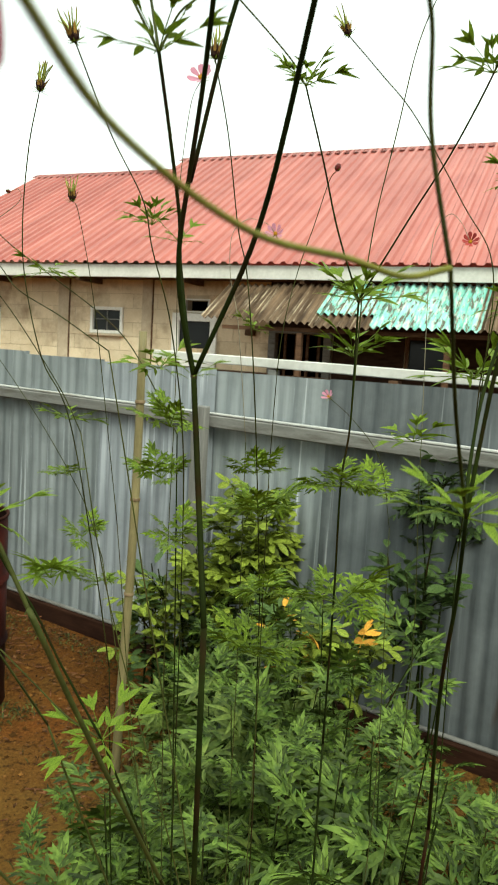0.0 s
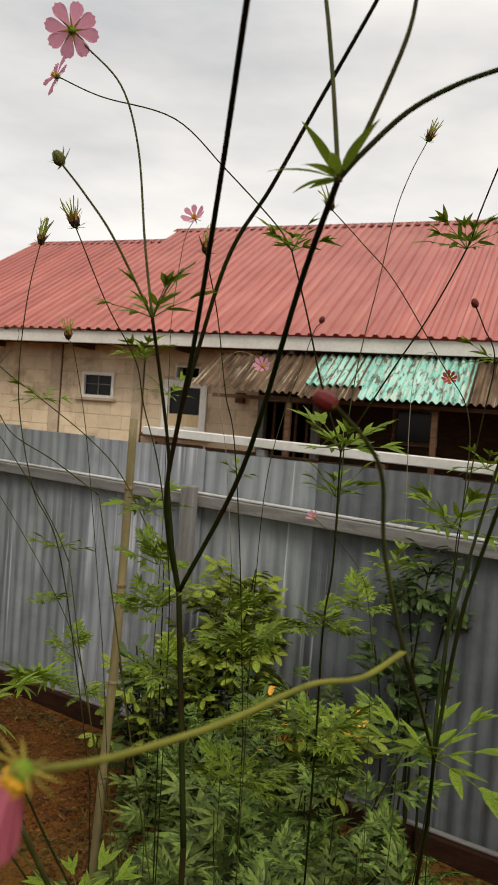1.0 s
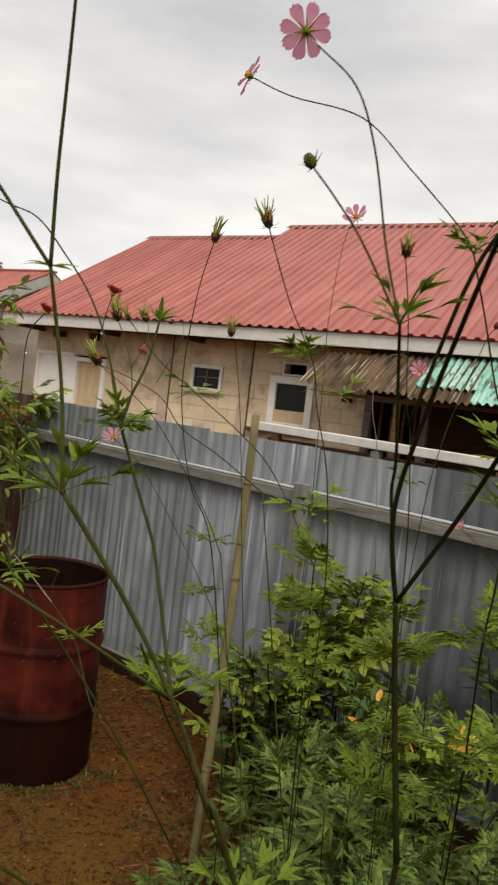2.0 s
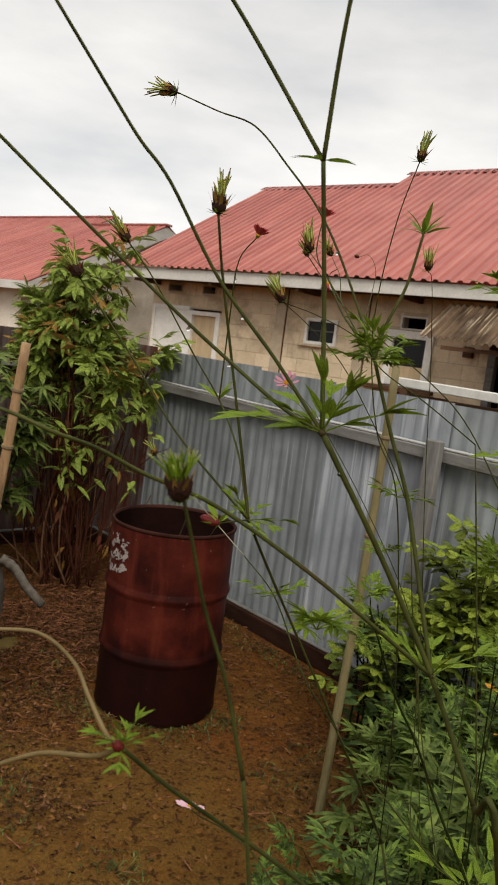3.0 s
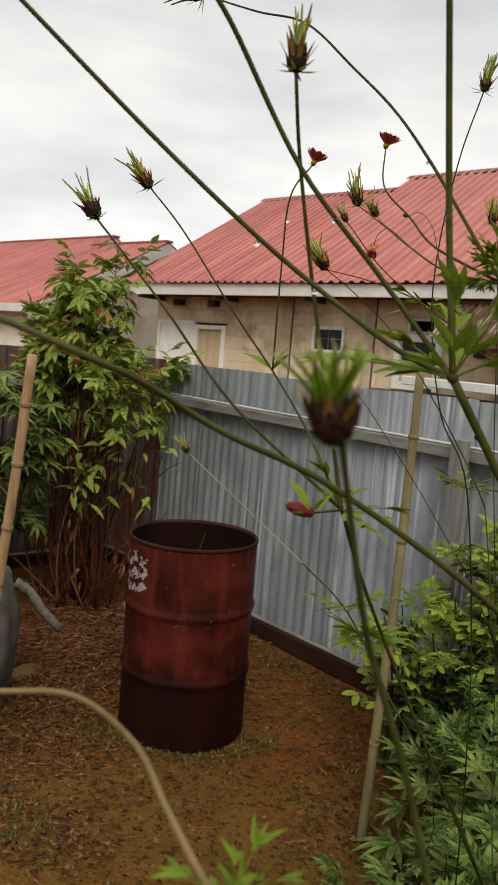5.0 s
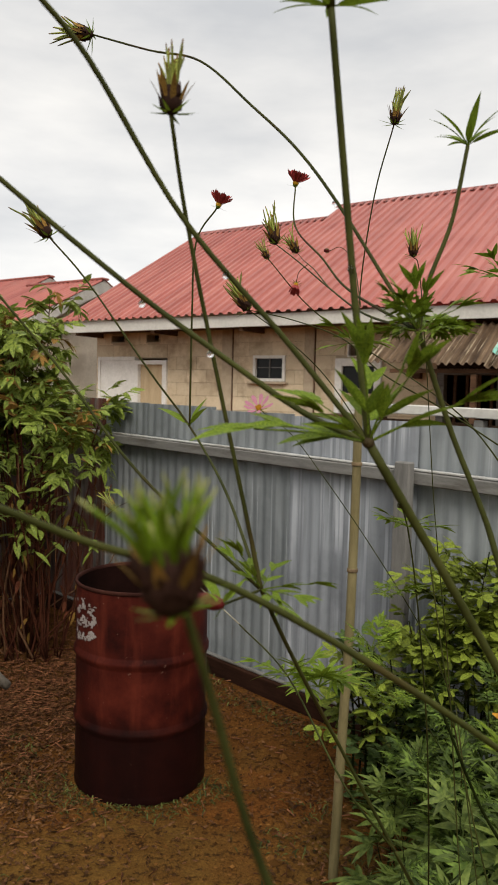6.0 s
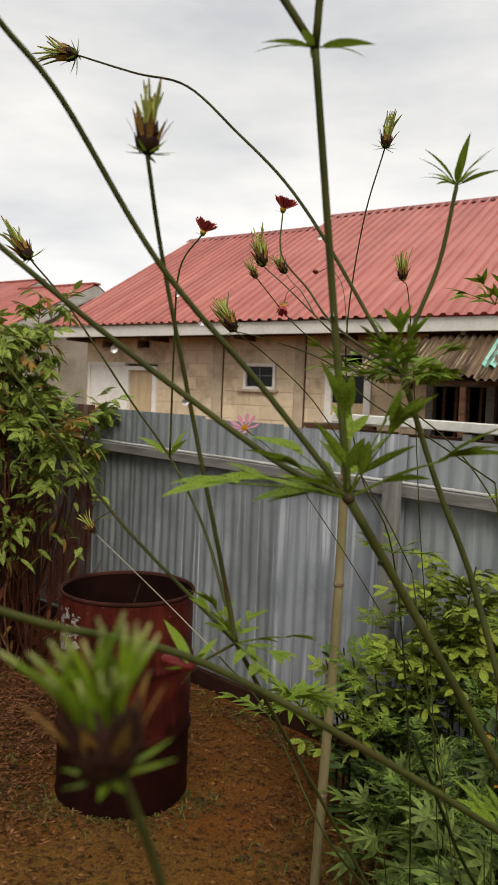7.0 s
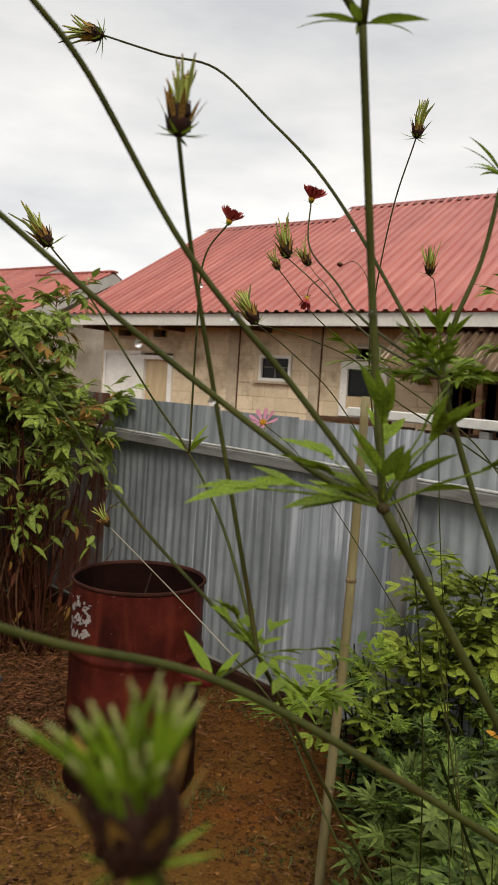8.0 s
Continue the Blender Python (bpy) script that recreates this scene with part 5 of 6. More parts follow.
    tufts = [(-1.55, 3.42), (-1.4, 3.34), (-1.1, 3.33), (-0.95, 3.4), (-0.84, 3.5), (-0.8, 3.62), (-1.3, 2.55), (-1.55, 2.75), (-0.95, 4.55), (-0.8, 4.45), (-0.65, 4.35), (-1.15, 4.7), (-0.5, 3.2), (-0.45, 2.9), (-0.4, 3.5), (-2.0, 3.2), (-0.5, 2.5), (-1.7, 3.5), (-0.42, 4.12), (-0.9, 2.4), (-0.93, 2.5), (-0.9, 2.52), (-1.48, 2.66), (-1.4, 2.7), (-1.55, 2.62), (-0.25, 3.2), (-0.15, 3.05), (-0.2, 3.1), (-1.75, 3.75), (-1.85, 3.85)]
    tufts += [open_soil(rnd) for _ in range(24)]
    tufts += [(-1.19 + 0.33 * math.cos(a), 3.67 + 0.33 * math.sin(a)) for a in (3.4, 3.75, 4.05, 4.35, 4.6, 4.85, 5.2, 5.6, 6.0)]
    tufts += [(-0.5 + u * 0.788 - 0.1, 4.5 - u * 0.616 - 0.13) for u in (-0.75, -0.62, -0.5, -0.3, -0.15, 0.05, 0.2)]
    for cx, cy in tufts:
        for k in range(rnd.randrange(14, 36)):
            x, y = rnd.gauss(cx, 0.055), rnd.gauss(cy, 0.045)
            z = ground_height(x, y) - 0.003
            a, h, w = rnd.uniform(0, 6.28), rnd.uniform(0.014, 0.042), rnd.uniform(0.0015, 0.0038)
            t = Vector((math.cos(a), math.sin(a), 0))
            s = Vector((-t.y, t.x, 0)) * w
            c = Vector((x, y, z))
            m, e = c + t * h * 0.5 + ZED * h * 0.5, c + t * h * 1.2 + ZED * h * 0.45
            vs = [tuple(q) for q in (c + s, c - s, m + s, m - s, e)]
            pieces.append((vs, [(0, 1, 3, 2), (2, 3, 4)]))
    stuff_mesh("grass", "sparse tufts of short green grass and weeds", "grass", leafy("grass_blade", (0.026, 0.034, 0.007), (0.105, 0.112, 0.03), 12, 0.6, 0.3, 1.6), pieces)



def puddle():
    bm = bmesh.new()
    ring = []
    for k in range(28):
        a = 2 * math.pi * k / 28
        r = 1 + 0.22 * noise.noise((math.cos(a) * 1.5, math.sin(a) * 1.5, 3.0))
        ring.append(bm.verts.new((math.cos(a) * 0.055 * r, math.sin(a) * 0.1 * r, 0)))
    bm.faces.new(ring)
    base = bmesh.ops.extrude_face_region(bm, geom=bm.faces[:])
    for v in [g for g in base["geom"] if isinstance(g, bmesh.types.BMVert)]:
        v.co.z -= 0.03
    ob = part("puddle", bm, M_MUDDY, None)
    ob.matrix_world = pose(-2.1, 3.88, max(ground_height(-2.1 + 0.03 * a, 3.88 + 0.05 * b) for a in range(-2, 3) for b in range(-2, 3)) - 0.002)
    tagged(ob, "small muddy yellowish puddle on the soil", "puddle")


def muddy(nt, b):
    c = ramp_of(nt, noise_of(nt, 6, 4), [(0.3, (0.1, 0.07, 0.022)), (0.7, (0.125, 0.088, 0.028))])
    nt.links.new(c, b.inputs["Base Color"])
    b.inputs["Roughness"].default_value = 0.06


M_MUDDY = mat("muddy_water", muddy)
puddle()
litter()

# ---- tall cosmos in front of the camera ----
A = thing("cosmos_plant", pose(0, 1.15, 0), "tall flowering cosmos with dark thin stems and pink flowers", "plant")
B = thing("cosmos_plant", pose(0.1, 1.4, 0), "tall cosmos gone to seed with spiky brown seed heads", "plant")


def stem(plant, name, r0, r1, *points):
    """One stem; radii in millimetres, points in the yard's metres."""
    home = plant.matrix_world.translation
    pts = [Vector(p) - home for p in points]
    thick = max(r0, r1) > 1.45
    scale = 0.00066 if min(r0, r1) > 1.3 else 0.00078
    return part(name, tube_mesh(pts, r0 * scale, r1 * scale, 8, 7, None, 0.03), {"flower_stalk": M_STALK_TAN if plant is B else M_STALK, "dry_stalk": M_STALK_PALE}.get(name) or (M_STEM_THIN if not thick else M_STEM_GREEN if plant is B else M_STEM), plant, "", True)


def facing(direction, spin=0.0):
    return Vector(direction).normalized().to_track_quat("Z", "Y").to_matrix().to_4x4() @ Matrix.Rotation(radians(spin), 4, "Z")


M_TIP = leafy("pale_awn_tip", (0.16, 0.18, 0.05), (0.32, 0.32, 0.13), 90, 0.6)


def seed_head(plant, at, direction, size, seed, spread=14, count=16, ripe=False, awn=1.0):
    """A head gone to seed: dark base of packed seeds, ring of bracts, a brush of curling green awns."""
    rnd = random.Random(seed)
    bm = bmesh.new()
    wide = 1.1 if ripe else 0.95
    lathe(bm, [(0.0004, -0.03), (0.08, 0.0), (0.19 * wide, 0.1), (0.24 * wide, 0.26), (0.21 * wide, 0.46), (0.12 * wide, 0.6), (0.0004, 0.64)], 12)
    # packed dark seeds standing out of the base
    for k in range(26 if ripe else 14):
        a, h = k * 2.4, rnd.uniform(0.06, 0.4)
        r = (0.16 + 0.25 * math.sin(math.pi * (h + 0.05) / 0.66)) * 0.55 * wide
        out = Vector((math.cos(a), math.sin(a), 0))
        al = (out * rnd.uniform(0.0, 0.35) + ZED).normalized()
        o = out * r + ZED * h
        tube_mesh([o, o + al * 0.12, o + al * 0.26], 0.045, 0.012, 5, 2, bm)
    head = part("seed_head", bm, M_SEED, plant, "brown seed head with green awns", True)
    head.matrix_local = Matrix.Translation(Vector(at) - plant.matrix_world.translation) @ facing(direction) @ Matrix.Scale(size, 4)
    awns, tips = bmesh.new(), bmesh.new()
    for k in range(count):
        a = 2 * math.pi * k / count + rnd.uniform(-0.25, 0.25)
        tilt = radians(rnd.uniform(1, spread))
        d = Vector((math.cos(a) * math.sin(tilt), math.sin(a) * math.sin(tilt), math.cos(tilt)))
        out = Vector((math.cos(a), math.sin(a), 0))
        r = rnd.uniform(0.02, 0.16)
        o = out * r + ZED * 0.4
        ln = (rnd.uniform(0.75, 1.15) if rnd.random() < 0.55 else rnd.uniform(0.35, 0.7)) * awn
        thick = rnd.uniform(0.036, 0.05) * (0.85 if ripe and awn < 1 else 1.0)
        e = o + d * ln + out * rnd.uniform(-0.08, 0.2) * ln + Vector((rnd.uniform(-0.06, 0.06), rnd.uniform(-0.06, 0.06), 0))
        m = o + d * ln * 0.55
        tube_mesh([o, m, e], thick, thick * 0.6, 5, 3, awns)
        way = (e - m).normalized()
        tube_mesh([e - way * 0.05, e, e + way * 0.1], thick * (0.75 if awn < 1 else 0.7), thick * 0.3, 5, 2, tips)
    part("awn_brush", awns, M_AWN_DARK if awn < 1 else M_AWN, head, "yellow-green awns", True)
    part("dried_fringe", tips, M_TIP if awn < 1 else M_HUSK, head, "pale dried tips", True)
    bm = bmesh.new()
    for k in range(8):
        a = 2 * math.pi * k / 8 + rnd.uniform(-0.15, 0.15)
        al = Vector((math.cos(a), math.sin(a), rnd.uniform(-0.12, 0.2))).normalized()
        lens(bm, Vector((0, 0, 0.02)), al, ZED.cross(al).normalized(), ZED, rnd.uniform(0.4, 0.75) * (0.8 if ripe else 1), 0.075, 3, 0.1, -0.1)
    part("bract_ring", bm, M_LEAF, head, "thin green bracts")
    # withered scales round the brush
    bm = bmesh.new()
    scales = 7 if ripe else 9
    for k in range(scales):
        a = 2 * math.pi * k / scales + rnd.uniform(-0.25, 0.25)
        flare = rnd.uniform(0.2, 0.6) if ripe else rnd.uniform(0.1, 0.4)
        al = Vector((math.cos(a) * flare, math.sin(a) * flare, 1)).normalized()
        lens(bm, Vector((math.cos(a) * 0.2, math.sin(a) * 0.2, 0.2)), al, Vector((-math.sin(a), math.cos(a), 0)), Vector((math.cos(a), math.sin(a), 0)), rnd.uniform(0.4, 0.65), 0.13, 4, 0.1, -0.2)
    part("husk", bm, M_HUSK_RED if ripe and awn == 1 else M_HUSK, head, "brownish scales")


PETAL_MESH = {}


def petal(material, droop):
    key = (material.name, droop)
    if key not in PETAL_MESH:
        bm = bmesh.new()
        # wedge-shaped blade with three rounded teeth
        steps, across = 6, 6
        grid = []
        for i in range(steps + 1):
            t = i / steps
            w = 0.05 + 0.26 * math.sin(min(1.0, t * 1.12) * math.pi / 2) ** 1.3
            row = []
            for k in range(across + 1):
                u = k / across * 2 - 1
                tooth = (0.07 * abs(math.sin(u * 1.5 * math.pi + math.pi / 2)) - 0.17 * abs(u) ** 2.2) * max(0, t - 0.45) / 0.55
                x = 0.12 + 0.88 * t + tooth
                row.append(bm.verts.new((x, u * w, -droop * t * t + 0.03 * math.cos(u * 3 * math.pi) * t)))
            grid.append(row)
        for a, b in zip(grid, grid[1:]):
            for k in range(across):
                bm.faces.new((a[k], a[k + 1], b[k + 1], b[k]))
        me = bpy.data.meshes.new("petal")
        bm.to_mesh(me)
        bm.free()
        me.materials.append(material)
        me.polygons.foreach_set("use_smooth", [True] * len(me.polygons))
        PETAL_MESH[key] = me
    return PETAL_MESH[key]


def flower(plant, at, direction, radius, material, cup=8, droop=0.1, spin=0, count=8, label="pink eight-petalled flower", width=1.0):
    bm = bmesh.new()
    lathe(bm, [(0.0004, -0.16), (0.08, -0.15), (0.15, -0.04), (0.17, 0.02)], 10)
    f = part("flower", bm, M_LEAF, plant, label, True)
    home = plant.matrix_world.translation if plant else Vector((0, 0, 0))
    if not plant:
        tagged(f, "fallen pale pink flower lying on the soil", "flower")
    f.matrix_local = Matrix.Translation(Vector(at) - home) @ facing(direction, spin) @ Matrix.Scale(radius, 4)
    bm = bmesh.new()
    lathe(bm, [(0.17, 0.02), (0.2, 0.1), (0.16, 0.2), (0.0004, 0.22)], 10)
    for k in range(40):
        a, r = k * 2.4, 0.19 * math.sqrt(k / 40)
        o = Vector((math.cos(a) * r, math.sin(a) * r, 0.18))
        tube_mesh([o, o + Vector((0, 0, 0.06)), o + Vector((0, 0, 0.11))], 0.016, 0.012, 4, 1, bm)
    part("disc", bm, M_DISC, f, "yellow disc")
    rnd = random.Random(spin * 7 + count)
    for k in range(count):
        p = link_mesh("petal", petal(material, droop), material, f)
        p.matrix_local = Matrix.Rotation(2 * math.pi * k / count + rnd.uniform(-0.1, 0.1), 4, "Z") @ Matrix.Rotation(-radians(cup + rnd.uniform(-9, 9)), 4, "Y") @ Matrix.Diagonal((1, width, 1, 1))
    bm = bmesh.new()
    for k in range(8):
        a = 2 * math.pi * (k + 0.5) / 8
        al = Vector((math.cos(a), math.sin(a), -0.12)).normalized()
        lens(bm, Vector((0, 0, -0.06)), al, ZED.cross(al).normalized(), ZED, 0.62, 0.075, 3, 0.1, -0.05)
    part("calyx", bm, M_CALYX, f, "narrow green sepals")


def bud(plant, at, direction, size, material, seed, bracts=8, label="closed flower bud", long=1.0):
    rnd = random.Random(seed)
    bm = bmesh.new()
    lathe(bm, [(0.0004, -0.1), (0.26, 0.0), (0.42, 0.3 * long), (0.41, 0.65 * long), (0.26, 1.0 * long), (0.0004, 1.12 * long)], 24)
    for v in bm.verts:
        k = 1 + 0.07 * math.cos(8 * math.atan2(v.co.y, v.co.x))
        v.co.x, v.co.y = v.co.x * k, v.co.y * k
    b = part("bud", bm, material, plant, label, True)
    b.matrix_local = Matrix.Translation(Vector(at) - plant.matrix_world.translation) @ facing(direction) @ Matrix.Scale(size, 4)
    bm = bmesh.new()
    for k in range(bracts):
        a = 2 * math.pi * k / bracts + rnd.uniform(-0.2, 0.2)
        al = Vector((math.cos(a), math.sin(a), rnd.uniform(0.0, 0.9) * long)).normalized()
        lens(bm, Vector((0, 0, 0)), al, ZED.cross(al).normalized(), ZED, rnd.uniform(0.7, 1.3) * (1.3 if long > 1 else 1), 0.2, 3, 0.1, -0.1)
    part("bract_ring", bm, M_LEAF, b, "thin green bracts")


def drop(plant, at):
    """A water drop hanging under a stem."""
    bm = bmesh.new()
    lathe(bm, [(0.0001, -0.0030), (0.0011, -0.0026), (0.0015, -0.0016), (0.0011, -0.0006), (0.0003, 0.0003), (0.0001, 0.0006)], 10)
    d = part("water_drop", bm, M_WATER, plant, "clear hanging water drop", True)
    d.matrix_local = Matrix.Translation(Vector(at) - plant.matrix_world.translation - Vector((0, 0, 0.001)))


def leaves_at(plant, at, count, size, group, seed, rise=(5, 60), material=None, span=(0, 360)):
    rnd = random.Random(seed)
    home = Vector(at) - plant.matrix_world.translation
    for k in range(count):
        az = span[0] + (span[1] - span[0]) * (k + rnd.uniform(0.2, 0.8)) / count
        leaf(plant, group, material or M_LEAF, home, az, rnd.uniform(*rise), size * rnd.uniform(0.75, 1.2), rnd.uniform(-30, 30), k + seed)

stem(B, "main_stem", 3.0, 2.6, (-0.302, 0.773, 1.699), (-0.254, 0.800, 1.620), (-0.210, 0.810, 1.544), (-0.169, 0.806, 1.461))
stem(B, "main_stem", 3.6, 3.0, (-0.169, 0.806, 1.461), (-0.145, 0.804, 1.412), (0.06, 1.32, 0.55), (0.10, 1.40, -0.02))
stem(B, "branch", 2.0, 2.4, (-0.321, 0.752, 1.855), (-0.314, 0.770, 1.796), (-0.309, 0.776, 1.754), (-0.302, 0.773, 1.699))
stem(B, "branch", 1.8, 1.2, (-0.321, 0.752, 1.855), (-0.366, 0.736, 1.914), (-0.399, 0.718, 1.953), (-0.448, 0.692, 2.011))
stem(B, "branch", 1.8, 1.2, (-0.321, 0.752, 1.855), (-0.317, 0.735, 1.914), (-0.309, 0.712, 1.971), (-0.297, 0.676, 2.055))
stem(B, "branch", 2.0, 1.5, (-0.302, 0.773, 1.699), (-0.328, 0.775, 1.710), (-0.366, 0.773, 1.735), (-0.395, 0.767, 1.756), (-0.433, 0.751, 1.787), (-0.478, 0.719, 1.827), (-0.567, 0.654, 1.908))
stem(B, "branch", 2.0, 1.4, (-0.302, 0.773, 1.699), (-0.309, 0.774, 1.707), (-0.337, 0.772, 1.740), (-0.375, 0.759, 1.783), (-0.404, 0.735, 1.832), (-0.419, 0.720, 1.850), (-0.429, 0.706, 1.865), (-0.453, 0.670, 1.903))
stem(B, "branch", 1.0, 1.5, (-0.380, 0.757, 1.821), (-0.378, 0.776, 1.789), (-0.369, 0.798, 1.731), (-0.354, 0.809, 1.659), (-0.347, 0.809, 1.628))
stem(B, "branch", 1.5, 2.0, (-0.347, 0.809, 1.628), (-0.332, 0.875, 1.567), (-0.283, 0.974, 1.434), (-0.206, 1.056, 1.257))
stem(B, "branch", 0.9, 1.25, (-0.333, 0.581, 1.685), (-0.330, 0.591, 1.666), (-0.324, 0.601, 1.637), (-0.312, 0.608, 1.603), (-0.300, 0.610, 1.562))
stem(B, "branch", 0.8, 1.4, (-0.498, 1.001, 1.967), (-0.453, 0.988, 1.949), (-0.414, 0.973, 1.934), (-0.377, 0.955, 1.898), (-0.346, 0.934, 1.864), (-0.320, 0.907, 1.825), (-0.292, 0.863, 1.773), (-0.279, 0.835, 1.748))
stem(B, "branch", 0.9, 1.7, (-0.5017, 0.5625, 1.7008), (-0.4605, 0.5918, 1.7055), (-0.4301, 0.6070, 1.7057), (-0.4047, 0.6167, 1.6973), (-0.3942, 0.6423, 1.6889), (-0.3778, 0.6679, 1.6754), (-0.3439, 0.7046, 1.6557), (-0.2853, 0.7407, 1.6136), (-0.2102, 0.8102, 1.5436))
stem(B, "branch", 0.8, 1.2, (-0.542, 1.033, 1.833), (-0.509, 1.028, 1.798), (-0.455, 1.010, 1.731), (-0.421, 0.993, 1.693), (-0.383, 0.922, 1.658), (-0.347, 0.809, 1.628))
stem(B, "branch", 0.9, 1.2, (-0.531, 0.905, 1.784), (-0.476, 0.890, 1.729), (-0.421, 0.862, 1.674), (-0.347, 0.809, 1.628))
stem(B, "branch", 0.6, 0.9, (-0.356, 0.757, 1.635), (-0.347, 0.809, 1.628))
stem(B, "dry_stalk", 0.7, 0.85, (-0.548, 1.223, 1.593), (-0.462, 1.162, 1.548), (-0.397, 1.101, 1.519))
stem(B, "branch", 0.85, 1.0, (-0.397, 1.101, 1.519), (-0.35, 1.04, 1.5), (-0.305, 0.97, 1.455), (-0.268, 0.99, 1.4))
stem(B, "branch", 0.7, 1.1, (-0.357, 1.069, 1.880), (-0.353, 1.027, 1.839), (-0.331, 0.981, 1.808), (-0.313, 0.934, 1.781), (-0.279, 0.835, 1.748))
stem(B, "branch", 0.7, 1.0, (-0.403, 0.988, 1.844), (-0.418, 0.989, 1.820), (-0.421, 0.994, 1.771), (-0.421, 0.993, 1.693))
stem(B, "branch", 0.6, 0.9, (-0.426, 1.446, 1.697), (-0.383, 1.441, 1.666), (-0.337, 1.427, 1.611), (-0.278, 1.398, 1.534), (-0.218, 1.351, 1.449), (-0.183, 1.303, 1.380))
stem(B, "branch", 1.2, 1.6, (-0.259, 0.843, 1.835), (-0.265, 0.842, 1.800), (-0.275, 0.839, 1.771), (-0.279, 0.835, 1.748))
stem(B, "branch", 0.6, 0.9, (-0.245, 1.330, 1.872), (-0.237, 1.339, 1.856), (-0.220, 1.386, 1.747), (-0.201, 1.424, 1.583), (-0.177, 1.432, 1.400))
stem(B, "branch", 0.7, 1.0, (-0.388, 1.234, 1.867), (-0.360, 1.168, 1.838), (-0.329, 1.076, 1.802), (-0.303, 0.972, 1.771), (-0.279, 0.835, 1.748))
stem(B, "branch", 0.7, 1.0, (-0.422, 1.294, 1.808), (-0.372, 1.264, 1.795), (-0.318, 1.224, 1.773), (-0.280, 1.181, 1.738), (-0.228, 1.178, 1.709), (-0.168, 1.166, 1.671))
stem(B, "branch", 0.7, 1.0, (-0.422, 1.294, 1.808), (-0.387, 1.304, 1.783), (-0.337, 1.316, 1.738), (-0.284, 1.322, 1.664), (-0.245, 1.320, 1.603), (-0.220, 1.310, 1.556))
stem(B, "main_stem", 2.0, 2.4, (-0.279, 0.835, 1.748), (-0.261, 0.840, 1.700), (-0.247, 0.839, 1.667), (-0.238, 0.836, 1.641), (-0.210, 0.810, 1.544))
stem(B, "flower_stalk", 1.4, 1.0, (-0.348, 0.586, 1.578), (-0.355, 0.588, 1.580), (-0.368, 0.596, 1.591), (-0.379, 0.602, 1.602), (-0.397, 0.605, 1.610), (-0.418, 0.602, 1.609))
stem(B, "branch", 1.44, 1.2, (-0.248, 0.710, 1.428), (-0.273, 0.689, 1.464), (-0.307, 0.656, 1.505), (-0.332, 0.621, 1.542), (-0.348, 0.586, 1.578))
stem(B, "flower_stalk", 1.5, 1.2, (-0.348, 0.586, 1.578), (-0.361, 0.590, 1.569), (-0.388, 0.597, 1.560), (-0.416, 0.599, 1.545), (-0.451, 0.599, 1.534), (-0.480, 0.595, 1.523))
stem(A, "main_stem", 2.8, 3.0, (-0.062, 0.732, 1.660), (-0.057, 0.723, 1.606), (-0.048, 0.691, 1.511))
stem(A, "main_stem", 3.0, 3.6, (-0.048, 0.691, 1.511), (-0.030, 1.000, 0.600), (-0.02, 1.15, -0.02))
stem(A, "branch", 2.2, 1.3, (-0.062, 0.732, 1.660), (-0.071, 0.720, 1.699), (-0.074, 0.706, 1.733), (-0.069, 0.684, 1.776), (-0.063, 0.653, 1.821), (-0.056, 0.577, 1.890), (-0.053, 0.497, 1.922), (-0.052, 0.472, 1.926), (-0.051, 0.421, 1.933))
stem(A, "branch", 1.8, 1.1, (-0.070, 0.724, 1.776), (-0.048, 0.697, 1.871), (-0.025, 0.674, 1.914), (-0.006, 0.647, 1.951), (0.015, 0.609, 1.990), (0.023, 0.589, 2.006), (0.039, 0.551, 2.036))
stem(A, "branch", 2.4, 2.0, (-0.062, 0.732, 1.660), (-0.029, 0.686, 1.748), (-0.014, 0.601, 1.844), (-0.009, 0.541, 1.879))
stem(A, "branch", 1.4, 1.0, (-0.009, 0.541, 1.879), (-0.010, 0.575, 1.940), (-0.014, 0.595, 1.988), (-0.021, 0.606, 2.016), (-0.037, 0.619, 2.048), (-0.052, 0.633, 2.080))
stem(A, "branch", 1.4, 1.0, (-0.009, 0.541, 1.879), (-0.001, 0.540, 1.895), (0.008, 0.537, 1.919), (0.014, 0.534, 1.939), (0.015, 0.531, 1.955), (0.013, 0.529, 1.971), (0.011, 0.525, 1.995))
stem(A, "branch", 1.6, 1.2, (-0.009, 0.541, 1.879), (-0.001, 0.540, 1.889), (0.016, 0.538, 1.907), (0.033, 0.535, 1.918), (0.051, 0.533, 1.926), (0.076, 0.528, 1.934))
stem(A, "branch", 0.8, 1.0, (-0.022, 0.442, 1.784), (-0.010, 0.450, 1.774), (-0.003, 0.457, 1.763), (0.003, 0.470, 1.739), (0.015, 0.480, 1.704))
stem(A, "branch", 1.0, 1.3, (0.015, 0.480, 1.704), (0.052, 0.569, 1.654), (0.087, 0.639, 1.596))
stem(A, "flower_stalk", 1.3, 1.0, (0.015, 0.480, 1.704), (-0.002, 0.467, 1.699), (-0.021, 0.453, 1.701), (-0.048, 0.423, 1.701), (-0.073, 0.384, 1.709), (-0.085, 0.354, 1.720))
stem(A, "main_stem", 1.7, 2.3, (0.087, 0.639, 1.596), (0.102, 0.683, 1.534), (0.115, 0.731, 1.453), (0.152, 0.831, 1.291))
stem(A, "branch", 1.9, 1.5, (0.087, 0.639, 1.596), (0.090, 0.638, 1.633), (0.094, 0.632, 1.683), (0.100, 0.619, 1.729), (0.104, 0.602, 1.772), (0.098, 0.575, 1.826))
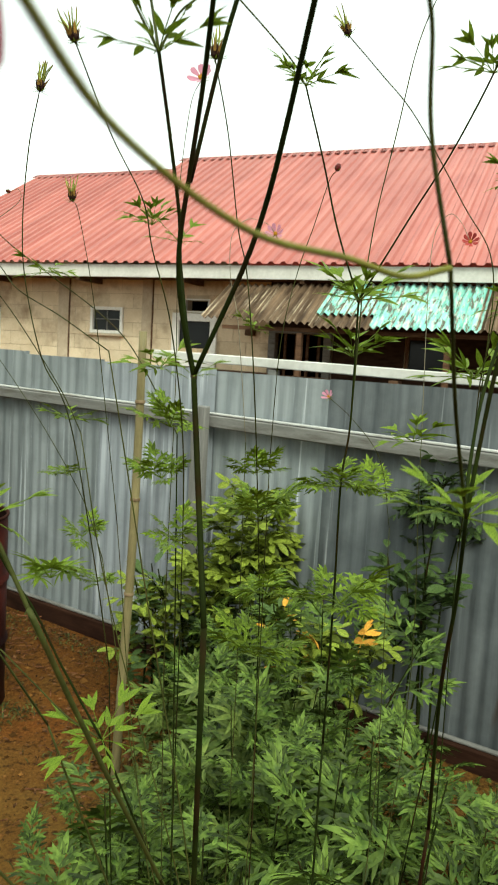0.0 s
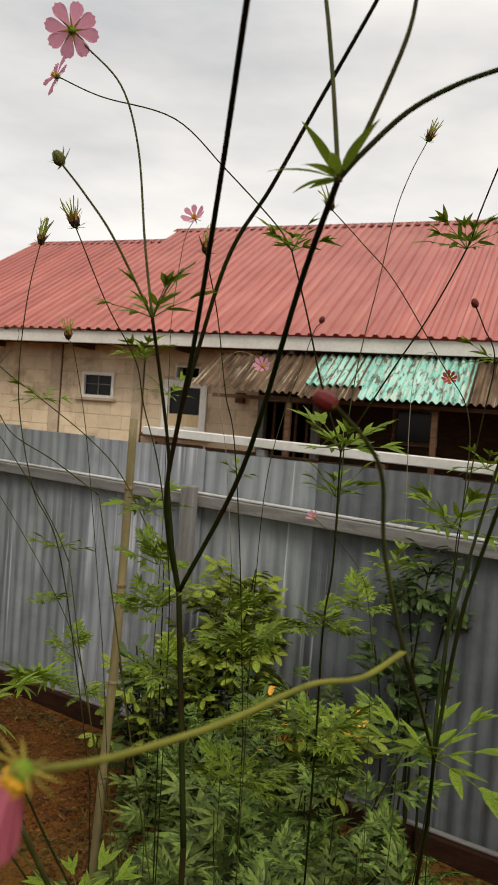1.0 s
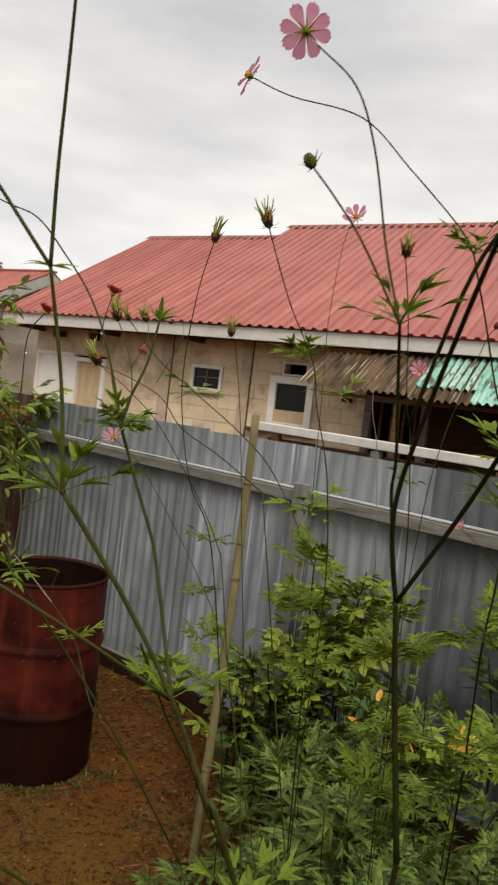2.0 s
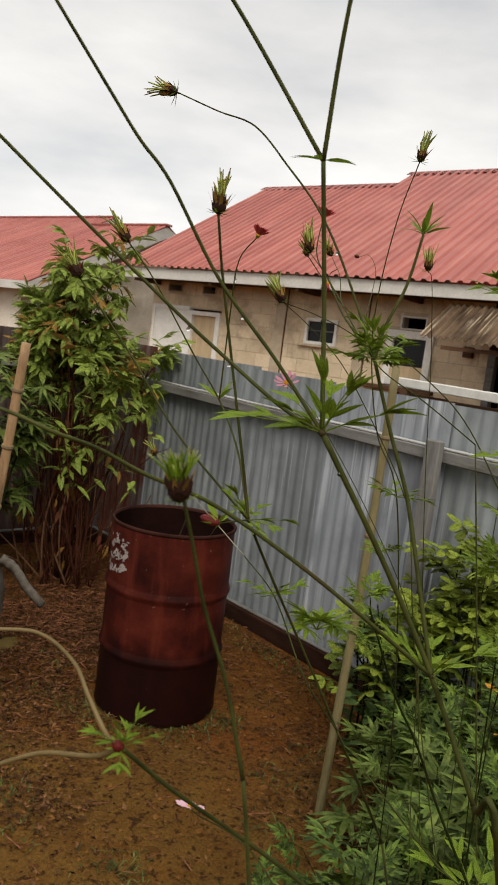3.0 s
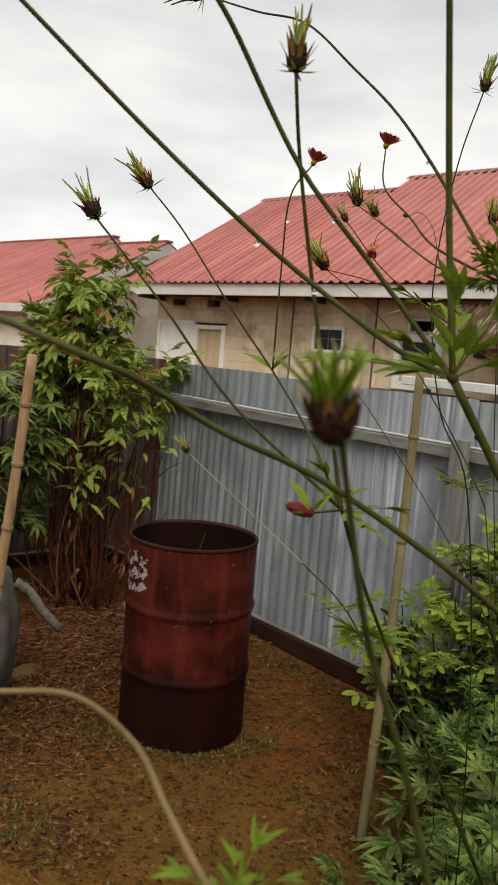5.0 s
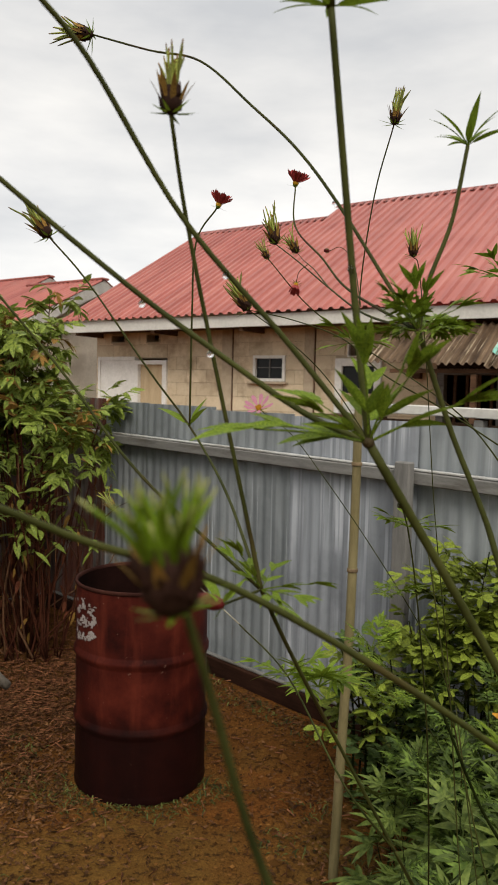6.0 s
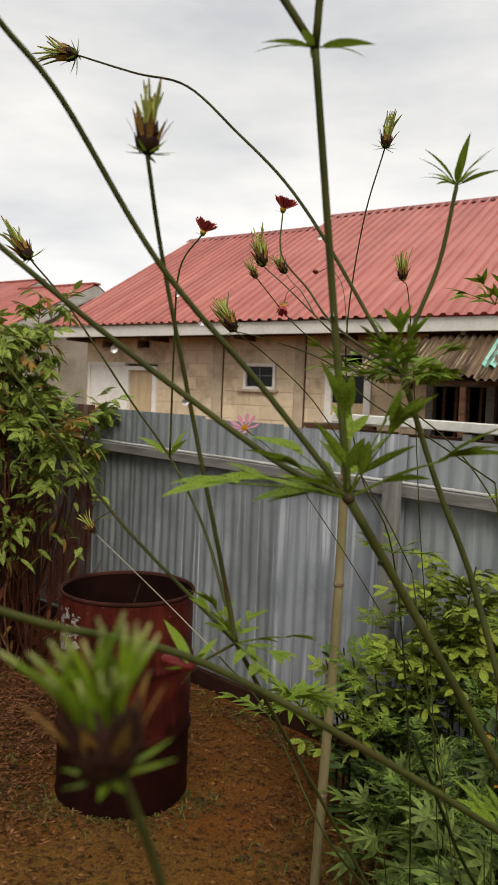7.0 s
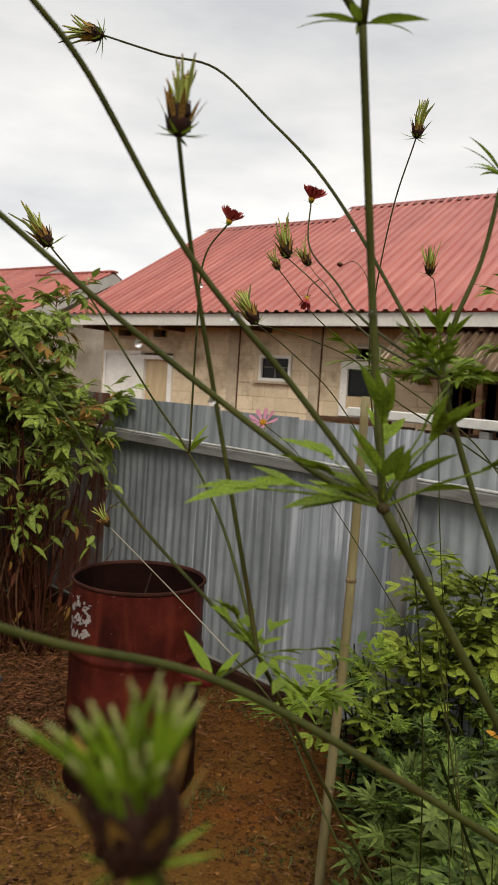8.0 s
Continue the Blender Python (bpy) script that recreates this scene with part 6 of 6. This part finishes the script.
stem(A, "branch", 1.5, 1.2, (0.087, 0.639, 1.596), (0.096, 0.665, 1.620), (0.113, 0.698, 1.663), (0.138, 0.728, 1.718), (0.165, 0.754, 1.793), (0.181, 0.774, 1.877))
stem(A, "branch", 1.3, 1.7, (-0.089, 0.683, 1.834), (-0.082, 0.705, 1.796), (-0.075, 0.724, 1.753), (-0.074, 0.732, 1.731), (-0.068, 0.728, 1.69), (-0.062, 0.732, 1.662))
stem(A, "branch", 0.8, 1.1, (-0.158, 0.796, 2.040), (-0.128, 0.779, 2.007), (-0.111, 0.758, 1.958), (-0.099, 0.719, 1.885), (-0.089, 0.683, 1.834))
stem(A, "branch", 0.8, 1.0, (-0.150, 0.699, 1.923), (-0.135, 0.697, 1.906), (-0.116, 0.693, 1.881), (-0.089, 0.683, 1.834))
stem(A, "branch", 0.7, 0.9, (-0.066, 0.695, 1.871), (-0.079, 0.690, 1.858), (-0.089, 0.683, 1.834))
stem(A, "branch", 0.7, 1.0, (-0.059, 0.940, 1.928), (-0.043, 0.985, 1.878), (-0.027, 1.036, 1.802), (-0.013, 1.061, 1.753), (0.008, 1.114, 1.605), (0.048, 1.333, 1.309))
stem(A, "branch", 0.9, 1.2, (-0.236, 1.092, 2.140), (-0.188, 1.105, 2.128), (-0.105, 1.118, 2.117), (-0.042, 1.135, 2.071), (0.025, 1.148, 2.014), (0.046, 1.152, 1.986))
stem(A, "branch", 1.2, 1.6, (0.046, 1.152, 1.986), (0.072, 1.159, 1.910), (0.096, 1.159, 1.828), (0.125, 1.150, 1.748))
stem(A, "main_stem", 1.8, 2.4, (0.125, 1.150, 1.748), (0.130, 1.169, 1.602), (0.124, 1.171, 1.520), (0.134, 1.212, 1.365), (0.147, 1.278, 1.123))
stem(A, "branch", 1.5, 1.0, (0.125, 1.150, 1.748), (0.146, 1.144, 1.789), (0.179, 1.130, 1.854), (0.210, 1.110, 1.915), (0.239, 1.082, 1.991), (0.244, 1.064, 2.026), (0.251, 1.039, 2.069), (0.259, 1.000, 2.126))
stem(A, "branch", 0.9, 1.3, (-0.275, 1.247, 1.986), (-0.291, 1.268, 1.924), (-0.302, 1.291, 1.834), (-0.300, 1.307, 1.756), (-0.278, 1.323, 1.653), (-0.240, 1.333, 1.571), (-0.205, 1.397, 1.343), (-0.185, 1.475, 1.143))
stem(A, "branch", 0.8, 1.1, (-0.190, 1.004, 1.956), (-0.160, 1.052, 1.889), (-0.128, 1.084, 1.833), (-0.117, 1.104, 1.784), (-0.093, 1.130, 1.698), (-0.074, 1.206, 1.545), (-0.069, 1.336, 1.303))
stem(A, "branch", 1.0, 1.2, (-0.417, 1.428, 1.887), (-0.366, 1.444, 1.831), (-0.302, 1.457, 1.785), (-0.215, 1.416, 1.727), (-0.156, 1.375, 1.672), (-0.086, 1.312, 1.560))
stem(A, "branch", 0.7, 0.8, (-0.079, 1.486, 2.100), (-0.094, 1.479, 2.057), (-0.104, 1.454, 1.934), (-0.102, 1.431, 1.851), (-0.095, 1.424, 1.627))
stem(A, "branch", 0.7, 0.8, (0.163, 1.527, 1.614), (0.209, 1.519, 1.575), (0.256, 1.506, 1.511), (0.275, 1.485, 1.400))
stem(A, "branch", 0.8, 1.0, (0.235, 1.261, 2.177), (0.215, 1.265, 2.130), (0.199, 1.266, 2.075), (0.182, 1.260, 1.979), (0.159, 1.243, 1.867), (0.142, 1.213, 1.759))
stem(A, "branch", 0.8, 1.0, (0.086, 1.117, 2.030), (0.126, 1.127, 1.998), (0.173, 1.136, 1.956), (0.241, 1.149, 1.867), (0.284, 1.152, 1.800), (0.291, 1.165, 1.684), (0.332, 1.308, 1.416))
stem(A, "branch", 0.7, 0.9, (0.164, 0.837, 1.883), (0.192, 0.889, 1.875), (0.240, 0.976, 1.854), (0.250, 1.025, 1.785), (0.251, 1.070, 1.661))
stem(A, "main_stem", 1.6, 2.0, (-0.133, 0.936, 1.306), (-0.091, 0.971, 1.179), (-0.049, 0.989, 1.071), (0.023, 1.008, 0.876))
stem(A, "branch", 1.5, 1.2, (-0.133, 0.936, 1.306), (-0.173, 0.939, 1.376), (-0.200, 0.937, 1.431), (-0.225, 0.930, 1.474), (-0.256, 0.914, 1.548))
stem(A, "branch", 1.2, 1.0, (-0.133, 0.936, 1.306), (-0.167, 0.947, 1.322), (-0.203, 0.962, 1.348), (-0.239, 0.975, 1.376))
stem(A, "branch", 0.9, 1.2, (-0.173, 0.663, 2.027), (-0.167, 0.644, 2.039), (-0.142, 0.620, 2.050), (-0.100, 0.595, 2.049), (-0.056, 0.571, 2.033), (-0.042, 0.564, 2.004))
stem(B, "branch", 0.5, 0.8, (-0.348, 0.739, 1.457), (-0.342, 0.739, 1.453), (-0.319, 0.740, 1.445), (-0.297, 0.737, 1.431), (-0.271, 0.725, 1.404))
stem(A, "dry_stalk", 0.6, 0.8, (0.046, 1.426, 1.862), (0.032, 1.426, 1.877), (0.003, 1.428, 1.882), (-0.020, 1.431, 1.857), (-0.019, 1.433, 1.794), (-0.003, 1.431, 1.723), (0.021, 1.458, 1.537))
stem(A, "dry_stalk", 0.6, 0.8, (0.329, 1.366, 1.861), (0.314, 1.368, 1.888), (0.296, 1.373, 1.900), (0.279, 1.381, 1.868), (0.278, 1.385, 1.780), (0.295, 1.412, 1.562))
stem(A, "branch", 0.6, 0.8, (0.098, 1.212, 1.910), (0.090, 1.215, 1.897), (0.076, 1.222, 1.844), (0.059, 1.227, 1.783), (0.043, 1.225, 1.691), (0.046, 1.300, 1.529))

# lower lengths of the stems, down to the soil
for plant, r0, r1, points in (
        (B, 2.0, 2.6, ((-0.206, 1.056, 1.257), (-0.1, 1.22, 0.8), (0.02, 1.36, 0.2), (0.07, 1.39, -0.02))),
        (B, 1.25, 2.2, ((-0.300, 0.610, 1.562), (-0.276, 0.640, 1.42), (-0.2, 0.75, 1.1), (-0.02, 1.1, 0.5), (0.05, 1.36, -0.02))),
        (B, 1.44, 2.4, ((-0.248, 0.710, 1.428), (-0.2, 0.78, 1.3), (-0.1, 0.95, 1.0), (0.05, 1.3, 0.3), (0.09, 1.4, -0.02))),
        (B, 1.0, 1.2, ((-0.268, 0.990, 1.400), (-0.24, 1.015, 1.34), (-0.206, 1.056, 1.257))),
        (B, 0.9, 1.6, ((-0.183, 1.303, 1.380), (-0.1, 1.35, 0.9), (0.05, 1.4, 0.2), (0.1, 1.42, -0.02))),
        (B, 0.9, 1.6, ((-0.177, 1.432, 1.400), (-0.12, 1.45, 0.9), (0.04, 1.44, -0.02))),
        (B, 1.0, 1.8, ((-0.168, 1.166, 1.671), (-0.12, 1.2, 1.4), (-0.02, 1.3, 0.8), (0.07, 1.39, -0.02))),
        (B, 1.0, 1.6, ((-0.220, 1.310, 1.556), (-0.17, 1.32, 1.3), (-0.02, 1.37, 0.7), (0.08, 1.4, -0.02))),
        (A, 2.3, 3.0, ((0.152, 0.831, 1.291), (0.17, 0.95, 0.9), (0.12, 1.1, 0.4), (0.02, 1.15, -0.02))),
        (A, 1.0, 1.6, ((0.048, 1.333, 1.309), (0.06, 1.35, 0.8), (0.04, 1.25, -0.02))),
        (A, 2.4, 3.0, ((0.147, 1.278, 1.123), (0.14, 1.28, 0.6), (0.06, 1.2, -0.02))),
        (A, 1.3, 2.0, ((-0.185, 1.475, 1.143), (-0.16, 1.5, 0.6), (-0.08, 1.4, -0.02))),
        (A, 1.1, 1.8, ((-0.069, 1.336, 1.303), (-0.06, 1.36, 0.7), (-0.03, 1.25, -0.02))),
        (A, 1.2, 1.8, ((-0.086, 1.312, 1.560), (-0.07, 1.33, 1.1), (-0.05, 1.3, 0.5), (-0.02, 1.2, -0.02))),
        (A, 0.8, 1.4, ((-0.095, 1.424, 1.627), (-0.09, 1.42, 1.1), (-0.04, 1.3, -0.02))),
        (A, 0.8, 1.4, ((0.275, 1.485, 1.400), (0.28, 1.47, 0.8), (0.15, 1.3, -0.02))),
        (A, 1.0, 1.2, ((0.142, 1.213, 1.759), (0.136, 1.19, 1.68), (0.130, 1.169, 1.602))),
        (A, 1.0, 1.6, ((0.332, 1.308, 1.416), (0.33, 1.33, 0.8), (0.16, 1.25, -0.02))),
        (A, 0.9, 1.6, ((0.251, 1.070, 1.661), (0.25, 1.1, 1.3), (0.2, 1.2, 0.6), (0.08, 1.18, -0.02))),
        (A, 2.0, 2.4, ((0.023, 1.008, 0.876), (0.03, 1.05, 0.4), (0.0, 1.15, -0.02))),
        (A, 0.8, 1.2, ((0.021, 1.458, 1.537), (0.03, 1.46, 1.0), (0.02, 1.3, -0.02))),
        (A, 0.8, 1.2, ((0.295, 1.412, 1.562), (0.3, 1.4, 1.0), (0.14, 1.28, -0.02))),
        (A, 0.8, 1.2, ((0.046, 1.300, 1.529), (0.05, 1.3, 1.0), (0.03, 1.22, -0.02)))):
    stem(plant, "main_stem", r0, r1, *points)

# seed heads, flowers and buds, then the leaf whorls of the two plants
seed_head(B, (-0.380, 0.757, 1.821), (0.0, 0.05, 1), 0.0185, 1, 9, 18)
seed_head(B, (-0.3345, 0.581, 1.684), (-0.12, -0.1, 1), 0.0175, 2, 32, 30, True, 0.72)
seed_head(B, (-0.498, 1.001, 1.967), (-0.9, 0.1, 0.2), 0.021, 3, 26, 16)
seed_head(B, (-0.542, 1.033, 1.833), (-0.6, 0.0, 0.8), 0.023, 4, 16, 16)
seed_head(B, (-0.531, 0.905, 1.784), (-0.5, 0.0, 0.85), 0.02, 5, 16, 16, True)
seed_head(B, (-0.275, 1.247, 1.986), (0.15, 0.0, 1), 0.023, 6, 12, 14)
seed_head(B, (-0.245, 1.330, 1.872), (-0.05, 0.0, 1), 0.022, 7, 22, 12)
seed_head(B, (-0.388, 1.234, 1.867), (-0.3, 0.0, 0.95), 0.026, 8, 22, 14)
seed_head(B, (-0.422, 1.294, 1.808), (-0.55, 0.0, 0.8), 0.03, 9, 20, 14)
seed_head(B, (-0.548, 1.223, 1.593), (-0.5, 0.0, 0.7), 0.017, 10, 28, 10)
stem(B, "branch", 0.5, 0.8, (-0.376, 1.366, 1.883), (-0.366, 1.33, 1.868), (-0.35, 1.25, 1.845), (-0.329, 1.076, 1.802))
stem(B, "branch", 0.4, 0.6, (-0.376, 1.363, 1.847), (-0.372, 1.345, 1.857), (-0.36, 1.3, 1.858))
stem(B, "branch", 0.4, 0.6, (-0.339, 1.371, 1.886), (-0.325, 1.36, 1.888), (-0.31, 1.3, 1.86), (-0.303, 1.1, 1.79))
seed_head(B, (-0.376, 1.366, 1.883), (-0.45, 0.0, 0.8), 0.022, 21, 26, 12)
seed_head(A, (-0.417, 1.428, 1.887), (-0.5, 0.0, 0.8), 0.018, 22, 26, 12)
flower(B, (-0.376, 1.363, 1.847), (-0.1, -0.4, -0.9), 0.014, M_PETAL_RED, 60, 0.0, 5, 9, "small shrivelled red flower", 0.5)
bud(B, (-0.339, 1.371, 1.886), (-0.9, 0.0, 0.2), 0.006, M_BUD, 23, 6, "small dark-red bud")
flower(B, (-0.357, 1.069, 1.880), (0.25, -0.25, 1), 0.0125, M_PETAL_RED, 46, 0.0, 0, 12, "small wilting orange-red flower", 0.62)
flower(B, (-0.403, 0.988, 1.844), (0.35, -0.1, 1), 0.011, M_PETAL_RED, 50, 0.0, 3, 12, "small wilting orange-red flower", 0.62)
flower(B, (-0.426, 1.446, 1.697), (-0.1, -0.6, 0.7), 0.021, M_PETAL, 30, 0.0, 4, 9, "ragged pink flower", 0.45)
bud(B, (-0.356, 0.757, 1.635), (-1, 0.1, 0.15), 0.0072, M_BUD, 1, 7, "closed red bud", 1.6)
bud(B, (-0.418, 0.602, 1.609), (-1, 0.0, 0.1), 0.0064, M_BUD, 2, 9, "closed red bud", 1.7)
bud(B, (-0.348, 0.586, 1.578), (-0.3, -0.6, 0.5), 0.0055, M_BUD, 3, 8, "brownish bud")
def knuckle(plant, at, size, material):
    """The swollen node where stems fork."""
    bm = bmesh.new()
    bmesh.ops.create_icosphere(bm, subdivisions=2, radius=size)
    for v in bm.verts:
        v.co *= 1 + 0.2 * noise.noise(v.co * 400)
    k = part("node", bm, material, plant, "", True)
    k.matrix_local = Matrix.Translation(Vector(at) - plant.matrix_world.translation)


M_NODE = speckled("purple_brown_node", (0.016, 0.012, 0.005), (0.055, 0.04, 0.016), 90, 0.6, spec=0.1)
knuckle(B, (-0.302, 0.773, 1.699), 0.0026, M_NODE)
knuckle(B, (-0.279, 0.835, 1.748), 0.0019, M_NODE)
knuckle(B, (-0.210, 0.810, 1.544), 0.0023, M_NODE)
knuckle(A, (-0.062, 0.732, 1.660), 0.0023, M_NODE)
knuckle(A, (-0.009, 0.541, 1.879), 0.0017, M_NODE)
knuckle(A, (0.125, 1.150, 1.748), 0.0026, M_NODE)
leaves_at(B, (-0.302, 0.773, 1.699), 6, 0.043, COSMOS, 1, (30, 78))
leaves_at(B, (-0.302, 0.773, 1.699), 2, 0.062, COSMOS, 2, (0, 14), None, (165, 200))
leaves_at(B, (-0.302, 0.773, 1.699), 1, 0.055, COSMOS, 12, (25, 30), None, (0, 20))
leaves_at(B, (-0.279, 0.835, 1.748), 11, 0.03, COSMOS, 3, (5, 75))
leaves_at(B, (-0.279, 0.835, 1.748), 8, 0.03, PINNATE, 4, (0, 60))
leaves_at(B, (-0.321, 0.752, 1.855), 6, 0.02, SLIM, 5, (0, 30))
leaves_at(B, (-0.259, 0.843, 1.835), 12, 0.02, SLIM, 6, (0, 75))
leaves_at(B, (-0.347, 0.809, 1.628), 7, 0.034, COSMOS, 7, (0, 60))
leaves_at(B, (-0.421, 0.993, 1.693), 3, 0.03, SLIM, 8, (20, 70))
leaves_at(B, (-0.35, 1.04, 1.5), 7, 0.034, NARROW, 13, (0, 55))
leaves_at(B, (-0.356, 0.757, 1.635), 3, 0.02, SLIM, 9, (20, 70))
leaves_at(B, (-0.348, 0.586, 1.578), 9, 0.017, NARROW, 10, (0, 70))
leaves_at(B, (-0.210, 0.810, 1.544), 6, 0.045, COSMOS, 11, (0, 50))
flower(A, (-0.168, 0.800, 2.051), (-0.28, 0.85, 0.42), 0.019, M_PETAL, 10, 0.06, 5, 8, "pink eight-petalled flower", 0.85)
flower(A, (-0.236, 1.092, 2.140), (-0.85, -0.1, 0.5), 0.0215, M_PETAL, 6, 0.1, 2, 6, "pink flower past its best", 0.7)
flower(A, (-0.079, 1.486, 2.100), (-0.35, -0.75, 0.5), 0.023, M_PETAL, 30, 0.0, 7, 8, "small pink flower", 0.7)
flower(A, (-0.085, 0.354, 1.720), (-0.55, 0.0, -0.8), 0.013, M_PETAL_DEEP, 58, -0.05, 1, 8, "wilting pink flower with an orange disc", 0.75)
flower(A, (-0.173, 0.663, 2.027), (-0.2, 0.1, -1), 0.019, M_PETAL_DEEP, -20, 0.2, 2, 8, "hanging pink flower", 0.8)
bud(A, (-0.022, 0.442, 1.784), (-0.75, 0.1, 0.35), 0.0065, M_BUD, 4, 5, "round dark-red bud")
bud(A, (-0.150, 0.699, 1.923), (-0.55, 0.1, 0.85), 0.0085, M_BUD_GREEN, 5, 8)
bud(A, (0.164, 0.837, 1.883), (-0.4, 0.0, 0.9), 0.007, M_BUD, 6, 6)
flower(A, (0.163, 1.527, 1.614), (-0.5, -0.6, 0.5), 0.0135, M_PETAL, 40, 0.0, 7, 7, "small pink flower", 0.6)
seed_head(A, (-0.190, 1.004, 1.956), (-0.3, 0.0, 1), 0.022, 11, 40, 10)
seed_head(A, (-0.059, 0.940, 1.928), (0.05, 0.0, 1), 0.02, 12, 8, 8)
seed_head(A, (0.235, 1.261, 2.177), (0.35, 0.0, 0.9), 0.022, 14, 18, 12)
seed_head(A, (0.086, 1.117, 2.030), (-0.4, 0.0, 0.9), 0.02, 15, 22, 10)
leaves_at(A, (-0.062, 0.732, 1.660), 3, 0.026, NARROW, 21, (0, 45))
leaves_at(A, (-0.009, 0.541, 1.879), 7, 0.025, SLIM, 22, (5, 60), None, (90, 300))
leaves_at(A, (-0.089, 0.683, 1.834), 7, 0.036, NARROW, 23, (15, 65))
leaves_at(A, (0.125, 1.150, 1.748), 11, 0.07, COSMOS, 24, (0, 45))
leaves_at(A, (0.046, 1.152, 1.986), 10, 0.05, NARROW, 25, (10, 70))
leaves_at(A, (0.239, 1.082, 1.991), 10, 0.05, NARROW, 26, (10, 70))
leaves_at(A, (0.087, 0.639, 1.596), 7, 0.042, COSMOS, 27, (0, 45))
leaves_at(A, (-0.240, 1.333, 1.571), 9, 0.05, COSMOS, 28, (0, 35))
leaves_at(A, (-0.251, 1.343, 1.490), 6, 0.04, PINNATE, 29, (0, 45))
leaves_at(A, (-0.232, 1.643, 1.237), 8, 0.062, PINNATE, 30, (0, 40))
leaves_at(A, (0.124, 1.171, 1.520), 11, 0.068, PINNATE, 31, (-5, 45))
leaves_at(A, (-0.302, 1.457, 1.785), 8, 0.05, NARROW, 32, (0, 50))
leaves_at(A, (-0.138, 1.370, 1.854), 9, 0.05, NARROW, 33, (0, 60))
leaves_at(A, (0.240, 0.976, 1.854), 7, 0.04, NARROW, 34, (0, 60))
leaves_at(A, (-0.133, 0.936, 1.306), 8, 0.055, COSMOS, 35, (-5, 45))
# more whorls up the thinner stems
leaves_at(A, (0.017, 1.179, 1.531), 8, 0.050, PINNATE, 50, (-5, 55))
leaves_at(A, (0.028, 1.202, 1.470), 9, 0.070, PINNATE, 51, (-5, 55))
leaves_at(A, (0.051, 1.291, 1.340), 9, 0.070, PINNATE, 52, (-5, 55))
leaves_at(A, (-0.107, 1.175, 1.654), 8, 0.055, NARROW, 53, (-5, 55))
leaves_at(A, (-0.093, 1.214, 1.580), 8, 0.060, PINNATE, 54, (-5, 55))
leaves_at(A, (-0.102, 1.247, 1.507), 8, 0.060, PINNATE, 55, (-5, 55))
leaves_at(A, (-0.079, 1.273, 1.418), 8, 0.070, PINNATE, 56, (-5, 55))
leaves_at(A, (0.139, 1.229, 1.682), 8, 0.060, NARROW, 59, (-5, 55))
leaves_at(A, (0.145, 1.226, 1.351), 9, 0.090, PINNATE, 60, (-5, 55))
leaves_at(A, (0.262, 1.120, 1.664), 12, 0.075, NARROW, 61, (-5, 55))
leaves_at(A, (0.291, 1.649, 1.426), 8, 0.080, PINNATE, 62, (-5, 55))
leaves_at(A, (0.042, 1.303, 1.243), 8, 0.080, PINNATE, 63, (-5, 55))
leaves_at(A, (-0.262, 1.649, 1.322), 7, 0.062, PINNATE, 64, (-5, 55))
leaves_at(A, (-0.348, 1.804, 1.192), 8, 0.100, PALMATE, 65, (-5, 55))
leaves_at(A, (0.269, 1.367, 1.561), 8, 0.060, NARROW, 66, (-5, 55))
leaves_at(A, (0.277, 1.067, 1.741), 8, 0.050, NARROW, 67, (-5, 55))
leaves_at(A, (-0.090, 1.133, 1.799), 6, 0.035, NARROW, 68, (-5, 55))
leaves_at(A, (0.003, 1.149, 1.706), 5, 0.030, NARROW, 69, (-5, 55))
flower(B, (-0.348, 0.739, 1.457), (0.05, 0.38, 0.92), 0.0095, M_PETAL_PALE, 14, 0.06, 3, 8, "pale pink flower with a yellow centre")
flower(A, (0.046, 1.426, 1.862), (-0.3, -0.8, 0.3), 0.017, M_PETAL, 35, 0.0, 9, 8, "small pink flower", 0.6)
flower(A, (0.329, 1.366, 1.861), (-0.3, -0.8, 0.3), 0.015, M_PETAL_RED, 35, 0.0, 11, 8, "small red flower", 0.6)
bud(A, (0.098, 1.212, 1.910), (0.3, 0.0, 0.9), 0.0085, M_BUD, 16, 5, "dark-red bud")
drop(B, (-0.359, 0.765, 1.765))
drop(B, (-0.419, 0.990, 1.806))
drop(B, (-0.322, 0.909, 1.828))
drop(B, (-0.366, 0.773, 1.735))
drop(B, (-0.288, 0.781, 1.676))
drop(B, (-0.355, 1.049, 1.505))
drop(B, (-0.311, 0.774, 1.769))
drop(B, (-0.393, 0.767, 1.754))
